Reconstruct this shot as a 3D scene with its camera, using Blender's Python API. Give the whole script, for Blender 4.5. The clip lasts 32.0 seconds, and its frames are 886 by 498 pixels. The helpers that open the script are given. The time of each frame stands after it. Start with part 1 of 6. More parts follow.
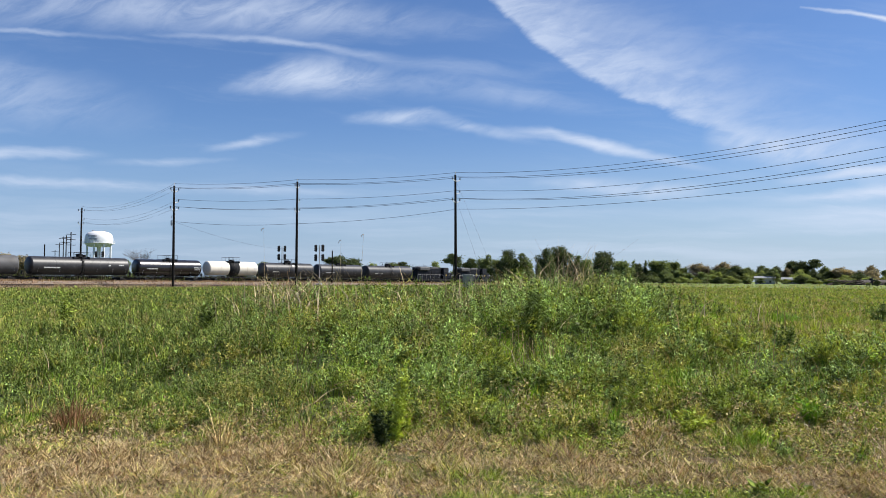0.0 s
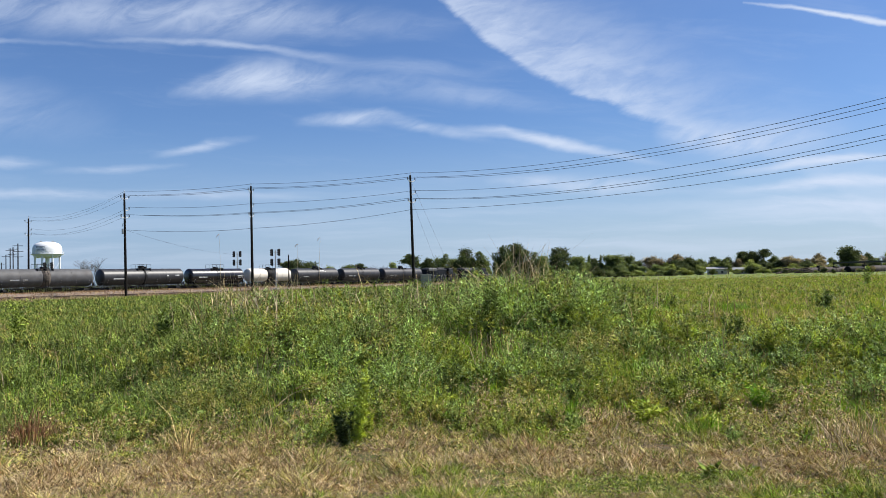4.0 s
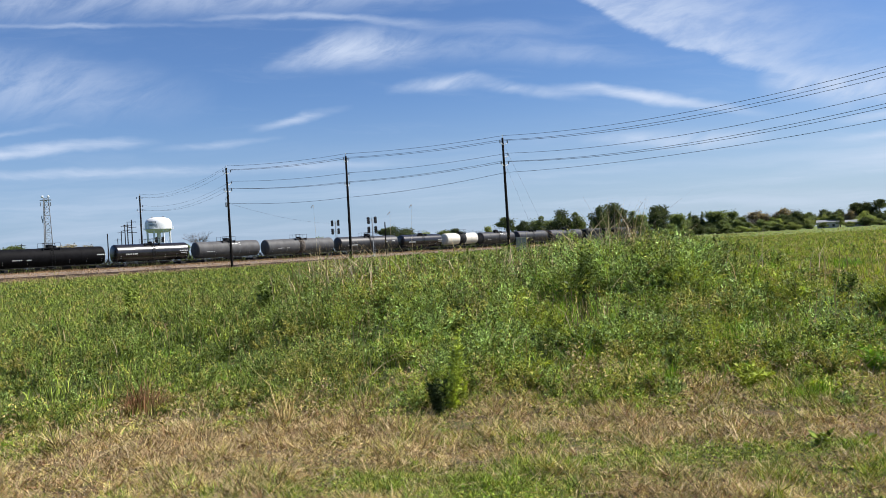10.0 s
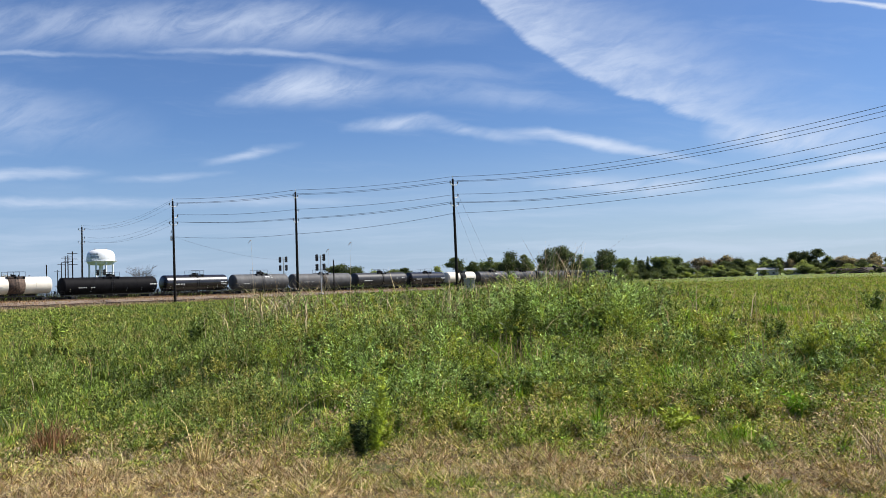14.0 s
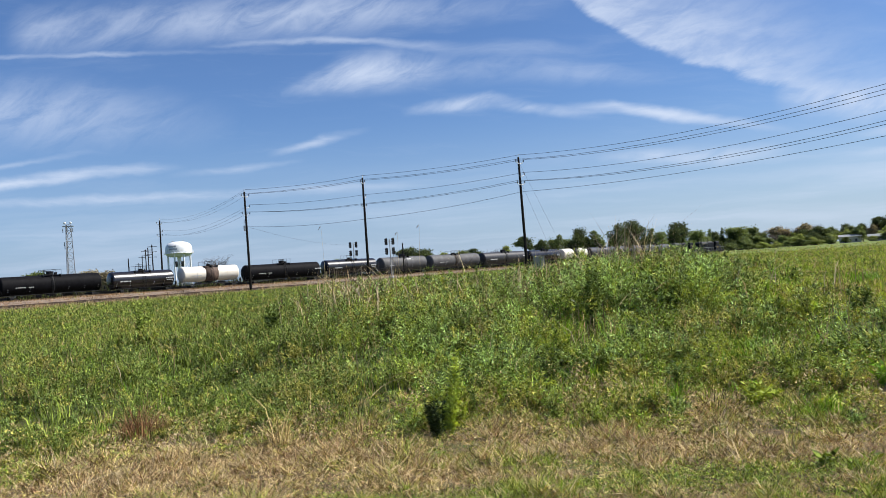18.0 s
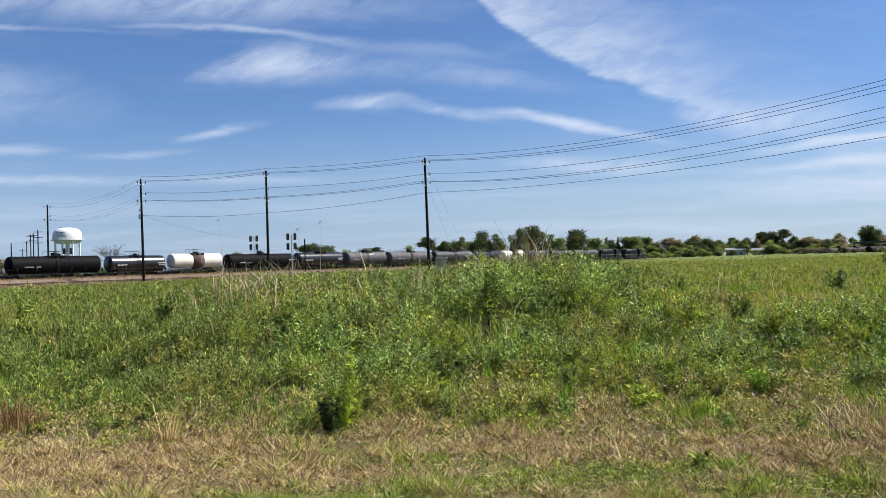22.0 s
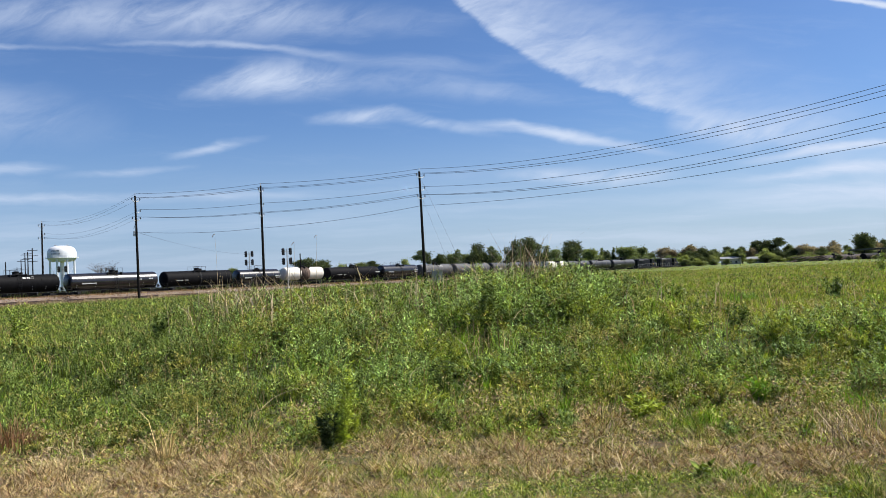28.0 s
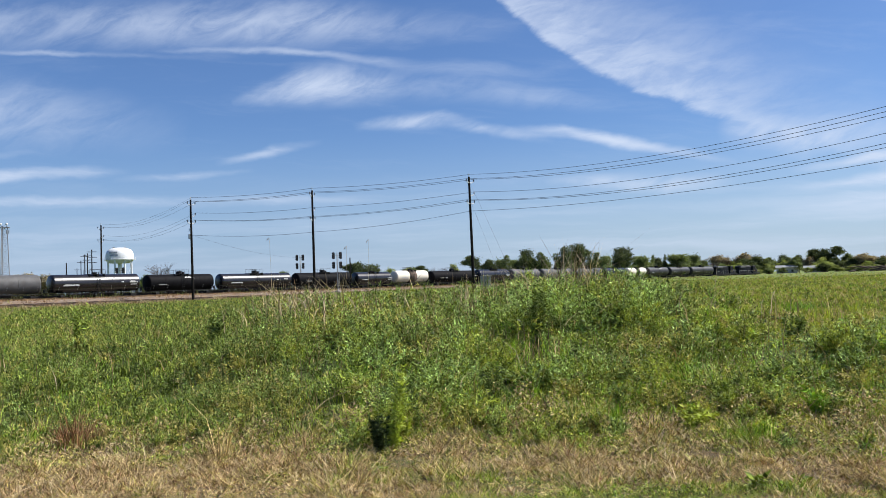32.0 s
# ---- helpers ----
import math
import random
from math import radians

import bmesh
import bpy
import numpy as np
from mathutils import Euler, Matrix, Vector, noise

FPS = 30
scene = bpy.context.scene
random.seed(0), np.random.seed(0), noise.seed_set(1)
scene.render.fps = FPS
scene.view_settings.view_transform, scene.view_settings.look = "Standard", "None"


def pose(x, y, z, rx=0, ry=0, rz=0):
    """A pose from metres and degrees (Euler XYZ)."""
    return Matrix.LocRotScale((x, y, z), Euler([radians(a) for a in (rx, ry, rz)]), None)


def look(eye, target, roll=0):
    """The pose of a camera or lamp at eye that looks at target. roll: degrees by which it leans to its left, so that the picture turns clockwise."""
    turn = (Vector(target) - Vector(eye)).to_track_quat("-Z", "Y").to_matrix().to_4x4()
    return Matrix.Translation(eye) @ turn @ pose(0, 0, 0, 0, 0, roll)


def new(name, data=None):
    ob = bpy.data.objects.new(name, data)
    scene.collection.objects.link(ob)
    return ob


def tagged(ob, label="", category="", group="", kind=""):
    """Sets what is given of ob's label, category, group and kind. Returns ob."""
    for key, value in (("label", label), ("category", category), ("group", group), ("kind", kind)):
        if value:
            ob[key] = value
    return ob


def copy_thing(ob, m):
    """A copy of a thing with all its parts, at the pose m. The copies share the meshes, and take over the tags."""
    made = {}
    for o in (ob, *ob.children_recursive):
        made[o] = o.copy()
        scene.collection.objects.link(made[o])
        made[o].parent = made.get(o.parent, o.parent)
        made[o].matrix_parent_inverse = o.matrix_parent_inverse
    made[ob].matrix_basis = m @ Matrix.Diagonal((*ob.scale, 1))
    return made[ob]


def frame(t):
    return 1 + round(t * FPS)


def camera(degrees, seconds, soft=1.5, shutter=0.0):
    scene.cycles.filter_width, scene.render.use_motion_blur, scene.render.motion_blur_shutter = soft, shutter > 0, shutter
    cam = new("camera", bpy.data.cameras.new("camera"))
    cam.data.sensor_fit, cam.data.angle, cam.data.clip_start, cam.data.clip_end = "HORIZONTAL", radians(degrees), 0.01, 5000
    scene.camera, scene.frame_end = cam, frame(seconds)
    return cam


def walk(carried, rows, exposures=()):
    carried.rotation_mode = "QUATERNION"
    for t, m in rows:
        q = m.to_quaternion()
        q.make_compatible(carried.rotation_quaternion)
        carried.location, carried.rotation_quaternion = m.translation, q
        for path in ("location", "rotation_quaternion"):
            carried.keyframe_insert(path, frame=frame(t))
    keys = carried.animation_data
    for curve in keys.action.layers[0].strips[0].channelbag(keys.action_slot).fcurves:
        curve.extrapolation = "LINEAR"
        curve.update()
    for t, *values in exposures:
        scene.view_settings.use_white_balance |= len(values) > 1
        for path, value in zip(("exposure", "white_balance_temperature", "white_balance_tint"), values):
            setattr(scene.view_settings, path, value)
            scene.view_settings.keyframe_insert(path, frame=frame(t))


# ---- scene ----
# camera: a phone held at eye height, turning slowly
cam = camera(56.89, 32.0, soft=0.35)
PATH = [  # seconds, x, y, z, yaw, pitch, roll
    (0.0, -0.001, -0.000, 1.600, -0.00, 2.14, -0.32),
    (0.5, -0.011, -0.057, 1.598, 1.00, 2.47, -0.15),
    (1.0, -0.019, -0.081, 1.594, 1.01, 2.75, -0.05),
    (1.5, -0.003, -0.080, 1.592, 0.05, 2.93, 0.27),
    (2.0, 0.018, -0.074, 1.604, -1.35, 2.97, 0.64),
    (2.5, 0.023, -0.119, 1.610, -2.35, 2.97, 1.02),
    (3.0, 0.007, -0.138, 1.600, -2.82, 2.87, 1.21),
    (3.5, 0.002, -0.149, 1.603, -2.81, 2.59, 1.38),
    (5.5, 0.008, -0.129, 1.598, -3.39, 0.51, 1.79),
    (6.0, -0.004, -0.139, 1.596, -3.26, 0.31, 1.82),
    (6.5, -0.008, -0.124, 1.603, -2.84, 0.25, 1.79),
    (7.0, -0.011, -0.129, 1.606, -2.11, 0.18, 1.73),
    (7.5, -0.026, -0.143, 1.602, -0.97, 0.16, 1.57),
    (8.0, -0.040, -0.143, 1.605, 0.42, 0.04, 1.66),
    (8.5, -0.053, -0.134, 1.604, 1.82, -0.16, 2.01),
    (9.0, -0.053, -0.125, 1.608, 2.92, -0.32, 2.51),
    (9.5, -0.023, -0.077, 1.612, 3.59, -0.34, 2.96),
    (10.0, 0.066, -0.020, 1.625, 3.77, -0.16, 3.19),
    (10.5, 0.163, 0.010, 1.623, 3.33, 0.09, 3.15),
    (11.0, 0.221, 0.030, 1.601, 2.26, 0.32, 2.79),
    (11.5, 0.261, 0.059, 1.606, 0.90, 0.77, 2.41),
    (12.0, 0.256, 0.055, 1.602, 0.05, 1.22, 2.05),
    (12.5, 0.277, 0.063, 1.601, -0.42, 1.66, 1.84),
    (13.0, 0.284, 0.063, 1.609, -0.19, 2.07, 1.85),
    (13.5, 0.277, 0.064, 1.606, 0.10, 2.40, 1.89),
    (15.5, 0.281, 0.071, 1.609, 1.04, 2.51, 2.67),
    (16.0, 0.285, 0.068, 1.601, 1.97, 2.24, 2.94),
    (16.5, 0.272, 0.085, 1.604, 2.93, 1.87, 3.17),
    (17.0, 0.266, 0.087, 1.599, 3.97, 1.67, 3.44),
    (17.5, 0.257, 0.094, 1.602, 4.72, 1.51, 3.74),
    (18.0, 0.274, 0.102, 1.599, 5.10, 1.35, 3.99),
    (18.5, 0.296, 0.108, 1.599, 4.99, 1.06, 4.18),
    (19.0, 0.284, 0.121, 1.586, 4.47, 0.77, 3.98),
    (19.5, 0.278, 0.114, 1.592, 3.95, 0.64, 3.60),
    (20.0, 0.277, 0.113, 1.597, 3.44, 0.68, 3.09),
    (20.5, 0.273, 0.087, 1.595, 2.82, 0.89, 2.58),
    (21.0, 0.266, 0.083, 1.598, 1.79, 0.99, 2.22),
    (21.5, 0.280, 0.072, 1.592, 0.29, 0.99, 2.01),
    (22.0, 0.306, 0.060, 1.596, -1.73, 0.95, 1.88),
    (22.5, 0.311, 0.050, 1.600, -3.65, 0.94, 1.82),
    (23.0, 0.323, 0.034, 1.602, -5.05, 1.00, 1.82),
    (23.5, 0.320, 0.036, 1.597, -5.53, 1.11, 2.02),
    (24.0, 0.287, 0.036, 1.589, -5.01, 1.35, 2.06),
    (24.5, 0.274, 0.056, 1.594, -3.88, 1.56, 2.21),
    (25.0, 0.275, 0.078, 1.592, -2.42, 1.74, 2.51),
    (25.5, 0.274, 0.034, 1.587, -1.17, 1.89, 2.77),
    (27.5, 0.291, 0.111, 1.589, -1.54, 1.82, 3.02),
    (28.0, 0.292, 0.109, 1.588, -2.02, 1.84, 2.67),
    (28.5, 0.287, 0.117, 1.583, -2.30, 1.88, 2.35),
    (29.0, 0.292, 0.101, 1.591, -2.41, 2.03, 2.12),
    (29.5, 0.288, 0.107, 1.590, -2.33, 2.19, 1.93),
    (30.0, 0.277, 0.097, 1.590, -2.03, 2.36, 1.72),
    (30.5, 0.270, 0.075, 1.587, -1.52, 2.44, 1.61),
    (31.0, 0.267, 0.061, 1.589, -0.91, 2.33, 1.67),
    (31.5, 0.264, 0.077, 1.586, 0.02, 2.28, 1.83),
    (32.0, 0.252, 0.046, 1.591, 1.37, 2.35, 1.99),
]
walk(cam, [(t, pose(x, y, z, 90 + pitch, roll, yaw)) for t, x, y, z, yaw, pitch, roll in PATH])

EYE = 1.6
rng = np.random.default_rng(7)
rnd = random.Random(11)

# ---- light: clear spring noon, thin high cloud ----
SUN_AZ, SUN_EL = 80.0, 49.0      # degrees clockwise from the view's middle, degrees up
sun_way = Vector((math.sin(radians(SUN_AZ)) * math.cos(radians(SUN_EL)),
                  math.cos(radians(SUN_AZ)) * math.cos(radians(SUN_EL)), math.sin(radians(SUN_EL))))
sun = new("sun", bpy.data.lights.new("sun", "SUN"))
sun.data.energy, sun.data.angle, sun.data.color = 5.0, radians(0.55), (1.0, 0.955, 0.88)
sun.matrix_world = look(tuple(sun_way * 200), (0, 0, 0))
scene.view_settings.exposure = 0.72


class Graph:
    """Short arithmetic on shader sockets."""

    def __init__(self, tree):
        self.t = tree

    def put(self, socket, v):
        if isinstance(v, (int, float)):
            socket.default_value = v
        elif isinstance(v, (tuple, list)):
            socket.default_value = v if len(v) == len(socket.default_value) else (*v, 1.0)
        else:
            self.t.links.new(v, socket)

    def m(self, op, a, b=0.0, c=0.0, clamp=False):
        n = self.t.nodes.new("ShaderNodeMath")
        n.operation, n.use_clamp = op, clamp
        for i, v in enumerate((a, b, c)):
            self.put(n.inputs[i], v)
        return n.outputs[0]

    def add(self, a, b): return self.m("ADD", a, b)
    def sub(self, a, b): return self.m("SUBTRACT", a, b)
    def mul(self, a, b): return self.m("MULTIPLY", a, b)
    def div(self, a, b): return self.m("DIVIDE", a, b)

    def step(self, v, lo, hi, to_lo=0.0, to_hi=1.0):
        n = self.t.nodes.new("ShaderNodeMapRange")
        n.interpolation_type = "SMOOTHSTEP"
        for s, x in zip(("Value", "From Min", "From Max", "To Min", "To Max"), (v, lo, hi, to_lo, to_hi)):
            self.put(n.inputs[s], x)
        return n.outputs[0]

    def noise(self, vec, scale, detail=3.0, rough=0.55, distort=0.0):
        n = self.t.nodes.new("ShaderNodeTexNoise")
        if vec is not None:
            self.put(n.inputs["Vector"], vec)
        n.inputs["Scale"].default_value, n.inputs["Detail"].default_value = scale, detail
        n.inputs["Roughness"].default_value, n.inputs["Distortion"].default_value = rough, distort
        return n.outputs["Fac"]

    def vec(self, x, y, z):
        n = self.t.nodes.new("ShaderNodeCombineXYZ")
        for i, v in enumerate((x, y, z)):
            self.put(n.inputs[i], v)
        return n.outputs[0]

    def xyz(self, v):
        n = self.t.nodes.new("ShaderNodeSeparateXYZ")
        self.put(n.inputs[0], v)
        return n.outputs

    def mix(self, f, a, b, blend="MIX"):
        n = self.t.nodes.new("ShaderNodeMix")
        n.data_type, n.blend_type = "RGBA", blend
        self.put(n.inputs[0], f)
        self.put(n.inputs[6], a if not isinstance(a, tuple) else (*a[:3], 1.0))
        self.put(n.inputs[7], b if not isinstance(b, tuple) else (*b[:3], 1.0))
        return n.outputs[2]

    def coord(self, which):
        for n in self.t.nodes:
            if n.bl_idname == "ShaderNodeTexCoord":
                return n.outputs[which]
        return self.t.nodes.new("ShaderNodeTexCoord").outputs[which]


SKY_STRENGTH, SKY_GAIN, CLOUD, HAZE, HAZE_SUN = 0.057, (0.70, 0.91, 1.26), (7.3, 8.3, 10.2), (4.1, 5.55, 7.9), (5.45, 6.8, 8.6)


def make_sky():
    world = bpy.data.worlds.new("sky")
    scene.world, world.use_nodes = world, True
    t = world.node_tree
    t.nodes.clear()
    g = Graph(t)
    out, bg = t.nodes.new("ShaderNodeOutputWorld"), t.nodes.new("ShaderNodeBackground")
    t.links.new(bg.outputs[0], out.inputs[0])
    sky = t.nodes.new("ShaderNodeTexSky")
    sky.sky_type, sky.sun_disc = "NISHITA", False
    sky.sun_elevation, sky.sun_rotation = radians(SUN_EL), radians(SUN_AZ)
    sky.air_density, sky.dust_density, sky.ozone_density = 1.0, 0.6, 2.2
    # cloud sheets, in the plane of directions (u to the right, v up) seen ahead; elsewhere the same streaky noise
    x, y, z = g.xyz(g.coord("Generated"))
    ahead = g.m("MAXIMUM", g.m("ABSOLUTE", y), 0.12)
    u, v = g.div(x, ahead), g.div(z, ahead)
    warp = g.sub(g.noise(g.vec(u, v, 0.3), 5.0, 3.0, 0.5), 0.5)
    warp2 = g.sub(g.noise(g.vec(g.mul(u, 14.0), g.mul(v, 30.0), 5.3), 1.0, 4.0, 0.6), 0.5)
    uw = g.add(u, g.mul(warp, 0.03))
    vw = g.add(g.add(v, g.mul(warp, 0.010)), g.mul(warp2, 0.013))
    here = g.vec(uw, vw, 0.0)
    fibre = g.noise(g.vec(g.mul(uw, 6.0), g.add(g.mul(vw, 38.0), g.mul(u, 3.0)), 1.7), 1.0, 5.0, 0.6, 0.4)
    tuft = g.noise(g.vec(g.add(g.mul(uw, 15.0), g.mul(vw, -8.0)), g.add(g.mul(vw, 30.0), g.mul(u, -7.0)), 4.1), 1.0, 6.0, 0.62, 0.5)
    thin, soft = g.step(fibre, 0.25, 0.66, 0.25, 1.0), g.step(tuft, 0.22, 0.70, 0.15, 1.0)
    total = None

    def vm(op, a, b=None, scale=None):
        n = t.nodes.new("ShaderNodeVectorMath")
        n.operation = op
        g.put(n.inputs[0], a)
        if b is not None:
            g.put(n.inputs[1], b)
        if scale is not None:
            g.put(n.inputs["Scale"], scale)
        return n.outputs["Value"] if op in ("DOT_PRODUCT", "LENGTH") else n.outputs["Vector"]

    def ribbon(tex, *stops):
        """A soft streak through (u, v, half width, strength) stops."""
        nonlocal total
        best = None
        for (u0, v0, w0, s0), (u1, v1, w1, s1) in zip(stops, stops[1:]):
            du, dv = u1 - u0, v1 - v0
            ll = du * du + dv * dv
            rel = vm("SUBTRACT", here, (u0, v0, 0.0))
            s = g.m("MAXIMUM", g.m("MINIMUM", vm("DOT_PRODUCT", rel, (du / ll, dv / ll, 0.0)), 1.0), 0.0)
            off = vm("LENGTH", vm("SUBTRACT", rel, vm("SCALE", (du, dv, 0.0), scale=s)))
            f = g.step(g.div(off, g.m("MULTIPLY_ADD", s, w1 - w0, w0)), 1.0, 0.0)
            f = g.mul(f, g.m("MULTIPLY_ADD", s, s1 - s0, s0))
            best = f if best is None else g.m("MAXIMUM", best, f)
        best = g.mul(best, tex)
        total = best if total is None else g.add(total, g.mul(best, g.sub(1.0, total)))

    clouds(ribbon, thin, soft)
    # the broad bank to the upper right, with a crisp lower-left rim
    rim = g.m("MULTIPLY_ADD", g.m("MULTIPLY_ADD", g.m("MULTIPLY_ADD", u, RIM[0], RIM[1]), u, RIM[2]), u, RIM[3])
    above = g.sub(g.add(g.add(v, g.mul(warp2, 0.020)), g.add(g.mul(warp, 0.014), g.mul(g.sub(tuft, 0.5), 0.022))), rim)
    inside = g.mul(g.step(above, -0.004, 0.009), g.step(u, 0.0, 0.06))
    comb = g.noise(g.vec(g.add(g.mul(uw, 14.0), g.mul(vw, 10.0)), g.sub(g.mul(vw, 48.0), g.mul(uw, 12.0)), 2.2), 1.0, 6.0, 0.6, 0.4)
    bank = g.mul(inside, g.mul(g.step(tuft, 0.15, 0.62, 0.45, 1.0), g.step(comb, 0.25, 0.66, 0.50, 1.0)))
    bank = g.mul(bank, g.step(above, 0.15, 0.01, 0.08, 1.0))
    bank = g.mul(bank, g.step(u, 0.24, 0.46, 1.0, 0.30))
    total = g.add(total, g.mul(g.mul(bank, 0.74), g.sub(1.0, total)))
    # thin veils, low and high
    low = g.mul(g.step(v, 0.16, 0.03), g.step(g.noise(g.vec(g.mul(uw, 3.0), g.mul(vw, 46.0), 8.0), 1.0, 5.0, 0.55, 0.3), 0.38, 0.75))
    total = g.add(total, g.mul(low, 0.40))
    total = g.add(total, g.mul(g.step(fibre, 0.48, 0.85), g.step(z, 0.02, 0.12, 0.0, 0.12)))
    cover = g.m("MINIMUM", total, 0.96)
    base = g.mix(1.0, sky.outputs[0], SKY_GAIN, "MULTIPLY")
    base = g.mix(g.step(z, 0.20, -0.01, 0.0, 0.72), base, g.mix(g.step(u, -0.5, 0.45), HAZE, HAZE_SUN))
    colour = g.mix(cover, base, CLOUD)
    t.links.new(colour, bg.inputs[0])
    bg.inputs[1].default_value = SKY_STRENGTH


RIM = (-2.8426, 2.9949, -1.3707, 0.4146)


def clouds(ribbon, thin, soft):
    ribbon(thin, (-0.75, 0.322, 0.004, 0.25), (-0.49, 0.302, 0.005, 0.38), (-0.30, 0.288, 0.004, 0.0))
    ribbon(thin, (-0.38, 0.300, 0.004, 0.0), (-0.235, 0.297, 0.006, 0.45), (-0.156, 0.288, 0.006, 0.40), (-0.055, 0.270, 0.012, 0.22), (0.06, 0.259, 0.014, 0.20), (0.13, 0.250, 0.010, 0.0))
    ribbon(soft, (-0.275, 0.234, 0.006, 0.1), (-0.23, 0.241, 0.022, 0.6), (-0.185, 0.250, 0.036, 0.85), (-0.13, 0.250, 0.038, 0.7), (-0.06, 0.247, 0.030, 0.22), (0.13, 0.222, 0.020, 0.24), (0.20, 0.205, 0.012, 0.0))
    ribbon(soft, (-0.13, 0.194, 0.008, 0.0), (-0.085, 0.200, 0.012, 0.60), (-0.02, 0.201, 0.015, 0.66), (0.03, 0.186, 0.011, 0.5), (0.12, 0.168, 0.010, 0.0))
    ribbon(thin, (0.04, 0.180, 0.010, 0.2), (0.135, 0.181, 0.011, 0.85), (0.20, 0.165, 0.012, 0.85), (0.26, 0.150, 0.009, 0.55), (0.34, 0.134, 0.008, 0.0))
    ribbon(thin, (-0.30, 0.158, 0.005, 0.0), (-0.23, 0.170, 0.009, 0.7), (-0.165, 0.179, 0.005, 0.0))
    ribbon(thin, (-0.68, 0.168, 0.006, 0.5), (-0.52, 0.181, 0.006, 0.0))
    ribbon(thin, (-0.75, 0.140, 0.012, 0.8), (-0.60, 0.150, 0.012, 0.8), (-0.46, 0.153, 0.010, 0.45), (-0.40, 0.150, 0.006, 0.0))
    ribbon(thin, (-0.43, 0.141, 0.005, 0.0), (-0.34, 0.144, 0.008, 0.6), (-0.25, 0.147, 0.005, 0.0))
    ribbon(thin, (-0.72, 0.122, 0.010, 0.5), (-0.36, 0.112, 0.010, 0.55), (-0.08, 0.104, 0.008, 0.0))
    ribbon(soft, (-0.75, 0.250, 0.065, 0.52), (-0.55, 0.232, 0.065, 0.48), (-0.33, 0.195, 0.035, 0.0))
    ribbon(soft, (-0.60, 0.340, 0.045, 0.40), (-0.20, 0.330, 0.045, 0.62), (0.09, 0.312, 0.020, 0.0))
    ribbon(soft, (0.10, 0.118, 0.010, 0.0), (0.17, 0.116, 0.016, 0.65), (0.25, 0.109, 0.018, 0.65), (0.34, 0.112, 0.012, 0.0))
    ribbon(soft, (0.34, 0.176, 0.030, 0.5), (0.42, 0.158, 0.030, 0.75), (0.55, 0.176, 0.030, 0.1))
    ribbon(thin, (0.40, 0.120, 0.006, 0.0), (0.50, 0.134, 0.009, 0.95), (0.75, 0.148, 0.008, 0.8))
    ribbon(thin, (0.36, 0.094, 0.006, 0.0), (0.51, 0.107, 0.014, 0.95), (0.75, 0.118, 0.012, 0.8))
    ribbon(thin, (0.32, 0.068, 0.016, 0.0), (0.47, 0.078, 0.026, 0.65), (0.75, 0.086, 0.028, 0.75))
    ribbon(1.0, (0.44, 0.338, 0.003, 0.2), (0.53, 0.327, 0.005, 0.9), (0.60, 0.315, 0.006, 1.0), (0.80, 0.278, 0.007, 0.95))


make_sky()

# ---- materials ----
MATS = {}


def material(name, colour, rough=0.7, metal=0.0, vary=0.25, scale=6.0, coat=0.0, bump=0.0, stain=None, stain_at=(0.55, 0.75),
             stain_scale=1.2, leaf=0.0, island=0.0, spec=0.5, obj=0.0):
    """Principled paint with grain, stains, bump; leaf adds light that shines through."""
    if name in MATS:
        return MATS[name]
    mat = bpy.data.materials.new(name)
    mat.use_nodes = True
    t = mat.node_tree
    g = Graph(t)
    p = t.nodes["Principled BSDF"]
    pos = g.coord("Object")
    col = g.mix(g.step(g.noise(pos, scale, 5.0, 0.6), 0.3, 0.7), tuple(c * (1 - vary) for c in colour), tuple(min(1, c * (1 + vary)) for c in colour))
    if stain:
        f = g.step(g.noise(pos, stain_scale, 6.0, 0.65, 0.3), *stain_at)
        col = g.mix(f, col, stain)
    if island:
        n = t.nodes.new("ShaderNodeNewGeometry")
        r = n.outputs["Random Per Island"]
        col = g.mix(g.step(r, 0.0, 1.0, 0.0, 1.0), g.mix(1.0, col, (1 - island,) * 3, "MULTIPLY"), g.mix(1.0, col, (1 + island * 1.1, 1 + island, 1 + island * 0.3), "MULTIPLY"))
    if obj:
        n = t.nodes.new("ShaderNodeObjectInfo")
        col = g.mix(n.outputs["Random"], g.mix(1.0, col, (1 - obj,) * 3, "MULTIPLY"), g.mix(1.0, col, (1 + obj,) * 3, "MULTIPLY"))
    g.put(p.inputs["Base Color"], col)
    p.inputs["Roughness"].default_value, p.inputs["Metallic"].default_value = rough, metal
    p.inputs["Coat Weight"].default_value = coat
    p.inputs["Specular IOR Level"].default_value = spec
    if bump:
        b = t.nodes.new("ShaderNodeBump")
        b.inputs["Strength"].default_value = bump
        g.put(b.inputs["Height"], g.noise(pos, scale * 4, 4.0))
        t.links.new(b.outputs[0], p.inputs["Normal"])
    if leaf:
        tr = t.nodes.new("ShaderNodeBsdfTranslucent")
        g.put(tr.inputs[0], g.mix(1.0, col, (1.25, 1.15, 0.6), "MULTIPLY"))
        mx = t.nodes.new("ShaderNodeMixShader")
        mx.inputs[0].default_value = leaf
        t.links.new(p.outputs[0], mx.inputs[1])
        t.links.new(tr.outputs[0], mx.inputs[2])
        t.links.new(mx.outputs[0], t.nodes["Material Output"].inputs[0])
    MATS[name] = mat
    return mat


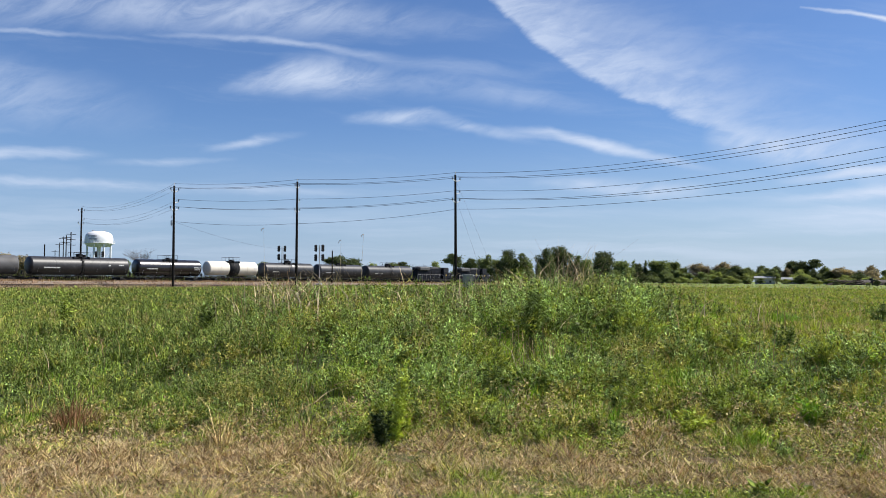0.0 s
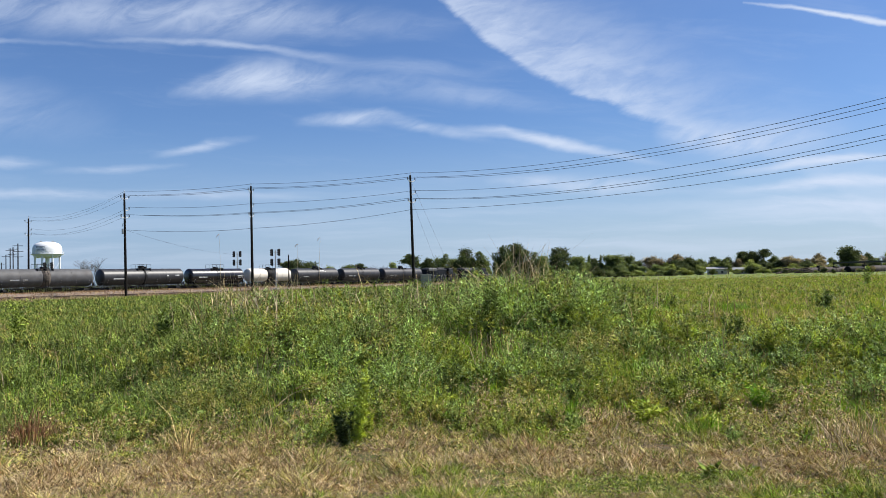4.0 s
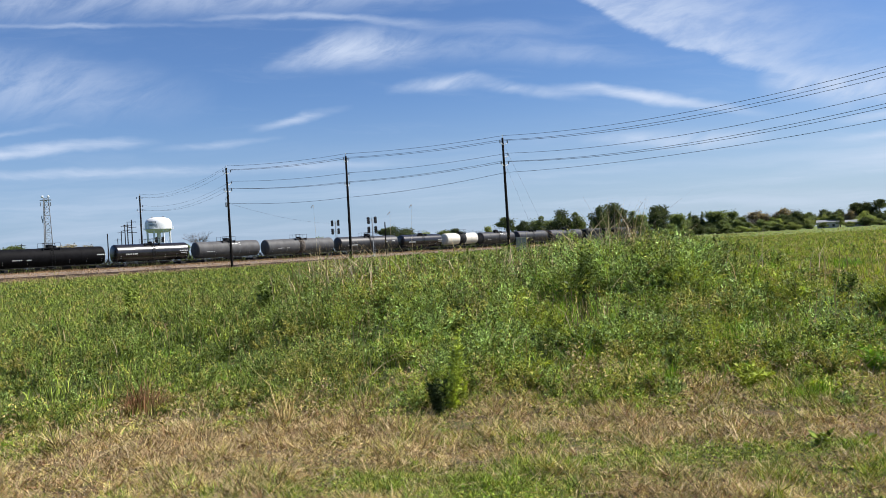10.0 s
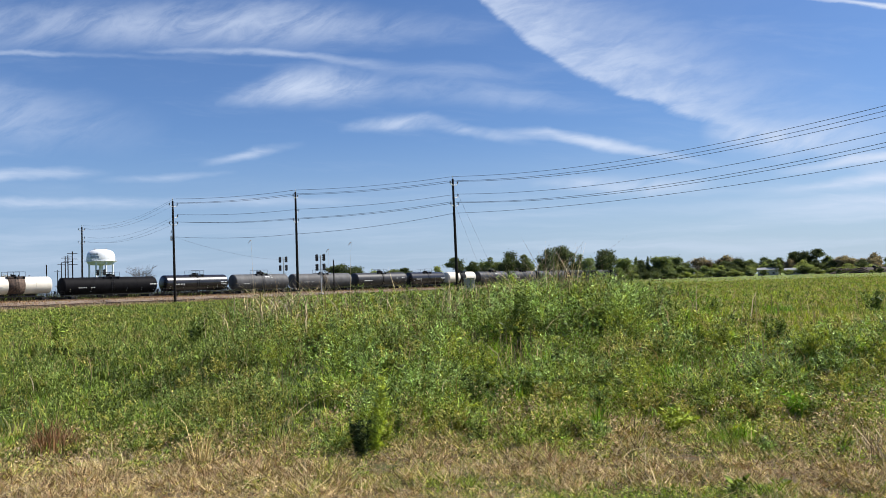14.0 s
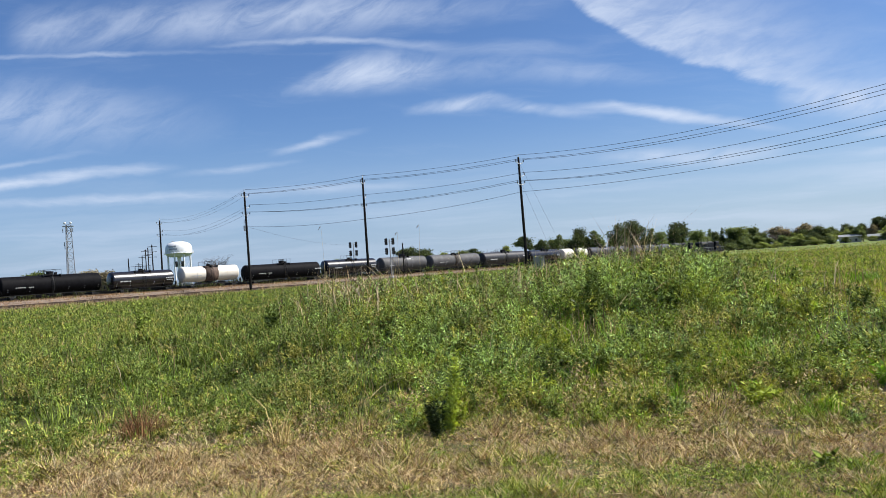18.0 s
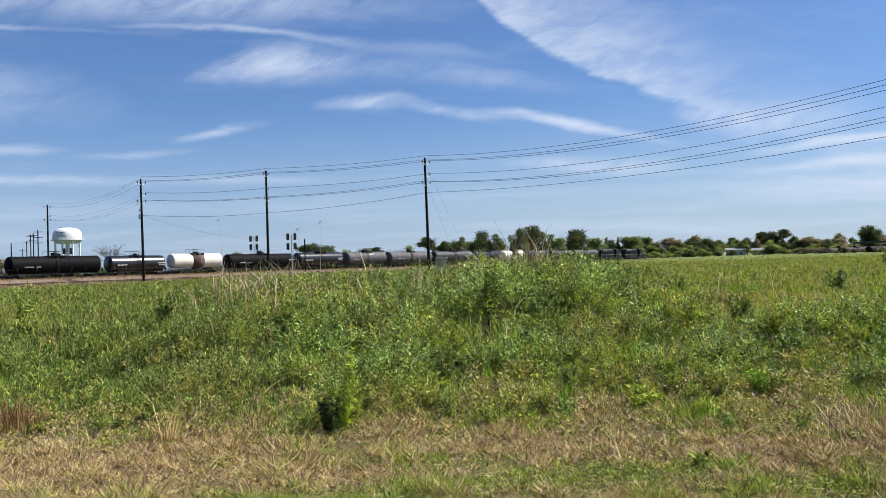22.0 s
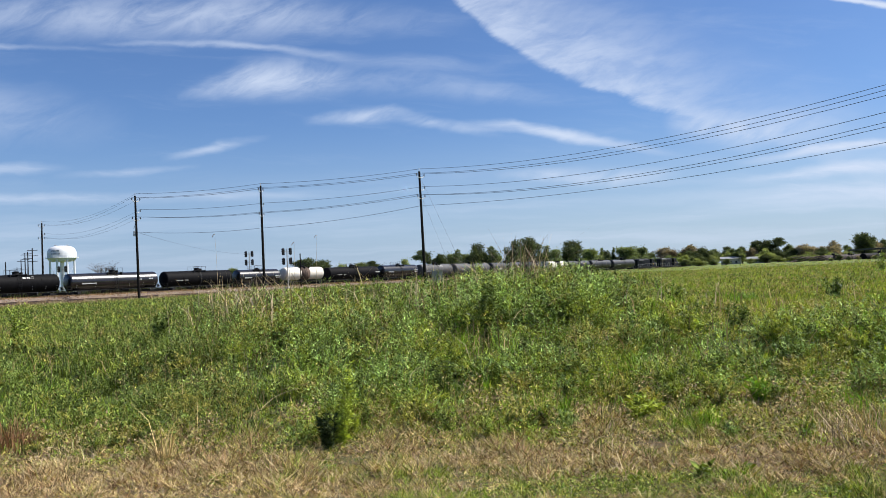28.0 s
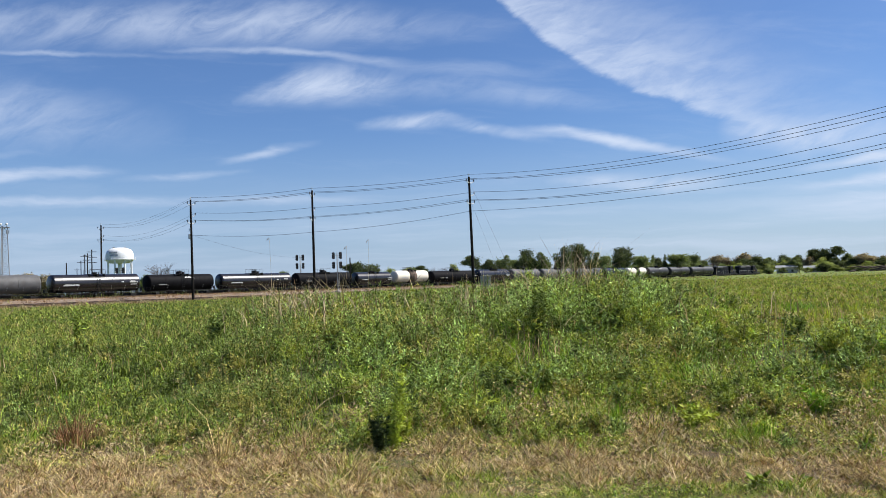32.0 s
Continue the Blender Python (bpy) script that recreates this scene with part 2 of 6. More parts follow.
def ground_material():
    mat = bpy.data.materials.new("field_soil")
    mat.use_nodes = True
    t = mat.node_tree
    g = Graph(t)
    p = t.nodes["Principled BSDF"]
    pos = g.coord("Object")
    big = g.noise(pos, 0.25, 4.0, 0.6)
    mid = g.noise(pos, 3.0, 5.0, 0.65)
    fine = g.noise(pos, 40.0, 4.0, 0.7)
    straw = g.mix(g.step(fine, 0.3, 0.7), (0.032, 0.024, 0.013), (0.150, 0.110, 0.062))
    green = g.mix(g.step(fine, 0.3, 0.7), (0.040, 0.058, 0.016), (0.095, 0.130, 0.034))
    f = g.step(g.add(g.mul(big, 0.5), g.mul(mid, 0.6)), 0.56, 0.70)
    x, y, z = g.xyz(pos)
    green = g.mix(g.mul(g.step(g.m("SQRT", g.add(g.mul(x, x), g.mul(y, y))), 15.0, 32.0), g.step(x, -2.0, 6.0)), green, g.mix(g.step(fine, 0.3, 0.7), (0.10, 0.13, 0.038), (0.19, 0.225, 0.070)))
    far = g.step(y, 8.0, 11.0)
    f = g.m("MAXIMUM", f, far)
    g.put(p.inputs["Base Color"], g.mix(f, straw, green))
    p.inputs["Roughness"].default_value = 0.95
    p.inputs["Specular IOR Level"].default_value = 0.1
    b = t.nodes.new("ShaderNodeBump")
    b.inputs["Strength"].default_value = 0.6
    b.inputs["Distance"].default_value = 0.03
    g.put(b.inputs["Height"], g.add(mid, fine))
    t.links.new(b.outputs[0], p.inputs["Normal"])
    return mat


GRASS = material("grass_green", (0.212, 0.285, 0.055), 0.6, leaf=0.08, island=0.8, vary=0.35, scale=0.7, spec=0.25)
LIME = material("grass_lime", (0.295, 0.365, 0.070), 0.55, leaf=0.35, island=0.5, vary=0.25, scale=2.0, spec=0.15)
WEED = material("weed_green", (0.278, 0.408, 0.158), 0.55, leaf=0.09, island=0.8, vary=0.3, scale=0.9, spec=0.18)
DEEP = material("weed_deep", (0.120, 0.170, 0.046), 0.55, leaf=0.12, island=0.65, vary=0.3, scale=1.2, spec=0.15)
OLIVE = material("weed_olive", (0.315, 0.300, 0.088), 0.6, leaf=0.12, island=0.65, vary=0.3, scale=1.5, spec=0.15)
TWIG = material("dead_twig", (0.46, 0.375, 0.265), 0.75, leaf=0.05, island=0.4, vary=0.25, scale=3.0, spec=0.15)
STRAW = material("dry_straw", (0.49, 0.380, 0.215), 0.7, leaf=0.1, island=0.4, vary=0.25, scale=3.0, spec=0.2)
BROWN = material("dry_brown", (0.30, 0.205, 0.130), 0.75, leaf=0.1, island=0.4, vary=0.3, scale=3.0, spec=0.2)
BARK = material("bark", (0.085, 0.065, 0.05), 0.9, vary=0.4, scale=9.0, bump=0.5)
POLE_WOOD = material("creosoted_wood", (0.013, 0.011, 0.010), 0.85, spec=0.1, vary=0.4, scale=5.0, bump=0.3)
STEEL = material("galvanised_steel", (0.42, 0.43, 0.44), 0.45, 0.8, vary=0.15, scale=8.0)
BLACK_IRON = material("black_iron", (0.013, 0.013, 0.014), 0.6, spec=0.2, vary=0.3, scale=6.0)
WIRE = material("wire", (0.05, 0.055, 0.07), 0.5, 0.3, vary=0.1)
WHITE = material("white_paint", (0.66, 0.67, 0.68), 0.45, vary=0.06, scale=0.8, stain=(0.55, 0.54, 0.5), stain_at=(0.62, 0.9))
RUST = material("rust", (0.17, 0.075, 0.04), 0.85, vary=0.45, scale=5.0, bump=0.3)
GRAVEL = material("ballast_stone", (0.23, 0.19, 0.15), 0.95, vary=0.4, scale=9.0, bump=0.9)
TIE = material("tie_wood", (0.075, 0.055, 0.042), 0.9, vary=0.35, scale=6.0, bump=0.4, obj=0.3)
RAIL = material("rail_steel", (0.045, 0.030, 0.024), 0.85, 0.0, spec=0.15, vary=0.3, scale=8.0)
GLASS_DARK = material("signal_lens", (0.03, 0.03, 0.035), 0.15)
LETTER = material("letter_white", (0.50, 0.50, 0.49), 0.6, vary=0.1)
PORCELAIN = material("insulator_grey", (0.62, 0.63, 0.65), 0.3, vary=0.1)
INSULATOR = material("insulator_dark", (0.07, 0.07, 0.08), 0.35, vary=0.1)

# ---- mesh helpers ----


def part(name, bm, mat, parent, label="", smooth=False):
    me = bpy.data.meshes.new(name)
    bm.to_mesh(me)
    bm.free()
    me.materials.append(mat)
    if smooth:
        me.shade_smooth()
    ob = new(name, me)
    ob.parent = parent
    if label:
        tagged(ob, label)
    return ob


def share(name, mesh, parent, m):
    ob = new(name, mesh)
    ob.parent, ob.matrix_basis = parent, m
    return ob


def thing(name, m, label, category, group="", kind=""):
    ob = new(name)
    ob.matrix_basis = m
    return tagged(ob, label, category, group, kind)


def box(bm, x0, x1, y0, y1, z0, z1, bevel=0.0):
    made = bmesh.ops.create_cube(bm, size=1.0, matrix=Matrix.LocRotScale(
        ((x0 + x1) / 2, (y0 + y1) / 2, (z0 + z1) / 2), None, (x1 - x0, y1 - y0, z1 - z0)))
    if bevel:
        edges = {e for v in made["verts"] for e in v.link_edges}
        bmesh.ops.bevel(bm, geom=list(edges), offset=bevel, segments=1, affect="EDGES")
    return bm


def rod(bm, a, b, r0, r1=None, n=8):
    a, b = Vector(a), Vector(b)
    d = b - a
    m = Matrix.Translation((a + b) / 2) @ d.to_track_quat("Z", "Y").to_matrix().to_4x4()
    bmesh.ops.create_cone(bm, cap_ends=True, segments=n, radius1=r0, radius2=r0 if r1 is None else r1, depth=d.length, matrix=m)
    return bm


def lathe(bm, profile, n=24, axis="z", centre=(0, 0, 0)):
    """A turned shape: (along, radius) pairs about an axis."""
    c = Vector(centre)
    rings = []
    for s, r in profile:
        ring = []
        for i in range(n):
            a = 2 * math.pi * i / n
            p = (r * math.cos(a), r * math.sin(a))
            v = (p[0], p[1], s) if axis == "z" else (s, p[0], p[1]) if axis == "x" else (p[0], s, p[1])
            ring.append(bm.verts.new(c + Vector(v)))
        rings.append(ring)
    for a, b in zip(rings, rings[1:]):
        for i in range(n):
            bm.faces.new((a[i], a[(i + 1) % n], b[(i + 1) % n], b[i]))
    bm.faces.new(rings[0][::-1])
    bm.faces.new(rings[-1])
    bmesh.ops.recalc_face_normals(bm, faces=bm.faces)
    return bm


def B():
    return bmesh.new()


def arrays_to_object(name, verts, faces, mats, mat_index, parent=None):
    """One object out of numpy arrays; faces is an (n, 3) array."""
    me = bpy.data.meshes.new(name)
    me.vertices.add(len(verts))
    me.vertices.foreach_set("co", np.ascontiguousarray(verts, np.float32).ravel())
    me.loops.add(len(faces) * 3)
    me.loops.foreach_set("vertex_index", np.ascontiguousarray(faces, np.int32).ravel())
    me.polygons.add(len(faces))
    me.polygons.foreach_set("loop_start", np.arange(0, len(faces) * 3, 3, dtype=np.int32))
    me.polygons.foreach_set("material_index", np.ascontiguousarray(mat_index, np.int32))
    for m in mats:
        me.materials.append(m)
    me.update(calc_edges=True)
    ob = new(name, me)
    if parent is not None:
        ob.parent = parent
    return ob


def place(az, d):
    return d * math.sin(radians(az)), d * math.cos(radians(az))


# ---- the railway's line in plan ----
TH = radians(39.0)
P0 = (155 * math.sin(radians(-20)), 155 * math.cos(radians(-20)))


def track(u, side=0.0):
    """The place and heading u metres along the main track; side metres towards the field."""
    w = max(u - 140.0, 0.0)
    k = 0.0008
    x = P0[0] + math.sin(TH) * u + math.cos(TH) * k * w * w
    y = P0[1] + math.cos(TH) * u - math.sin(TH) * k * w * w
    head = TH + math.atan(2 * k * w)
    return x + math.cos(head) * side, y - math.sin(head) * side, head


def rail_z(u):
    return 0.40 - 0.0030 * min(max(u, -80), 320)


# ---- ground ----


def smooth(a, lo, hi):
    t = np.clip((a - lo) / (hi - lo), 0, 1)
    return t * t * (3 - 2 * t)


def ground_z(x, y):
    """The field's height: flat by the mown strip, a low swell 15 to 40 m off, level beyond."""
    x, y = np.asarray(x, float), np.asarray(y, float)
    d = np.hypot(x, y)
    az = np.degrees(np.arctan2(x, y))
    swell = 0.16 + 0.36 * smooth(az, -28, -9) + 0.33 * np.exp(-((az - 8) / 7.5) ** 2) + 0.16 * smooth(az, -17.5, -14) * (1 - smooth(az, -4, 3)) + 0.14 * np.exp(-((az + 5) / 4.5) ** 2) + 0.06 * smooth(az, 14, 24)
    rise = smooth(d, 7.5, 17) * swell
    fall = 1 - smooth(d, 38, 75) * np.where(az < 5, 0.45, 0.25)
    z = rise * fall * (1 - smooth(d, 300, 700))
    wob = 0.05 * np.sin(x * 0.9 + 1.3) * np.sin(y * 0.7) + 0.03 * np.sin(x * 2.3) * np.sin(y * 1.9 + 0.5)
    z = z + wob * smooth(d, 6, 14) * (1 - smooth(d, 60, 120))
    # the railway's bed
    u = (x - P0[0]) * math.sin(TH) + (y - P0[1]) * math.cos(TH)
    side = (x - P0[0]) * math.cos(TH) - (y - P0[1]) * math.sin(TH)
    near = (1 - smooth(np.abs(side - 5), 16, 34)) * (1 - smooth(u, 120, 190))
    bed = 0.40 - 0.0030 * np.clip(u, -80, 320) - 0.42
    z = z * (1 - near) + bed * near
    behind = smooth(-side, 20, 60) * smooth(y, 60, 110)
    return z * (1 - behind) + np.minimum(z, 0.0) * behind


def build_ground():
    radii = np.concatenate([[0.0], np.linspace(1.0, 12, 34), np.linspace(12.6, 60, 60), np.linspace(62, 260, 70), np.geomspace(270, 4600, 30)])
    n = 240
    ang = np.linspace(0, 2 * np.pi, n, endpoint=False)
    verts = [(0.0, 0.0, 0.0)]
    rr, aa = np.meshgrid(radii[1:], ang, indexing="ij")
    xs, ys = rr * np.sin(aa), rr * np.cos(aa)
    zs = ground_z(xs, ys)
    v = np.concatenate([np.zeros((1, 3)), np.stack([xs.ravel(), ys.ravel(), zs.ravel()], 1)])
    f = []
    for j in range(n):
        f.append((0, 1 + (j + 1) % n, 1 + j))
    k = len(radii) - 1
    i = np.arange(k - 1)[:, None] * n + 1
    j = np.arange(n)[None, :]
    a, b = i + j, i + (j + 1) % n
    c, d = a + n, b + n
    f = np.concatenate([np.array(f), np.stack([a, b, d], 2).reshape(-1, 3), np.stack([a, d, c], 2).reshape(-1, 3)])
    ob = arrays_to_object("ground", v, f, [ground_material()], np.zeros(len(f), int))
    ob.data.shade_smooth()
    tagged(ob, "flat field with soil, thatch and green growth", "ground", kind="structure")


build_ground()

# ---- railway: two tracks on ballast ----


def strip(name, offsets, u0, u1, step, mat, label, side=0.0, dz=0.0, category="railway", kind="structure"):
    """A cross-section of (side, height) pairs drawn along the track."""
    us = np.arange(u0, u1 + step, step)
    verts, faces = [], []
    n = len(offsets)
    for u in us:
        for s, h in offsets:
            x, y, _ = track(u, side + s)
            verts.append((x, y, rail_z(u) + dz + h))
    for i in range(len(us) - 1):
        for j in range(n - 1):
            a = i * n + j
            faces += [(a, a + 1, a + n + 1), (a, a + n + 1, a + n)]
    ob = arrays_to_object(name, np.array(verts), np.array(faces), [mat], np.zeros(len(faces), int))
    tagged(ob, label, category, kind=kind)
    return ob


for side, dz, name in ((0.0, 0.0, "ballast_main"), (11.0, 0.12, "ballast_siding")):
    low = -0.10 if side else 0.0
    strip(name, [(-3.2, -0.75), (-1.9, -0.22 + low), (1.9, -0.22 + low), (3.2, -0.75)], -70, 330, 6, GRAVEL if not side else material("cinder_bed", (0.10, 0.075, 0.055), 0.95, vary=0.4, scale=7.0, bump=0.8), "stone ballast bed under the rails", side, dz)
    for s in (-0.72, 0.72):
        rail = strip("rail", [(s - 0.07, -0.19), (s - 0.02, -0.17), (s - 0.035, -0.03), (s - 0.035, 0.0), (s + 0.035, 0.0), (s + 0.035, -0.03), (s + 0.02, -0.17), (s + 0.07, -0.19)],
                     -70, 330, 5, RAIL, "rusty brown steel rail spiked to ties", side, dz, "rail", "")


strip("gravel_bank", [(2.9, -0.60), (3.6, -0.10), (4.5, 0.45), (5.6, 0.60), (7.0, 0.58), (8.0, 0.30), (8.9, -0.12), (9.3, -0.30)], -75, 175, 4,
      material("bank_gravel", (0.185, 0.140, 0.108), 0.95, vary=0.35, scale=3.0, bump=0.9, stain=(0.20, 0.16, 0.10), stain_at=(0.5, 0.8)), "low bank of brown gravel between the two tracks", category="bank")


def build_ties():
    me = bpy.data.meshes.new("tie")
    bm = box(B(), -0.12, 0.12, -1.3, 1.3, -0.16, 0.0, 0.015)
    bm.to_mesh(me)
    bm.free()
    me.materials.append(TIE)
    for side, dz, owner in ((0.0, 0.0, "ballast_main"), (11.0, 0.12, "ballast_siding")):
        bed = bpy.data.objects[owner]
        for i in range(140):
            u = -62 + i * 0.62
            x, y, head = track(u, side)
            share("tie", me, bed, pose(x, y, rail_z(u) + dz - 0.185, 0, 0, 90 - math.degrees(head)))


# ---- the train ----


def truck_meshes():
    out = {}
    bm = B()
    lathe(bm, [(-0.80, 0.08), (-0.79, 0.44), (-0.76, 0.47), (-0.74, 0.43), (-0.67, 0.42), (-0.66, 0.10), (0.66, 0.10), (0.67, 0.42), (0.74, 0.43), (0.76, 0.47), (0.79, 0.44), (0.80, 0.08)], 20, "y", (0, 0, 0.45))
    me = bpy.data.meshes.new("wheelset")
    # wheel colour darkened to take in the shade under the cars
    bm.to_mesh(me), bm.free(), me.materials.append(material("wheel_shade_steel", (0.030, 0.024, 0.020), 0.8, spec=0.15, vary=0.4, scale=4.0))
    out["wheelset"] = me
    bm = B()
    box(bm, -1.15, 1.15, -0.09, 0.09, 0.56, 0.78, 0.03)
    box(bm, -0.5, 0.5, -0.08, 0.08, 0.22, 0.40, 0.03)
    for s in (-1, 1):
        box(bm, s * 0.88 - 0.17, s * 0.88 + 0.17, -0.11, 0.11, 0.32, 0.66, 0.03)
        rod(bm, (s * 0.75, 0, 0.6), (s * 0.42, 0, 0.3), 0.06, 0.06, 6)
        rod(bm, (s * 0.18, 0, 0.38), (s * 0.18, 0, 0.6), 0.09, 0.09, 8)
    me = bpy.data.meshes.new("side_frame")
    bm.to_mesh(me), bm.free(), me.materials.append(BLACK_IRON)
    out["side_frame"] = me
    bm = box(B(), -0.2, 0.2, -0.95, 0.95, 0.45, 0.72, 0.04)
    me = bpy.data.meshes.new("truck")
    bm.to_mesh(me), bm.free(), me.materials.append(BLACK_IRON)
    out["truck"] = me
    bm = B()
    box(bm, -0.45, 0.25, -0.12, 0.12, 0.68, 0.92, 0.03)
    box(bm, 0.2, 0.5, -0.16, 0.16, 0.64, 0.98, 0.05)
    me = bpy.data.meshes.new("coupler")
    bm.to_mesh(me), bm.free(), me.materials.append(RUST)
    out["coupler"] = me
    return out


TRUCK = truck_meshes()


def add_truck(car, x):
    tr = share("truck", TRUCK["truck"], car, pose(x, 0, 0))
    for s in (-0.86, 0.86):
        share("wheelset", TRUCK["wheelset"], tr, pose(s, 0, 0))
    for s in (-1.0, 1.0):
        share("side_frame", TRUCK["side_frame"], tr, pose(0, s, 0))
    return tr


PAINT = {
    "rusty": material("tank_rusty", (0.050, 0.040, 0.036), 0.7, spec=0.1, vary=0.35, scale=0.8, stain=(0.09, 0.06, 0.045), stain_at=(0.5, 0.85)),
    "black": material("tank_black", (0.006, 0.006, 0.007), 0.65, spec=0.06, vary=0.3, scale=1.5, stain=(0.018, 0.017, 0.016), stain_at=(0.55, 0.9)),
    "gloss": material("tank_gloss_black", (0.012, 0.010, 0.010), 0.27, spec=0.70, vary=0.3, scale=1.2, stain=(0.045, 0.034, 0.030), stain_at=(0.52, 0.9)),
    "slate": material("tank_slate", (0.024, 0.023, 0.025), 0.45, spec=0.42, vary=0.22, scale=1.0, stain=(0.075, 0.072, 0.070), stain_at=(0.5, 0.85)),
    "grey": material("tank_grey", (0.085, 0.084, 0.086), 0.6, spec=0.2, vary=0.18, scale=0.9, stain=(0.08, 0.07, 0.062), stain_at=(0.5, 0.85)),
    "white": material("tank_white", (0.66, 0.61, 0.52), 0.55, vary=0.06, scale=0.8, stain=(0.50, 0.46, 0.40), stain_at=(0.55, 0.9)),
}
BAND = {"black": BLACK_IRON, "rust": material("band_rust", (0.085, 0.055, 0.04), 0.8, vary=0.5, scale=3.0),
        "stain": material("band_stain", (0.075, 0.06, 0.048), 0.8, vary=0.5, scale=3.0)}


def tank_car(length, paint, label, band=None, band_w=0.5, letters=(), dome=True, reflect=True, radius=1.48, top=4.55):
    """A tank car along x, from its rails up."""
    car = thing("tank_car", Matrix(), label, "tank car", "tank cars of the freight train")
    half = length / 2 - 0.75
    zc = top - radius
    prof = [(-half + 0.42 * (1 - math.cos(math.pi / 2 * i / 6)), max(0.03, radius * math.sin(math.pi / 2 * i / 6) ** 0.8)) for i in range(7)]
    prof += [(-half + 0.46, radius), (-half + 0.6, radius), (-half * 0.5, radius)]
    body = prof + [(0.0, radius)] + [(-x, r) for x, r in reversed(prof)]
    tank = part("tank", lathe(B(), body, 36, "x", (0, 0, zc)), PAINT[paint], car, smooth=True)
    for f in (-0.52, 0.52):
        rings = lathe(B(), [(f * half - 0.03, radius + 0.003), (f * half - 0.02, radius + 0.018), (f * half + 0.02, radius + 0.018), (f * half + 0.03, radius + 0.003)], 36, "x", (0, 0, zc))
        part("weld_ring", rings, PAINT[paint], tank)
    if band:
        part("centre_band", lathe(B(), [(-band_w, radius + 0.004), (-band_w, radius + 0.022), (band_w, radius + 0.022), (band_w, radius + 0.004)], 36, "x", (0, 0, zc)), BAND[band], tank,
             {"black": "black-painted centre band", "rust": "rust-stained centre band", "stain": "dark spill stain round the middle"}[band], True)
    # underframe
    for s in (-1, 1):
        sill = B()
        box(sill, s * (half - 0.2) - 1.5, s * (half - 0.2) + 1.0, -0.28, 0.28, 0.78, 1.15, 0.03)
        box(sill, s * (half - 1.6) - 0.3, s * (half - 1.6) + 0.3, -1.3, 1.3, 0.85, 1.25, 0.05)
        part("end_sill", sill, BLACK_IRON, car)
        deck = B()
        box(deck, s * (half + 0.2) - 0.42, s * (half + 0.2) + 0.42, -1.42, 1.42, 1.18, 1.24)
        for y in (-1.4, 1.4):
            for x in (-0.38, 0.38):
                rod(deck, (s * (half + 0.2) + x, y, 1.2), (s * (half + 0.2) + x, y, 2.15), 0.022, None, 5)
            rod(deck, (s * (half + 0.2) - 0.38, y, 2.15), (s * (half + 0.2) + 0.38, y, 2.15), 0.022, None, 5)
            rod(deck, (s * (half + 0.2) - 0.38, y, 1.7), (s * (half + 0.2) + 0.38, y, 1.7), 0.02, None, 5)
        part("end_platform", deck, BLACK_IRON, car)
        share("coupler", TRUCK["coupler"], car, pose(s * (half + 0.42), 0, 0, 0, 0, 0 if s > 0 else 180))
        add_truck(car, s * (half - 1.6))
    wheel = B()
    rod(wheel, (-half - 0.55, 0.5, 1.9), (-half - 0.50, 0.5, 1.9), 0.28, 0.28, 12)
    part("brake_wheel", wheel, BLACK_IRON, car)
    for y in (-1, 1):
        beam = B()
        rod(beam, (-half + 0.5, y * 1.0, 1.42), (half - 0.5, y * 1.0, 1.42), 0.05, None, 6)
        for f in (-0.8, -0.4, 0.0, 0.4, 0.8):
            rod(beam, (f * half, y * 1.0, 1.42), (f * half, y * 0.9, 1.8), 0.03, None, 5)
        part("handrail", beam, BLACK_IRON, car)
        lad = B()
        for x in (-0.24, 0.24):
            prev = None
            for i in range(9):
                a = math.radians(-30 + i * 14)
                p = (x, y * (radius + 0.12) * math.cos(a), zc + (radius + 0.12) * math.sin(a))
                if prev:
                    rod(lad, prev, p, 0.025, None, 5)
                prev = p
        for i in range(9):
            a = math.radians(-30 + i * 13)
            yy, zz = y * (radius + 0.12) * math.cos(a), zc + (radius + 0.12) * math.sin(a)
            rod(lad, (-0.24, yy, zz), (0.24, yy, zz), 0.018, None, 5)
        rod(lad, (-0.24, y * 1.15, 0.7), (-0.24, y * 1.5, zc - 0.7), 0.025, None, 5)
        rod(lad, (0.24, y * 1.15, 0.7), (0.24, y * 1.5, zc - 0.7), 0.025, None, 5)
        part("ladder", lad, BLACK_IRON, car)
    skid = B()
    box(skid, -0.55, 0.55, -0.45, 0.45, zc - radius - 0.22, zc - radius + 0.12, 0.06)
    rod(skid, (0, 0, zc - radius - 0.2), (0, 0, zc - radius - 0.45), 0.12, 0.10, 8)
    part("outlet_skid", skid, BLACK_IRON, car)
    part("brake_reservoir", rod(B(), (2.0, 0.35, zc - radius - 0.28), (3.4, 0.35, zc - radius - 0.28), 0.24, None, 12), BLACK_IRON, car)
    gear = B()
    rod(gear, (-half + 3.0, -0.2, zc - radius - 0.3), (2.0, 0.1, zc - radius - 0.32), 0.05, None, 6)
    box(gear, -2.2, -1.5, -0.25, 0.25, zc - radius - 0.5, zc - radius - 0.1, 0.04)
    part("brake_gear", gear, BLACK_IRON, car)
    walkway = B()
    box(walkway, -1.35, 1.35, -1.05, -0.62, top + 0.02, top + 0.07)
    box(walkway, -1.35, 1.35, 0.62, 1.05, top + 0.02, top + 0.07)
    for x in (-1.3, 0.0, 1.3):
        box(walkway, x - 0.05, x + 0.05, -1.05, 1.05, top - 0.35, top + 0.02)
    part("walkway", walkway, BLACK_IRON, car)
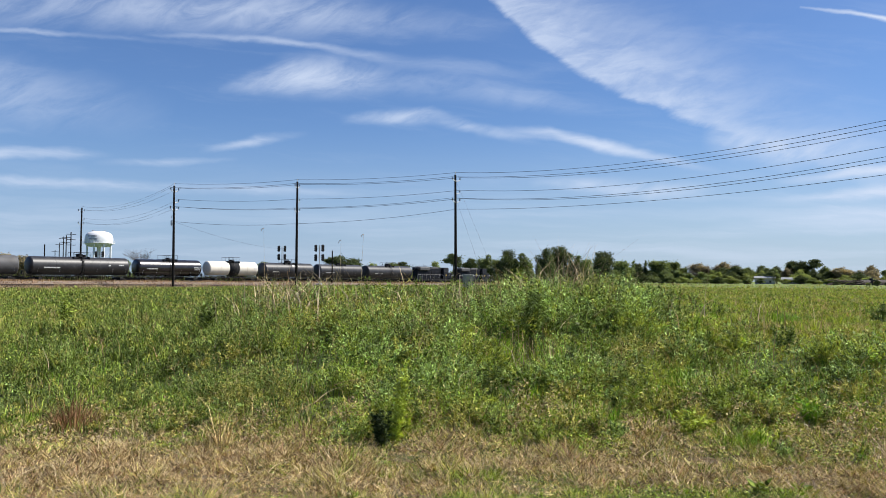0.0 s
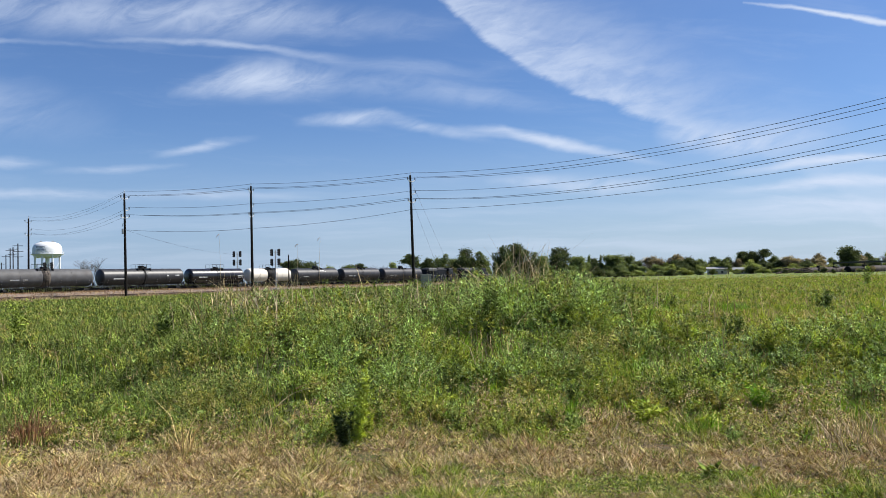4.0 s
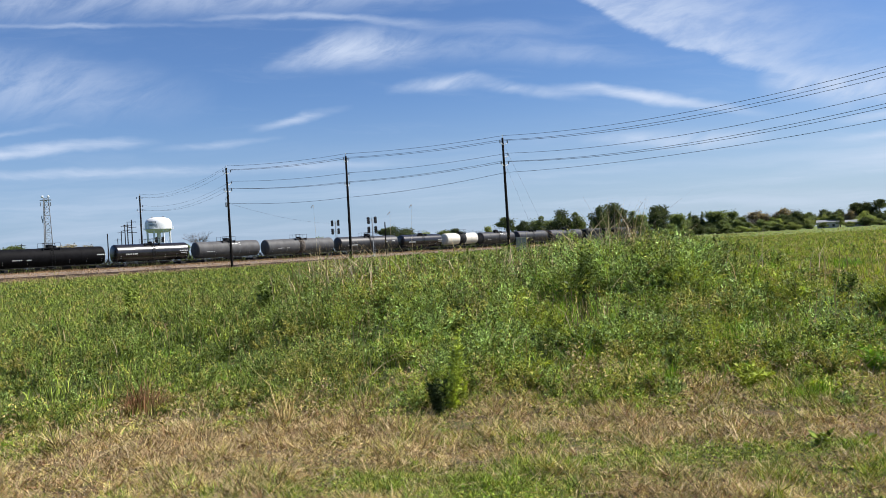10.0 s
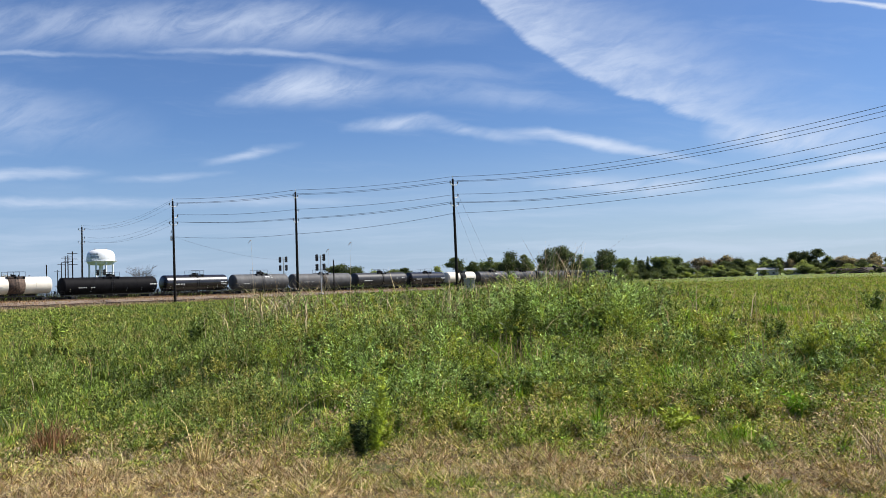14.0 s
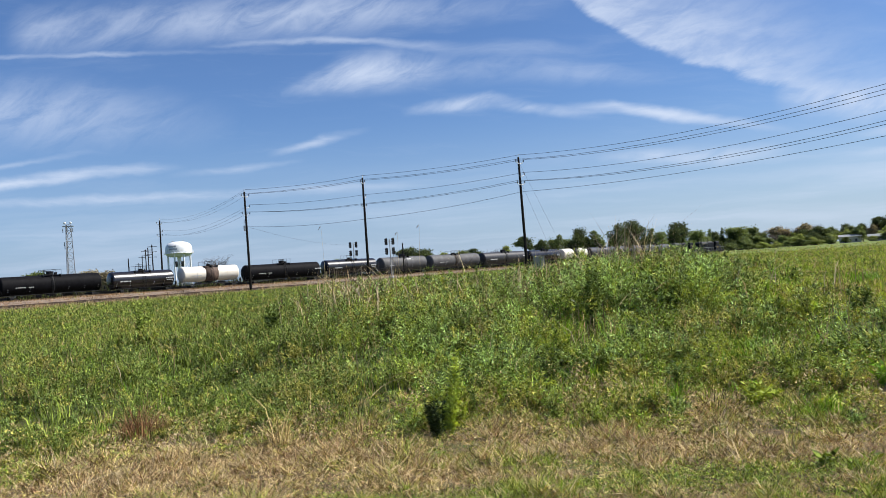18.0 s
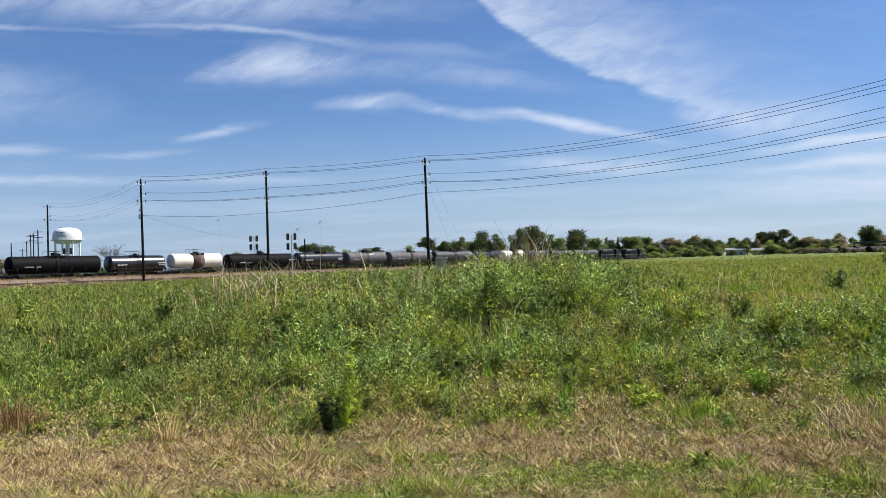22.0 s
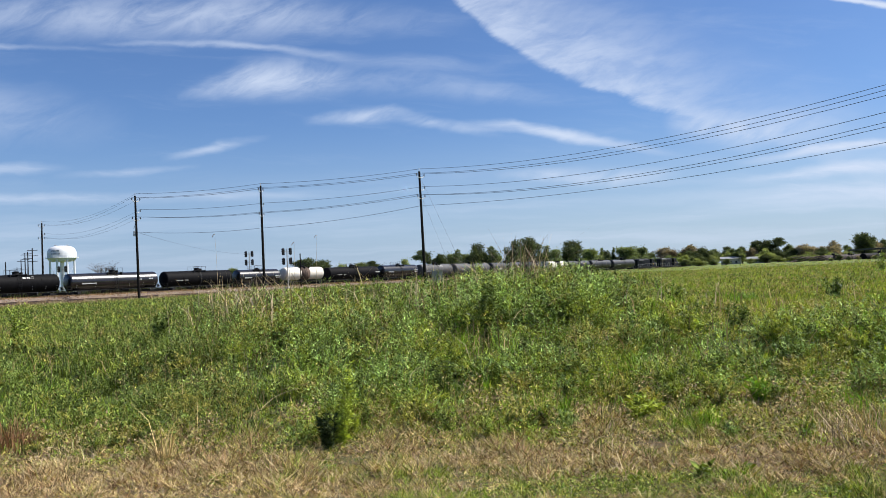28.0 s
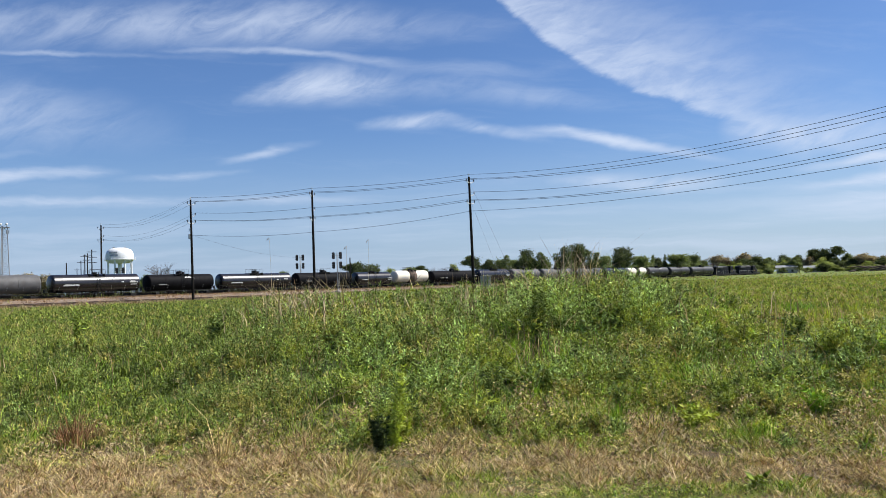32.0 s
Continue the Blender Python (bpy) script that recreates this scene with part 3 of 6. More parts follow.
    for y in (-1.05, 1.05):
        rail = B()
        for x in (-1.35, -0.45, 0.45, 1.35):
            rod(rail, (x, y, top + 0.02), (x, y, top + 0.78), 0.024, None, 5)
        rod(rail, (-1.35, y, top + 0.78), (1.35, y, top + 0.78), 0.028, None, 5)
        part("safety_rail", rail, BLACK_IRON, car)
    if dome:
        part("valve_housing", lathe(B(), [(top - 0.15, 0.52), (top + 0.42, 0.52), (top + 0.44, 0.58), (top + 0.50, 0.58), (top + 0.58, 0.3), (top + 0.6, 0.03)], 18, "z"), BLACK_IRON, car, smooth=False)
        part("hatch", lathe(B(), [(top - 0.15, 0.25), (top + 0.3, 0.25), (top + 0.36, 0.28), (top + 0.42, 0.04)], 12, "z", (0.85, 0, 0)), BLACK_IRON, car)
    else:
        part("manway", lathe(B(), [(top - 0.15, 0.38), (top + 0.24, 0.38), (top + 0.26, 0.46), (top + 0.34, 0.46), (top + 0.38, 0.03)], 16, "z"), BLACK_IRON, car)
        part("vent_pipe", rod(B(), (0.8, 0.1, top - 0.1), (0.8, 0.1, top + 0.35), 0.09, None, 8), BLACK_IRON, car)
    # painted marks on both flanks: bars for lettering, upright reflectors

    def mark(name, x, w, ang, h, mat, y):
        a = math.radians(ang)
        bm = B()
        count = max(1, round(w / 0.30)) if h > 0.2 and w > h else 1
        for k in range(count):
            x0 = x - w / 2 + k * w / count
            x1 = x0 + w / count * (0.72 if count > 1 else 1.0)
            hk = h * (0.62 if count > 1 else 1.0)
            pts = []
            for aa in (a - hk / radius / 2, a + hk / radius / 2):
                for xx in (x0, x1):
                    pts.append(bm.verts.new((xx, y * (radius + 0.008) * math.cos(aa), zc + (radius + 0.008) * math.sin(aa))))
            bm.faces.new((pts[0], pts[1], pts[3], pts[2]))
        part(name, bm, mat, tank)

    for y in (-1, 1):
        for x, w, ang, h in letters:
            mark("lettering_bar", x * half if y > 0 else -x * half, w, ang, h, LETTER, y)
        if reflect:
            for f in (-0.86, -0.45, 0.3, 0.62, 0.9):
                mark("reflector", f * half, 0.11, -30, 0.5, LETTER, y)
    return car


LOCO_BLUE = material("loco_navy", (0.008, 0.009, 0.013), 0.55, spec=0.15, vary=0.3, scale=1.5, stain=(0.025, 0.022, 0.02), stain_at=(0.55, 0.85))
LOCO_GREY = material("loco_roof", (0.06, 0.06, 0.062), 0.6, vary=0.3, scale=2.0)
YELLOW = material("loco_yellow", (0.30, 0.20, 0.03), 0.5, vary=0.15)


def locomotive(length, label):
    car = thing("locomotive", Matrix(), label, "locomotive", "locomotives")
    h = length / 2 - 0.6
    frame_ = B()
    box(frame_, -h, h, -1.5, 1.5, 1.15, 1.62, 0.04)
    part("frame_deck", frame_, BLACK_IRON, car)
    hood = B()
    box(hood, -h + 1.0, h - 5.2, -0.85, 0.85, 1.62, 4.25, 0.12)
    part("long_hood", hood, LOCO_BLUE, car)
    roof = B()
    box(roof, -h + 1.4, -h + 5.2, -1.35, 1.35, 3.7, 4.5, 0.12)
    box(roof, -h + 6.4, -h + 9.4, -0.7, 0.7, 4.25, 4.62, 0.08)
    part("radiator_wing", roof, LOCO_GREY, car)
    for i in range(3):
        part("roof_fan", lathe(B(), [(4.45, 0.6), (4.62, 0.6), (4.66, 0.5), (4.67, 0.04)], 16, "z", (-h + 2.2 + i * 1.25, 0, 0)), LOCO_GREY, car)
    cab = B()
    box(cab, h - 5.2, h - 3.0, -1.5, 1.5, 1.62, 4.5, 0.15)
    cabin = part("cab", cab, LOCO_BLUE, car)
    for y in (-1.505, 1.505):
        for x in (h - 4.7, h - 3.8):
            part("window", box(B(), x - 0.3, x + 0.3, y - 0.012, y + 0.012, 3.3, 4.0), GLASS_DARK, cabin)
        part("side_panel", box(B(), h - 4.4, h - 3.8, y - 0.01, y + 0.01, 2.4, 2.7), YELLOW, cabin, "small plain yellow panel")
    nose = B()
    box(nose, h - 3.0, h - 0.9, -0.9, 0.9, 1.62, 3.2, 0.15)
    part("nose", nose, LOCO_BLUE, car)
    tank = B()
    box(tank, -2.6, 2.6, -1.35, 1.35, 0.35, 1.15, 0.2)
    part("fuel_tank", tank, BLACK_IRON, car)
    for i in range(7):
        x = -h + 1.9 + i * (length - 9.0) / 7
        for y in (-0.86, 0.86):
            part("hood_door", box(B(), x, x + 0.95, y - 0.015, y + 0.015, 1.9, 3.5, 0.01), LOCO_BLUE, car)
    for y in (-1.46, 1.46):
        rail = B()
        for i in range(10):
            x = -h + 0.3 + i * (2 * h - 0.6) / 9
            rod(rail, (x, y, 1.6), (x, y, 2.6), 0.022, None, 5)
        rod(rail, (-h + 0.3, y, 2.6), (h - 0.3, y, 2.6), 0.025, None, 5)
        part("handrail", rail, LETTER, car, "white-painted handrail")
    for s in (-1, 1):
        tr = share("truck", TRUCK["truck"], car, pose(s * (h - 3.2), 0, 0))
        for x in (-1.7, 0, 1.7):
            share("wheelset", TRUCK["wheelset"], tr, pose(x, 0, 0))
        for y in (-1.05, 1.05):
            fr = share("side_frame", TRUCK["side_frame"], tr, Matrix.LocRotScale((0, y, 0), None, (1.9, 1.2, 1.1)))
        share("coupler", TRUCK["coupler"], car, pose(s * (h + 0.15), 0, 0, 0, 0, 0 if s > 0 else 180))
    return car


L1 = [(0.62, 1.5, -12, 0.22), (0.42, 0.8, -12, 0.22)]
L2 = [(0.66, 1.1, -8, 0.32), (0.5, 0.9, -8, 0.32), (-0.82, 1.5, 2, 0.26), (-0.82, 1.2, -12, 0.26)]
L3 = [(-0.12, 0.55, 38, 0.5), (-0.22, 0.55, 38, 0.5), (-0.32, 0.4, 38, 0.5), (0.6, 1.6, -14, 0.25)]
L4 = [(0.60, 2.6, -12, 0.20), (-0.55, 0.5, 5, 0.3), (-0.8, 0.9, 8, 0.3)]
CARS = []   # car, its middle along the track at the clip's start


def consist():
    bounds = [105.1, 88.4, 71.6, 54.5, 39.7, 24.9, 11.7, -2.9, -21.4, -39.6, -54.6, -69.7, -88.3, -101.2, -113.8, -130.7, -149.1, -164.0, -180.7, -197.5, -213.5]
    def size(i): return bounds[i] - bounds[i + 1]
    makers = [
        lambda n: locomotive(n, "dark navy diesel locomotive with yellow panels, leading the freight train"),
        lambda n: locomotive(n, "second dark diesel locomotive coupled behind the first"),
        lambda n: tank_car(n, "slate", "dark slate tank car coupled behind the locomotives", None, 0.5, L1),
        lambda n: tank_car(n, "slate", "dark grey tank car with a dull weathered shell", None, 0.5, L1, False),
        lambda n: tank_car(n, "slate", "dark grey tank car with a top walkway", None, 0.5, L3),
        lambda n: tank_car(n, "white", "white tank car with a black centre band", "black", 1.15, [(-0.85, 0.7, 0, 0.5)], False, False, 1.36),
        lambda n: tank_car(n, "gloss", "short glossy black tank car with a bright roof sheen", None, 0.5, L2, False),
        lambda n: tank_car(n, "slate", "long charcoal tank car with a small valve dome", "black", 0.18, L4),
        lambda n: tank_car(n, "grey", "weathered grey tank car with rusty spill stains", "stain", 0.65, L1, False),
        lambda n: tank_car(n, "grey", "grey tank car with white marks near its dome", None, 0.5, L3, True),
        lambda n: tank_car(n, "gloss", "glossy black tank car with a sunlit sheen on its shell", None, 0.5, L2, False),
        lambda n: tank_car(n, "black", "long dull black tank car with white stencilled bars", None, 0.5, L1 + [(-0.9, 1.6, 3, 0.3)], True, True, 1.45, 4.36),
        lambda n: tank_car(n, "white", "cream-white tank car with a rust-brown centre band", "rust", 1.25, [(0.55, 2.0, -12, 0.16)], False, False, 1.36),
        lambda n: tank_car(n, "gloss", "short glossy black tank car with white bars of lettering", None, 0.5, L2, False, True, 1.45, 4.28),
        lambda n: tank_car(n, "black", "long black tank car with white upright reflectors", "black", 0.15, L1, True, True, 1.45, 4.34),
        lambda n: tank_car(n, "gloss", "long dark tank car with a pale sheen on top", None, 0.5, L4, True, True, 1.45, 4.36),
        lambda n: tank_car(n, "black", "black tank car with white squares beside its dome", None, 0.5, L3, True, True, 1.45, 4.36),
        lambda n: tank_car(n, "gloss", "long glossy black tank car with white and yellowed bars", None, 0.5, L2 + L4, False),
        lambda n: tank_car(n, "grey", "grey tank car with a patched dull shell", None, 0.5, L1, True),
        lambda n: tank_car(n, "black", "black tank car near the end of the train", None, 0.5, L1, True),
    ]
    for i, make in enumerate(makers):
        CARS.append((make(size(i)), (bounds[i] + bounds[i + 1]) / 2))


consist()


def train_at(t):
    """How far the train has rolled after t seconds."""
    return 5.2528 * t - 0.00859 * t * t


def car_pose(mid, t):
    u = mid + train_at(t)
    x, y, head = track(u)
    return pose(x, y, rail_z(u), 0, 0, 90 - math.degrees(head))

# ---- utility poles and their wires ----
POLES = {}


def wood_pole(key, az, d, h, label, lean=(0.0, 0.0)):
    x, y = place(az, d)
    z = float(ground_z(x, y)) - 0.1
    pole = thing("utility_pole", pose(x, y, z), label, "utility pole", "utility poles along the field")
    top = h - z
    part("mast", rod(B(), (0, 0, -0.3), (lean[0], lean[1], top), 0.23, 0.15, 12), POLE_WOOD, pole)
    part("top_pin", rod(B(), (lean[0], lean[1], top), (lean[0], lean[1], top + 0.45), 0.04, 0.06, 6), PORCELAIN, pole)
    POLES[key] = (pole, x, y, z, h)
    return pole


def arm_insulators(pole, z, ways, z0):
    """Pale curved brackets off the pole, each with a dark ribbed insulator standing at its tip."""
    for w in ways:
        arm = B()
        last = (0, 0, z - z0 - 0.34)
        for f, up in ((0.35, -0.36), (0.7, -0.28), (0.92, -0.12)):
            tip = (w[0] * f, w[1] * f, z - z0 + up)
            rod(arm, last, tip, 0.055, None, 6)
            last = tip
        bracket = part("bracket", arm, PORCELAIN, pole, "pale grey bracket")
        ribs = []
        for i in range(5):
            ribs += [(z - z0 - 0.16 + 0.07 * i, 0.05), (z - z0 - 0.125 + 0.07 * i, 0.11)]
        part("insulator", lathe(B(), ribs + [(z - z0 + 0.20, 0.03)], 10, "z", (w[0], w[1], 0)), INSULATOR, bracket, "dark ribbed insulator")


HC = 1.6 + 0.1285 * 118.6
HB = 1.6 + 0.1170 * 130.6
HA = 1.6 + 0.1075 * 140.0
H0 = 1.6 + 0.0781 * 196.0
wood_pole("C", 0.90, 118.6, HC, "tall dark wooden utility pole with insulators, guyed", (-0.15, 0))
wood_pole("B", -10.17, 130.6, HB, "tall dark wooden utility pole in the railway verge", (0.0, 0))
wood_pole("A", -18.25, 140.0, HA, "tall dark wooden utility pole with a small transformer box", (-0.1, 0))
wood_pole("O", -23.93, 196.0, H0, "dark wooden utility pole beyond the railway", (0.1, 0))
dx, dy = place(30.9, 80.0)
cx, cy = POLES["C"][1], POLES["C"][2]
fx, fy = cx + (dx - cx) * 1.45, cy + (dy - cy) * 1.45
wood_pole("D", math.degrees(math.atan2(fx, fy)), math.hypot(fx, fy), 19.2, "tall dark wooden utility pole at the field's edge")

LEVELS = [(0.35, 0.0), (-0.55, -1.0), (-0.55, 1.0), (-2.4, -1.0), (-3.3, -1.0), (-3.3, 1.0), (-5.0, 0.0)]   # drop from the top, side
LOWER = {"A": {-3.3: 0.30, -5.0: 0.85}, "B": {-2.4: 0.45, -3.3: 1.10, -5.0: 1.60}, "C": {-3.3: 0.32}, "D": {-2.4: -0.6, -3.3: -0.2, -5.0: 0.9}, "O": {}}   # how much lower a level hangs on each pole
REACH = {"A": 0.70, "B": 0.75, "C": 0.75, "D": 1.25, "O": 0.6}


def wire(a, b, sag, name="overhead_wire", thick=0.018):
    a, b = Vector(a), Vector(b)
    cu = bpy.data.curves.new(name, "CURVE")
    cu.dimensions, cu.bevel_depth, cu.bevel_resolution = "3D", thick, 1
    sp = cu.splines.new("POLY")
    n = 28
    sp.points.add(n)
    for i in range(n + 1):
        f = i / n
        p = a.lerp(b, f)
        sp.points[i].co = (p.x, p.y, p.z - sag * 4 * f * (1 - f), 1)
    cu.materials.append(WIRE)
    return tagged(new(name, cu), "thin dark overhead wire strung between wooden poles", "wire", "overhead wires")


def string_wires():
    order = ["D", "C", "B", "A", "O"]
    sides = {}
    for i, k in enumerate(order):
        a = Vector(POLES[order[max(i - 1, 0)]][1:3])
        b = Vector(POLES[order[min(i + 1, len(order) - 1)]][1:3])
        d = (b - a).normalized()
        sides[k] = Vector((-d.y, d.x))
        pole, x, y, z, h = POLES[k]
        s = sides[k]
        q = REACH[k]
        for drop in (-0.55, -3.3):
            arm_insulators(pole, h + drop - LOWER[k].get(drop, 0), [(s.x * r, s.y * r) for r in (-q, q)], z)
        arm_insulators(pole, h - 2.4 - LOWER[k].get(-2.4, 0), [(-s.x * q, -s.y * q)], z)
        if k == "A":
            part("junction_box", lathe(B(), [(h - 6.5 - z, 0.10), (h - 6.45 - z, 0.19), (h - 5.75 - z, 0.19), (h - 5.65 - z, 0.06)], 12, "z", (-0.36, -0.1, 0)), STEEL, pole, "small grey pole-mounted can")
            part("cutout", rod(B(), (-0.42, -0.15, h - 5.3 - z), (-0.30, -0.1, h - 4.8 - z), 0.06, None, 8), PORCELAIN, pole)
    sag = {("D", "C"): 3.2, ("C", "B"): 0.35, ("B", "A"): 0.35, ("A", "O"): 1.6}
    for a, b in zip(order, order[1:]):
        for drop, reach in LEVELS:
            pa, pb = POLES[a], POLES[b]
            sa, sb = sides[a] * reach * REACH[a], sides[b] * reach * REACH[b]
            za, zb = pa[4] + drop - LOWER[a].get(drop, 0), pb[4] + drop - LOWER[b].get(drop, 0)
            lift = 0.22 if reach else 0.0
            if b == "O" and drop < -4:
                continue
            wire((pa[1] + sa.x, pa[2] + sa.y, za + lift), (pb[1] + sb.x, pb[2] + sb.y, zb + lift), sag[a, b] * (1.0 if drop > -4 else 0.61 if a == "D" else 1.15), thick=0.014 if b == "O" else 0.024)
    # two guys from pole C, and the slack line from pole A to the signals
    pole, x, y, z, h = POLES["C"]
    for drop, gx, gy in ((-1.0, 6.0, -7.0), (-3.6, 4.2, -6.0)):
        g = wire((x, y, h + drop), (x + gx, y + gy, float(ground_z(x + gx, y + gy))), 0.0, "guy_wire", 0.011)
        tagged(g, "taut steel guy wire from the pole to the ground", "wire", "guy wires")
    pole, x, y, z, h = POLES["A"]
    ex, ey = place(-11.15, 196)
    wire((x, y, h - 5.85), (ex, ey, 8.6), 0.8, thick=0.014)


string_wires()

# ---- railway signals ----


def signal(az, d, top, label, heads=4, mast=None):
    mast = mast or material("signal_mast", (0.30, 0.31, 0.32), 0.6, vary=0.15)
    x, y = place(az, d)
    z = float(ground_z(x, y))
    s = thing("railway_signal", pose(x, y, z, 0, 0, -az - 34), label, "railway signal", "railway signals")
    h = top - z
    part("base", box(B(), -0.45, 0.45, -0.45, 0.45, -0.2, 0.8, 0.05), mast, s)
    part("mast", rod(B(), (0, 0, 0), (0, 0, h - 0.2), 0.10, 0.09, 10), mast, s)
    for i in range(heads):
        side, zz = (-1 if i % 2 else 1), h - 0.75 - (i // 2) * 1.95
        head = part("signal_head", box(B(), side * 0.86 - 0.30, side * 0.86 + 0.30, -0.12, 0.1, zz - 0.70, zz + 0.70, 0.12), BLACK_IRON, s)
        for k in (-0.42, 0.0, 0.42):
            part("lens", rod(B(), (side * 0.86, -0.13, zz + k), (side * 0.86, -0.15, zz + k), 0.14, None, 12), GLASS_DARK, head)
            hood = lathe(B(), [(-0.42, 0.17), (-0.40, 0.185), (-0.12, 0.185), (-0.12, 0.03)], 12, "y", (side * 0.86, 0, zz + k))
            part("hood", hood, BLACK_IRON, head)
        if side > 0:
            br = B()
            rod(br, (-0.86, 0, zz), (0.86, 0, zz), 0.05, None, 6)
            part("bracket", br, STEEL, s)
    lad = B()
    for xx in (-0.2, 0.2):
        rod(lad, (xx, 0.32, 0.2), (xx, 0.32, h - 0.6), 0.022, None, 5)
    for i in range(int(h / 0.4)):
        rod(lad, (-0.2, 0.32, 0.4 + i * 0.38), (0.2, 0.32, 0.4 + i * 0.38), 0.016, None, 4)
    part("ladder", lad, STEEL, s)
    plat = box(B(), -0.7, 0.7, 0.05, 0.6, h - 4.1, h - 4.05)
    part("platform", plat, STEEL, s)
    return s


signal(-8.60, 168, 1.6 + 0.0416 * 168, "railway signal with four black heads on a grey mast")
signal(-11.15, 196, 1.6 + 0.0397 * 196, "railway signal mast with four black heads beyond the track")
signal(-22.80, 205, 1.6 + 0.0300 * 205, "railway signal with stacked black heads before the water tower", 3)


def post(az, d, top, r, label, name="post"):
    x, y = place(az, d)
    z = float(ground_z(x, y))
    p = thing(name, pose(x, y, z), label, "post")
    part("shaft", rod(B(), (0, 0, -0.2), (0, 0, top - z), r, r * 0.9, 8), POLE_WOOD, p)
    part("cap", lathe(B(), [(top - z, r * 1.1), (top - z + 0.06, r * 1.1), (top - z + 0.1, 0.02)], 8, "z"), POLE_WOOD, p)
    return p


post(-7.72, 172, 1.6 + 0.0335 * 172, 0.13, "dark slim wooden post beside the track")


def cabinet():
    x, y = place(1.75, 112)
    z = float(ground_z(x, y))
    c = thing("relay_cabinet", pose(x, y, z, 0, 0, 12), "pale grey steel trackside cabinet behind weeds", "cabinet")
    part("body", box(B(), -0.65, 0.65, -0.4, 0.4, 0.1, 1.85, 0.03), material("cabinet_grey", (0.21, 0.21, 0.205), 0.6, vary=0.1), c)
    part("plinth", box(B(), -0.72, 0.72, -0.47, 0.47, -0.3, 0.1), GRAVEL, c)
    part("roof", box(B(), -0.72, 0.72, -0.5, 0.5, 1.85, 1.93, 0.02), MATS["cabinet_grey"], c)
    for s in (-1, 1):
        door = part("door", box(B(), min(s * 0.02, s * 0.6), max(s * 0.02, s * 0.6), -0.43, -0.4, 0.2, 1.75, 0.01), MATS["cabinet_grey"], c)
        part("handle", box(B(), s * 0.1 - 0.03, s * 0.1 + 0.03, -0.47, -0.43, 0.95, 1.15), BLACK_IRON, door)


cabinet()

# ---- water tower, mast, far poles ----


def water_tower():
    az, d = -22.85, 420.0
    x, y = place(az, d)
    t = thing("water_tower", pose(x, y, 0, 0, 0, -az), "white multi-legged steel water tower with a domed tank", "water tower")
    top, bot, r = 1.6 + 0.0526 * d, 1.6 + 0.0345 * d, 6.35
    mid = 1.6 + 0.0392 * d
    prof = [(bot - 0.1, 0.4), (bot + 0.1, 4.4), (bot + 0.7, 5.7), (mid - 0.2, r), (mid + 1.2, r * 1.0), (mid + 2.4, r * 0.985), (mid + 3.4, r * 0.94), (mid + 4.2, r * 0.86), (mid + 4.8, r * 0.74), (top - 0.45, r * 0.58), (top - 0.12, r * 0.36), (top, 0.4)]
    tank = part("tank", lathe(B(), prof, 40, "z"), WHITE, t, smooth=True)
    part("balcony", lathe(B(), [(mid - 0.35, r), (mid - 0.35, r + 0.75), (mid - 0.2, r + 0.75), (mid - 0.2, r)], 40, "z"), WHITE, tank)
    rail = B()
    for i in range(24):
        a = 2 * math.pi * i / 24
        rod(rail, ((r + 0.7) * math.cos(a), (r + 0.7) * math.sin(a), mid - 0.2), ((r + 0.7) * math.cos(a), (r + 0.7) * math.sin(a), mid + 0.85), 0.03, None, 4)
    part("balcony_rail", rail, WHITE, tank)
    for i in range(8):
        a = 2 * math.pi * (i + 0.5) / 8
        part("leg", rod(B(), (5.6 * math.cos(a), 5.6 * math.sin(a), 0), (5.6 * math.cos(a), 5.6 * math.sin(a), mid + 0.3), 0.42, None, 12), WHITE, t)
    part("riser", rod(B(), (0, 0, 0), (0, 0, bot + 0.4), 0.9, None, 16), WHITE, t)
    br = B()
    for i in range(8):
        a, b = 2 * math.pi * (i + 0.5) / 8, 2 * math.pi * (i + 1.5) / 8
        for z0, z1 in ((2, 8), (8, bot - 1.5)):
            rod(br, (5.6 * math.cos(a), 5.6 * math.sin(a), z0), (5.6 * math.cos(b), 5.6 * math.sin(b), z1), 0.05, None, 5)
    part("brace", br, WHITE, t)
    for s, xx in ((1, -2.6), (1, 2.4)):
        part("roof_box", box(B(), xx - 0.5, xx + 0.5, -0.5, 0.5, top - 0.6, top + 0.28, 0.05), STEEL, t)
    # dark bars of lettering on the shell facing the railway
    dark = material("tower_letter", (0.30, 0.33, 0.39), 0.6, vary=0.2)
    for row, (zz, w0, w1) in enumerate(((mid + 3.0, -4.6, -1.0), (mid + 1.7, -4.4, -0.6))):
        bm = B()
        n = 7
        rr = (r * 0.975 if row == 0 else r) + 0.03
        for i in range(n):
            f0, f1 = w0 + (w1 - w0) * i / n, w0 + (w1 - w0) * (i + 0.75) / n
            a0, a1 = math.asin(f0 / rr), math.asin(f1 / rr)
            p = [bm.verts.new((rr * math.sin(a), -rr * math.cos(a), z)) for a, z in ((a0, zz - 0.42), (a1, zz - 0.42), (a1, zz + 0.42), (a0, zz + 0.42))]
            bm.faces.new(p)
        part("lettering_bars", bm, dark, tank)


water_tower()


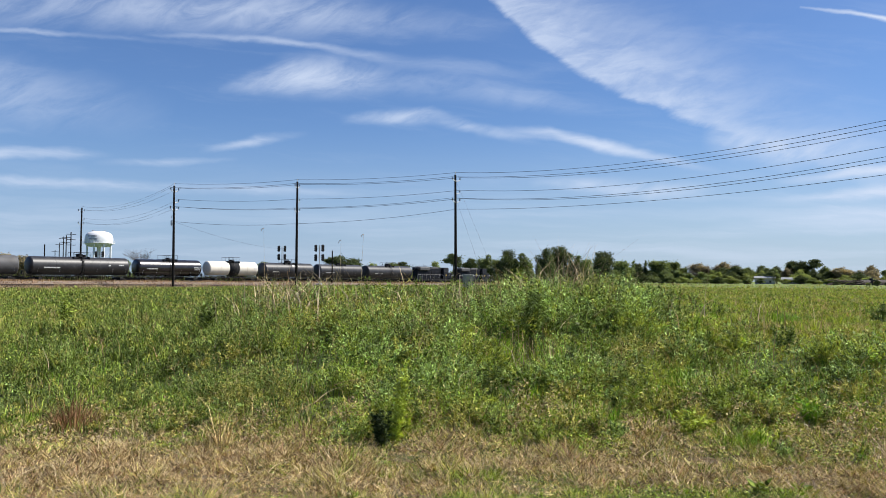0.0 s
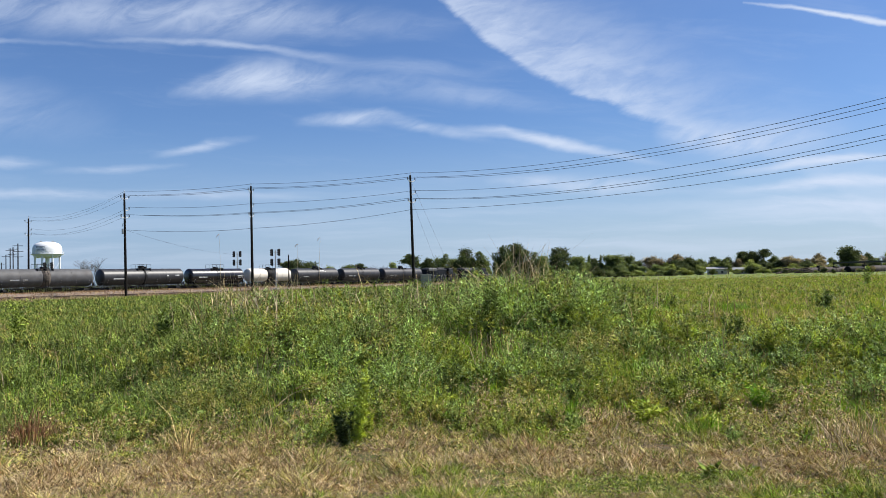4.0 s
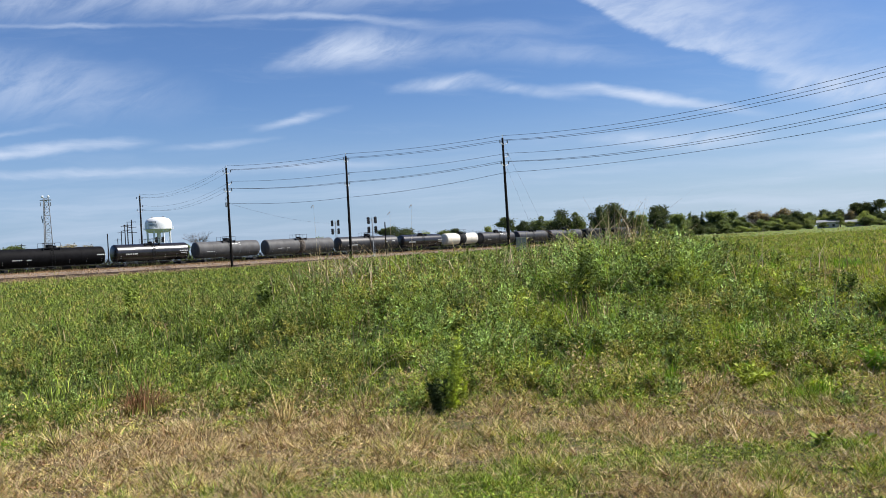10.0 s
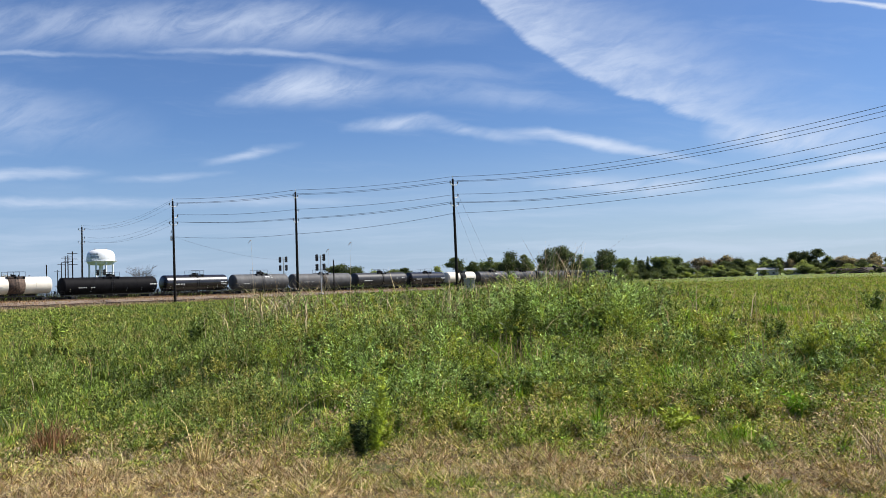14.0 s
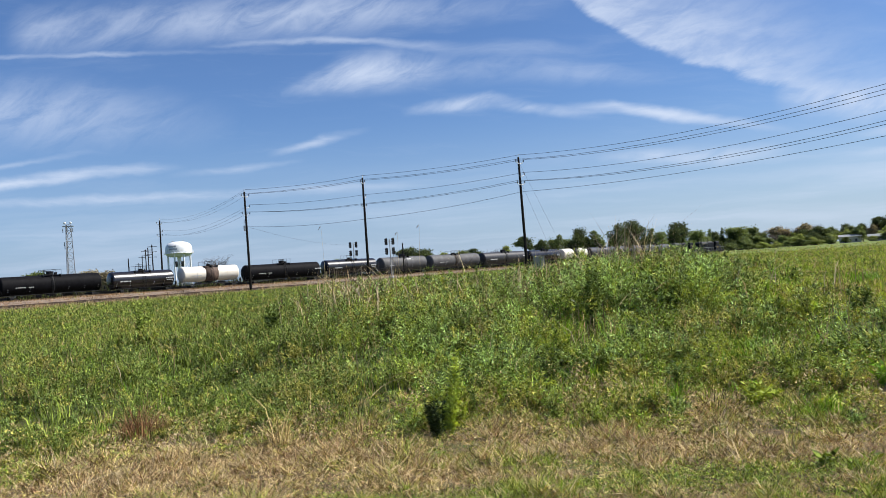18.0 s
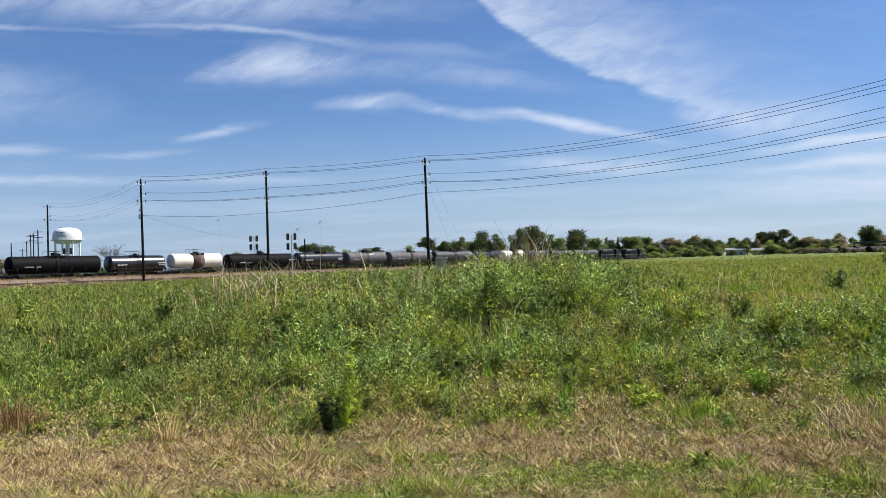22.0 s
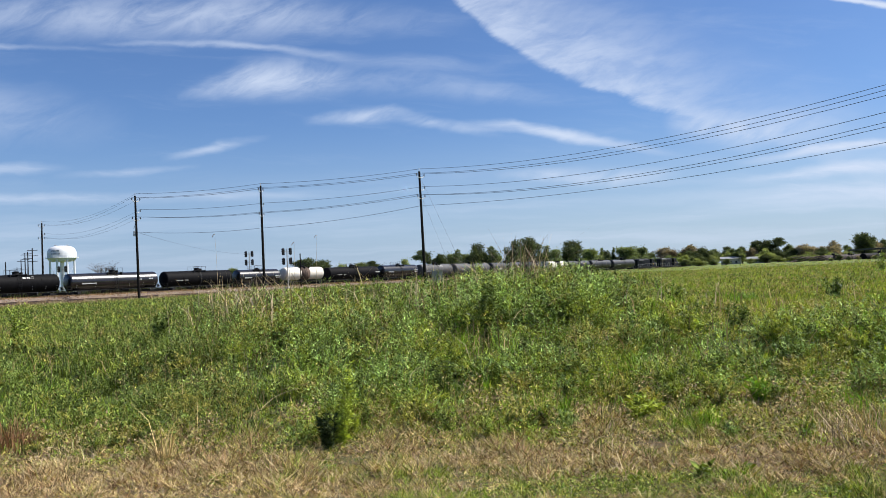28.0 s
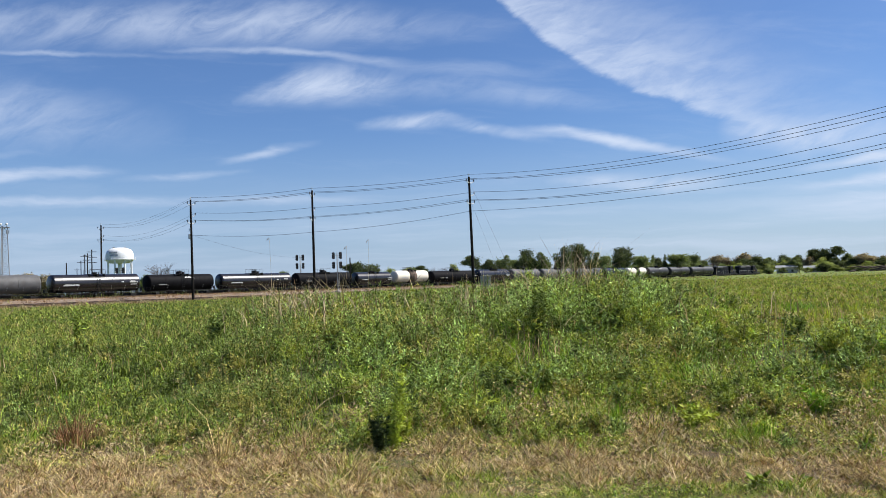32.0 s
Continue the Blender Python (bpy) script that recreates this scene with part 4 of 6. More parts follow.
def lattice_mast():
    az, d = -29.5, 400.0
    x, y = place(az, d)
    h = 1.6 + 0.0800 * d
    t = thing("radio_mast", pose(x, y, 0, 0, 0, 20), "grey steel lattice radio mast with dishes on top", "radio mast")
    steel = material("mast_grey", (0.19, 0.195, 0.21), 0.7, 0.0, vary=0.1)
    legs = [(2.3, 0), (-1.3, 1.9), (-1.3, -1.9)]
    for lx, ly in legs:
        part("leg", rod(B(), (lx, ly, 0), (lx * 0.55, ly * 0.55, h - 1), 0.20, 0.15, 8), steel, t)
    br = B()
    n = 13
    for i in range(n):
        f0, f1 = i / n, (i + 1) / n
        s0, s1 = 1 - 0.45 * f0, 1 - 0.45 * f1
        for k in range(3):
            a, b = legs[k], legs[(k + 1) % 3]
            rod(br, (a[0] * s0, a[1] * s0, f0 * (h - 1)), (b[0] * s1, b[1] * s1, f1 * (h - 1)), 0.055, None, 4)
            rod(br, (b[0] * s0, b[1] * s0, f0 * (h - 1)), (a[0] * s1, a[1] * s1, f1 * (h - 1)), 0.055, None, 4)
            rod(br, (a[0] * s1, a[1] * s1, f1 * (h - 1)), (b[0] * s1, b[1] * s1, f1 * (h - 1)), 0.055, None, 4)
    part("lattice", br, steel, t)
    for xx in (-1.2, 1.2):
        part("dish", lathe(B(), [(-0.2, 0.05), (-0.16, 0.35), (0.1, 0.55), (0.16, 0.55), (0.1, 0.05)], 16, "y", (xx, -0.8, h - 0.3)), WHITE, t, "white drum dish")
    part("top_frame", box(B(), -2.2, 2.3, -0.9, 0.9, h - 1.9, h - 1.6), steel, t)
    for k, (xx, zz) in enumerate(((-2.0, h - 3.6), (-0.4, h - 3.6), (1.2, h - 3.6), (2.1, h - 3.6), (-1.7, h - 9.5), (-1.5, h - 11))):
        part("panel_antenna", box(B(), xx - 0.16, xx + 0.16, -1.1, -0.9, zz - 0.9, zz + 0.9, 0.03), steel, t)


lattice_mast()


def far_poles():
    for az, el, d, arms in ((-26.0, 0.0361, 260, 0), (-25.16, 0.0383, 330, 1), (-24.93, 0.0453, 300, 2), (-24.77, 0.0467, 280, 2), (-24.50, 0.0506, 250, 3), (-31.0, 0.0290, 300, 1), (-25.4, 0.030, 380, 1)):
        x, y = place(az, d)
        h = 1.6 + el * d
        p = thing("far_utility_pole", pose(x, y, 0, 0, 0, 35), "far dark utility pole with crossarms" if arms else "far plain dark utility pole", "utility pole", "far utility poles")
        part("mast", rod(B(), (0, 0, 0), (0, 0, h), 0.2, 0.14, 8), POLE_WOOD, p)
        for i in range(arms):
            part("crossarm", box(B(), -1.3, 1.3, -0.07, 0.07, h - 0.7 - i * 1.5, h - 0.55 - i * 1.5), POLE_WOOD, p)


far_poles()

# ---- trees ----
LEAF_DARK = material("tree_leaf_dark", (0.078, 0.105, 0.058), 0.6, leaf=0.35, island=0.45, vary=0.3, scale=0.3, spec=0.1, obj=0.15)
LEAF_MID = material("tree_leaf_mid", (0.130, 0.175, 0.078), 0.6, leaf=0.4, island=0.4, vary=0.3, scale=0.3, spec=0.3, obj=0.25)
LEAF_NEW = material("tree_leaf_spring", (0.235, 0.290, 0.105), 0.6, leaf=0.4, island=0.35, vary=0.3, scale=0.3, spec=0.3, obj=0.25)
LEAF_RUST = material("tree_leaf_russet", (0.27, 0.235, 0.175), 0.7, leaf=0.3, island=0.4, vary=0.3, scale=0.3, spec=0.3, obj=0.25)


def leaves_mesh(points, size, r, mat, name, parent, flat=1.2):
    """Diamond leaves at the points, turned at random, more level than upright."""
    n = len(points)
    d = r.normal(size=(n, 3))
    d[:, 2] *= 0.7
    d /= np.linalg.norm(d, axis=1)[:, None]
    nrm = r.normal(size=(n, 3)) * flat + np.array([0, 0, 1.0])
    s = np.cross(d, nrm)
    s /= np.linalg.norm(s, axis=1)[:, None] + 1e-9
    L = (size * r.uniform(0.6, 1.4, n))[:, None]
    W = L * 0.42
    v = np.stack([points - s * W, points + s * W, points + d * L], 1).reshape(-1, 3)
    f = np.arange(n * 3).reshape(-1, 3)
    return arrays_to_object(name, v, f, [mat], np.zeros(len(f), int), parent)


def tree_model(kind, seed, mat, label, name="tree"):
    """A tree 10 m high, standing at the origin."""
    r = np.random.default_rng(seed)
    t = thing(name, pose(0, 0, -50), label, "tree" if kind != "shrub" else "shrub", "trees behind the railway")
    bm = B()
    blobs = []
    if kind == "round":
        rod(bm, (0, 0, -0.5), (0.1, 0, 3.2), 0.32, 0.22, 8)
        for i in range(13):
            a = r.uniform(0, 6.28)
            h = r.uniform(3.0, 8.7)
            w = 2.6 * math.sqrt(max(0.1, 1 - ((h - 5.2) / 4.6) ** 2)) * r.uniform(0.75, 1.1)
            c = (w * math.cos(a), w * math.sin(a), h)
            rod(bm, (0.1, 0, min(h * 0.6, 3.2)), c, 0.12, 0.03, 5)
            blobs.append((c, r.uniform(0.8, 1.6)))
        blobs += [((0, 0, 8.6), 1.1), ((0.3, 0.2, 6.0), 2.0), ((-0.3, 0.3, 4.0), 1.8), ((1.2, -0.4, 3.2), 1.5), ((-1.5, 0.2, 2.8), 1.4)]
    elif kind == "pine":
        rod(bm, (0, 0, -0.5), (0.3, 0.1, 9.0), 0.24, 0.10, 8)
        for i in range(9):
            a = r.uniform(0, 6.28)
            h = r.uniform(5.6, 9.3)
            w = r.uniform(0.6, 2.1) * (1.15 - (h - 5.6) / 6)
            c = (0.25 + w * math.cos(a), w * math.sin(a), h)
            rod(bm, (0.2, 0.05, h - 0.8), c, 0.07, 0.03, 5)
            blobs.append((c, r.uniform(0.75, 1.25)))
        blobs.append(((0.3, 0.1, 9.2), 0.9))
    elif kind == "slim":
        rod(bm, (0, 0, -0.5), (0, 0, 9.0), 0.2, 0.05, 8)
        for i in range(11):
            h = 1.6 + i * 0.75
            a = r.uniform(0, 6.28)
            w = 0.8 * (1 - h / 12)
            c = (w * math.cos(a), w * math.sin(a), h)
            rod(bm, (0, 0, h - 0.5), c, 0.05, 0.02, 5)
            blobs.append((c, 1.35 * (1.08 - h / 11)))
    elif kind == "shrub":
        for i in range(24):
            a = r.uniform(0, 6.28)
            w = r.uniform(0.3, 4.0)
            h = r.uniform(2.0, 9.0) * (1 - (w / 6.2) ** 2)
            c = (w * math.cos(a), w * math.sin(a), h)
            rod(bm, (w * 0.25 * math.cos(a), w * 0.25 * math.sin(a), -0.3), c, 0.12, 0.03, 5)
            blobs.append((c, r.uniform(0.6, 1.4)))
    elif kind == "bare":
        rod(bm, (0, 0, -0.5), (0, 0, 3.0), 0.28, 0.2, 8)

        def limb(p, way, ln, rad, depth):
            q = Vector(p) + Vector(way).normalized() * ln
            rod(bm, p, q, rad, rad * 0.6, 4)
            if depth:
                for _ in range(4 if depth > 1 else 3):
                    w2 = Vector(way).normalized() + Vector(r.normal(size=3) * 0.55)
                    w2.z = abs(w2.z) * 0.8 + 0.15
                    limb(q, w2, ln * r.uniform(0.55, 0.8), rad * 0.55, depth - 1)

        for i in range(6):
            a = i / 6 * 6.28 + r.uniform(-0.3, 0.3)
            limb((0, 0, 2.2 + 0.2 * i), (math.cos(a) * 0.62, math.sin(a) * 0.62, 1.0), r.uniform(2.0, 2.7), 0.10, 4)
    part("trunk", bm, BARK, t)
    if blobs:
        pts = []
        for c, rad in blobs:
            n = int(210 * rad * rad) + 30
            v = r.normal(size=(n, 3))
            v /= np.linalg.norm(v, axis=1)[:, None]
            v *= (rad * r.uniform(0.3, 1.0, n) ** 0.5 * r.choice([0.8, 1.0, 1.2, 1.6], n))[:, None]
            v[:, 2] *= 0.55 if kind == "pine" else 0.92
            pts.append(v + np.array(c))
        pts = [q + r.normal(size=q.shape) * 0.22 for q in pts]
        leaves_mesh(np.concatenate(pts), 0.42 if kind != "pine" else 0.38, r, mat, "crown", t)
    return t


def plant_trees():
    models = {
        "oak": [tree_model("round", 3, LEAF_DARK, "broad dark green tree behind the railway"), tree_model("round", 8, LEAF_DARK, "broad dark green tree with a full crown")],
        "pine": [tree_model("pine", 4, LEAF_DARK, "dark pine with a bare trunk and tufted crown"), tree_model("pine", 9, LEAF_DARK, "dark pine with a flat tufted crown")],
        "mid": [tree_model("round", 5, LEAF_MID, "mid-green leafy tree behind the field"), tree_model("round", 12, LEAF_MID, "mid-green leafy tree in the hedgerow")],
        "slim": [tree_model("slim", 6, LEAF_MID, "slim upright green tree in the hedgerow"), tree_model("slim", 16, LEAF_MID, "narrow green tree in the hedgerow")],
        "spring": [tree_model("shrub", 7, LEAF_NEW, "bright spring-green shrub in the hedgerow"), tree_model("shrub", 17, LEAF_NEW, "yellow-green leafy shrub in the hedgerow")],
        "shrub": [tree_model("shrub", 21, LEAF_MID, "mid-green shrub in the hedgerow"), tree_model("shrub", 22, LEAF_DARK, "dark green shrub in the hedgerow")],
        "russet": [tree_model("round", 23, LEAF_RUST, "russet tree coming into leaf"), tree_model("round", 24, LEAF_RUST, "brownish half-bare tree in the hedgerow")],
        "bare": [tree_model("bare", 25, LEAF_MID, "leafless grey tree with fine twigs"), tree_model("bare", 26, LEAF_MID, "leafless grey spreading tree beyond the field")],
    }

    def tree(kind, az, el, d, width=1.0):
        x, y = place(az, d)
        z = float(ground_z(x, y)) - 0.05
        h = 1.6 + el * d - z
        s = h / 9.9
        m = Matrix.LocRotScale((x, y, z), Euler((0, 0, rnd.uniform(0, 6.28))), (s * width, s * width, s))
        copy_thing(rnd.choice(models[kind]), m)

    # the crowns that stand out against the sky
    for kind, az, el, d, w in (("oak", -7.2, 0.0275, 330, 1.1), ("oak", -6.3, 0.0255, 330, 1.1), ("pine", -7.8, 0.0265, 325, 1.3), ("spring", -4.75, 0.0215, 300, 1.0), ("mid", -3.7, 0.0195, 320, 1.2),
                               ("pine", -2.95, 0.0215, 330, 1.5), ("bare", -1.6, 0.022, 320, 1.1), ("spring", -0.6, 0.0240, 310, 1.1), ("pine", 0.75, 0.0315, 300, 1.2), ("oak", 1.9, 0.0262, 300, 0.8)):
        tree(kind, az, el, d, w)
    for kind, az, el, d, w in (("slim", 3.1, 0.0315, 330, 1.5), ("oak", 4.4, 0.0360, 330, 1.0), ("slim", 5.6, 0.0335, 330, 1.9), ("oak", 7.1, 0.0375, 345, 0.8), ("oak", 8.15, 0.0415, 350, 0.85),
                               ("slim", 9.4, 0.0310, 360, 1.6), ("oak", 11.1, 0.0350, 380, 0.95), ("mid", 12.3, 0.0230, 400, 1.3), ("slim", 13.1, 0.0250, 420, 0.8), ("slim", 13.9, 0.0250, 420, 0.8), ("mid", 14.8, 0.0235, 420, 1.4)):
        tree(kind, az, el, d, w)
    for kind, az, el, d, w in (("mid", 15.7, 0.0220, 430, 1.0), ("russet", 17.4, 0.0215, 440, 1.2), ("bare", 18.2, 0.0235, 440, 1.3), ("russet", 18.9, 0.0225, 440, 1.2), ("bare", 19.2, 0.0255, 450, 1.2),
                               ("oak", 21.2, 0.0175, 460, 1.2), ("oak", 22.2, 0.0165, 460, 1.1), ("pine", 23.1, 0.0228, 440, 0.9), ("oak", 23.7, 0.0230, 440, 1.0), ("pine", 24.4, 0.0250, 440, 1.2)):
        tree(kind, az, el, d, w)
    for kind, az, el, d, w in (("bare", 16.0, 0.0195, 440, 1.2), ("russet", 26.0, 0.0165, 420, 1.3), ("oak", 29.4, 0.0250, 400, 1.15), ("bare", 31.3, 0.0170, 420, 1.2),
                               ("mid", 33.5, 0.0165, 400, 1.4), ("oak", 34.8, 0.0185, 400, 1.4), ("bare", -20.25, 0.0385, 255, 0.85), ("russet", -28.2, 0.0265, 300, 1.3), ("bare", -29.0, 0.0285, 310, 1.3), ("russet", -27.2, 0.0245, 280, 1.3), ("mid", -31.5, 0.026, 300, 1.4),
                               ("shrub", -21.3, 0.021, 300, 1.0), ("shrub", -14.0, 0.017, 300, 1.0), ("mid", -12.4, 0.0195, 300, 1.0)):
        tree(kind, az, el, d, w)
    # a closer row between the tall crowns behind the swell
    az = 1.2
    while az < 11.5:
        tree(rnd.choice(("slim", "mid", "oak", "pine", "mid")), az, rnd.uniform(0.0185, 0.0265), 338 + rnd.uniform(-6, 6), rnd.uniform(0.8, 1.15))
        az += rnd.uniform(0.60, 0.95)
    # scrub along the yard's near side
    for i in range(24):
        az = rnd.uniform(25.5, 37)
        d = 300 - 5.5 * (az - 27) - rnd.uniform(8, 30)
        tree(rnd.choice(("shrub", "spring", "russet", "shrub")), az, rnd.uniform(-0.0020, 0.0024), d, rnd.uniform(0.9, 1.7))
    # the hedgerow that fills in below them
    for row, (lo, hi, back) in enumerate(((0.010, 0.017, 14), (0.006, 0.011, -4), (0.014, 0.0215, 26), (0.004, 0.008, -16))):
        az = -9.0
        while az < 38:
            f = min(max((az + 9) / 25, 0), 1)
            d = 300 + 118 * f + back + rnd.uniform(-8, 8)
            if az < 12:
                kind = rnd.choice(("shrub", "mid", "shrub", "slim", "spring")) if row != 2 else rnd.choice(("mid", "slim", "oak", "bare", "mid"))
            elif az < 25:
                kind = rnd.choice(("shrub", "spring", "mid", "shrub", "bare", "oak", "russet")) if row in (0, 2) else rnd.choice(("shrub", "spring", "shrub"))
            else:
                kind = rnd.choice(("shrub", "spring", "russet", "shrub", "bare")) if row < 3 else rnd.choice(("shrub", "spring"))
            if row in (1, 3) and 20.7 < az < 23.7 and (row == 1 or rnd.random() < 0.2):
                az += 0.5
                continue
            tree(kind, az, rnd.uniform(lo, hi) * 0.87 + (0 if row == 3 else 0.0034 if 11 < az < 20 else 0.002 * (az > 12)), d, rnd.uniform(0.95, 1.40) + 0.4 * (row == 1) + 1.0 * (row == 3))
            az += rnd.uniform(0.64, 1.02) if row != 2 else rnd.uniform(1.0, 2.0)
    for m in models.values():
        for t in m:
            for o in (*t.children_recursive, t):
                bpy.data.objects.remove(o)


plant_trees()

# ---- far things past the field's right edge ----


def parked_cars():
    labels = ("parked black tank car with a grimy pale top", "parked rusty tank car seen end-on", "parked dark tank car in the yard")
    spots = ((27.6, 330, 60, "rusty"), (28.5, 322, 62, "rusty"), (30.2, 300, 70, "black"), (31.6, 286, 72, "rusty"), (33.1, 270, 74, "black"), (34.8, 256, 76, "rusty"))
    for i, (az, d, turn, paint) in enumerate(spots):
        x, y = place(az, d)
        car = tank_car(17.0, paint, labels[i % 3], "stain" if i < 2 else None, 0.5, L1, i % 2 == 0)
        tagged(car, group="parked tank cars")
        car.matrix_basis = pose(x, y, -2.2, 0, 0, 90 - turn)


parked_cars()


def long_shed():
    x0, y0 = place(28.9, 372)
    x1, y1 = place(36.5, 330)
    ln = math.hypot(x1 - x0, y1 - y0)
    ang = math.degrees(math.atan2(y1 - y0, x1 - x0))
    s = thing("loading_shed", pose(x0, y0, 0, 0, 0, ang), "long low dark loading shed roof behind parked tank cars", "shed")
    part("roof", box(B(), 0, ln, -4, 4, 3.75, 4.35, 0.08), material("shed_dark", (0.035, 0.036, 0.038), 0.7, vary=0.3, scale=1.0), s)
    for i in range(9):
        part("post", box(B(), i * ln / 8 - 0.12, i * ln / 8 + 0.12, -3.6, -3.4, -0.5, 3.75), BLACK_IRON, s)


long_shed()


def knuckle_crane():
    x, y = place(33.0, 340)
    c = thing("yard_crane", pose(x, y, 0, 0, 0, 10), "dark knuckle-boom yard crane on a grey pedestal", "crane")
    part("pedestal", box(B(), -0.9, 1.0, -0.9, 0.9, 0, 5.2, 0.2), material("crane_base", (0.045, 0.045, 0.047), 0.7, vary=0.2), c)
    part("house", box(B(), -0.9, 1.4, -0.8, 0.8, 5.2, 6.7, 0.25), material("crane_grey", (0.035, 0.036, 0.038), 0.6, vary=0.2), c)
    part("lower_boom", rod(B(), (0, 0, 6.6), (-2.6, 0, 10.6), 0.35, 0.28, 8), BLACK_IRON, c)
    part("upper_boom", rod(B(), (-2.4, 0, 10.7), (-3.6, 0, 10.3), 0.28, 0.2, 8), BLACK_IRON, c)
    part("hanging_hose", rod(B(), (-3.5, 0, 10.3), (-3.6, 0, 6.0), 0.06, None, 6), BLACK_IRON, c)


knuckle_crane()


def low_buildings():
    wall = material("block_wall", (0.40, 0.38, 0.35), 0.8, vary=0.12, scale=1.0)
    roof = material("tin_roof", (0.24, 0.245, 0.25), 0.6, 0.2, vary=0.15, scale=0.6)
    for az0, az1, d, top, kind in ((20.85, 22.1, 425, 4.2, "long low house with a pale metal roof"), (22.5, 23.6, 420, 3.6, "low white building beside trees"), (24.7, 25.6, 430, 3.8, "low pale shed beside trees")):
        x0, y0 = place(az0, d)
        x1, y1 = place(az1, d)
        ln = math.hypot(x1 - x0, y1 - y0)
        b = thing("house", pose(x0, y0, 0, 0, 0, math.degrees(math.atan2(y1 - y0, x1 - x0))), kind, "building", "low buildings")
        part("wall", box(B(), 0, ln, 0, 6, -0.5, top - 1.0), wall, b)
        bm = B()
        v = [bm.verts.new(p) for p in ((-0.4, -0.5, top - 1.05), (ln + 0.4, -0.5, top - 1.05), (ln + 0.4, 3, top), (-0.4, 3, top), (-0.4, 6.5, top - 1.05), (ln + 0.4, 6.5, top - 1.05))]
        for q in ((0, 1, 2, 3), (3, 2, 5, 4), (0, 3, 4), (1, 5, 2), (0, 4, 5, 1)):
            bm.faces.new([v[i] for i in q])
        part("roof", bm, roof, b)
        for i in range(3):
            part("window", box(B(), ln * (0.2 + 0.28 * i) - 0.5, ln * (0.2 + 0.28 * i) + 0.5, -0.04, 0.02, 0.9, 2.0), GLASS_DARK, b)


low_buildings()


def timber_heap():
    x, y = place(26.3, 300)
    z = float(ground_z(x, y))
    h = thing("timber_heap", pose(x, y, z), "heap of dark discarded timbers at the field's far side", "timber heap")
    r = random.Random(5)
    for i in range(16):
        a = r.uniform(-0.7, 0.7)
        cx, cz = r.uniform(-5, 5), r.uniform(0.1, 0.9)
        dx, dz = 2.2 * math.cos(a), 1.3 * math.sin(a)
        bm = rod(B(), (cx - dx, r.uniform(-1, 1), max(0.1, cz - dz)), (cx + dx, r.uniform(-1, 1), cz + abs(dz) + 0.4), 0.17, 0.15, 6)
        part("timber", bm, TIE, h)


timber_heap()

# ---- vegetation ----


class Greens:
    """Collects blades and leaves by the thousand."""

    def __init__(self):
        self.v, self.f, self.m, self.n = [], [], [], 0

    def blades(self, base, way, h, w, bend, mat, r):
        """Tapered blades: base (n, 3), height, width, sideways bend at the tip."""
        n = len(base)
        side = np.stack([-way[:, 1], way[:, 0], np.zeros(n)], 1)
        turn = r.uniform(0, 6.28, n)
        face = np.stack([np.cos(turn), np.sin(turn), np.zeros(n)], 1)
        h, w, bend = h[:, None], w[:, None], bend[:, None]
        up = np.array([0, 0, 1.0])
        mid = base + up * h * 0.58 + way * bend * 0.3
        tip = base + up * h * np.sqrt(np.maximum(0.05, 1 - (bend / h) ** 2 * 0.5)) + way * bend
        v = np.stack([base - face * w * 0.5, base + face * w * 0.5, mid - face * w * 0.38, mid + face * w * 0.38, tip], 1).reshape(-1, 3)
        b = np.arange(n)[:, None] * 5 + self.n
        f = np.concatenate([b + np.array([[0, 1, 3]]), b + np.array([[0, 3, 2]]), b + np.array([[2, 3, 4]])])
        self.v.append(v)
        self.f.append(f)
        self.m.append(np.tile(mat, 3))
        self.n += len(v)

    def leaves(self, p, d, L, W, mat, r):
        """Single leaflets from p along d."""
        n = len(p)
        nrm = r.normal(size=(n, 3)) * 0.6 + np.array([0, 0, 1.0])
        s = np.cross(d, nrm)
        s /= np.linalg.norm(s, axis=1)[:, None] + 1e-9
        L, W = L[:, None], W[:, None]
        v = np.stack([p, p + d * L * 0.45 + s * W * 0.5, p + d * L, p + d * L * 0.45 - s * W * 0.5], 1).reshape(-1, 3)
        b = np.arange(n)[:, None] * 4 + self.n
        f = np.concatenate([b + np.array([[0, 1, 2]]), b + np.array([[0, 2, 3]])])
        self.v.append(v)
        self.f.append(f)
        self.m.append(np.tile(mat, 2))
        self.n += len(v)

    def spikes(self, p, d, L, W, mat, r):
        """Slim leaflets, one triangle each."""
        n = len(p)
        nrm = r.normal(size=(n, 3)) * 0.6 + np.array([0, 0, 1.0])
        s = np.cross(d, nrm)
        s /= np.linalg.norm(s, axis=1)[:, None] + 1e-9
        L, W = L[:, None], W[:, None]
        v = np.stack([p - s * W * 0.5, p + s * W * 0.5, p + d * L], 1).reshape(-1, 3)
        self.v.append(v)
        self.f.append(np.arange(n * 3).reshape(-1, 3) + self.n)
        self.m.append(mat)
        self.n += len(v)

    def make(self, name, mats, label, category, kind="stuff", parent=None):
        ob = arrays_to_object(name, np.concatenate(self.v), np.concatenate(self.f), mats, np.concatenate(self.m), parent)
        if parent is None:
            tagged(ob, label, category, kind=kind)
        return ob


def wave(x, y, scale, seed):
    """Smooth patchiness between 0 and 1."""
    r = np.random.default_rng(seed)
    s = np.zeros_like(x)
    for k in range(6):
        a = r.uniform(0, 6.28)
        q = scale * r.uniform(0.6, 1.9)
        s = s + np.sin((x * math.cos(a) + y * math.sin(a)) / q * 6.28 + r.uniform(0, 6.28))
    return 0.5 + s / 6.5


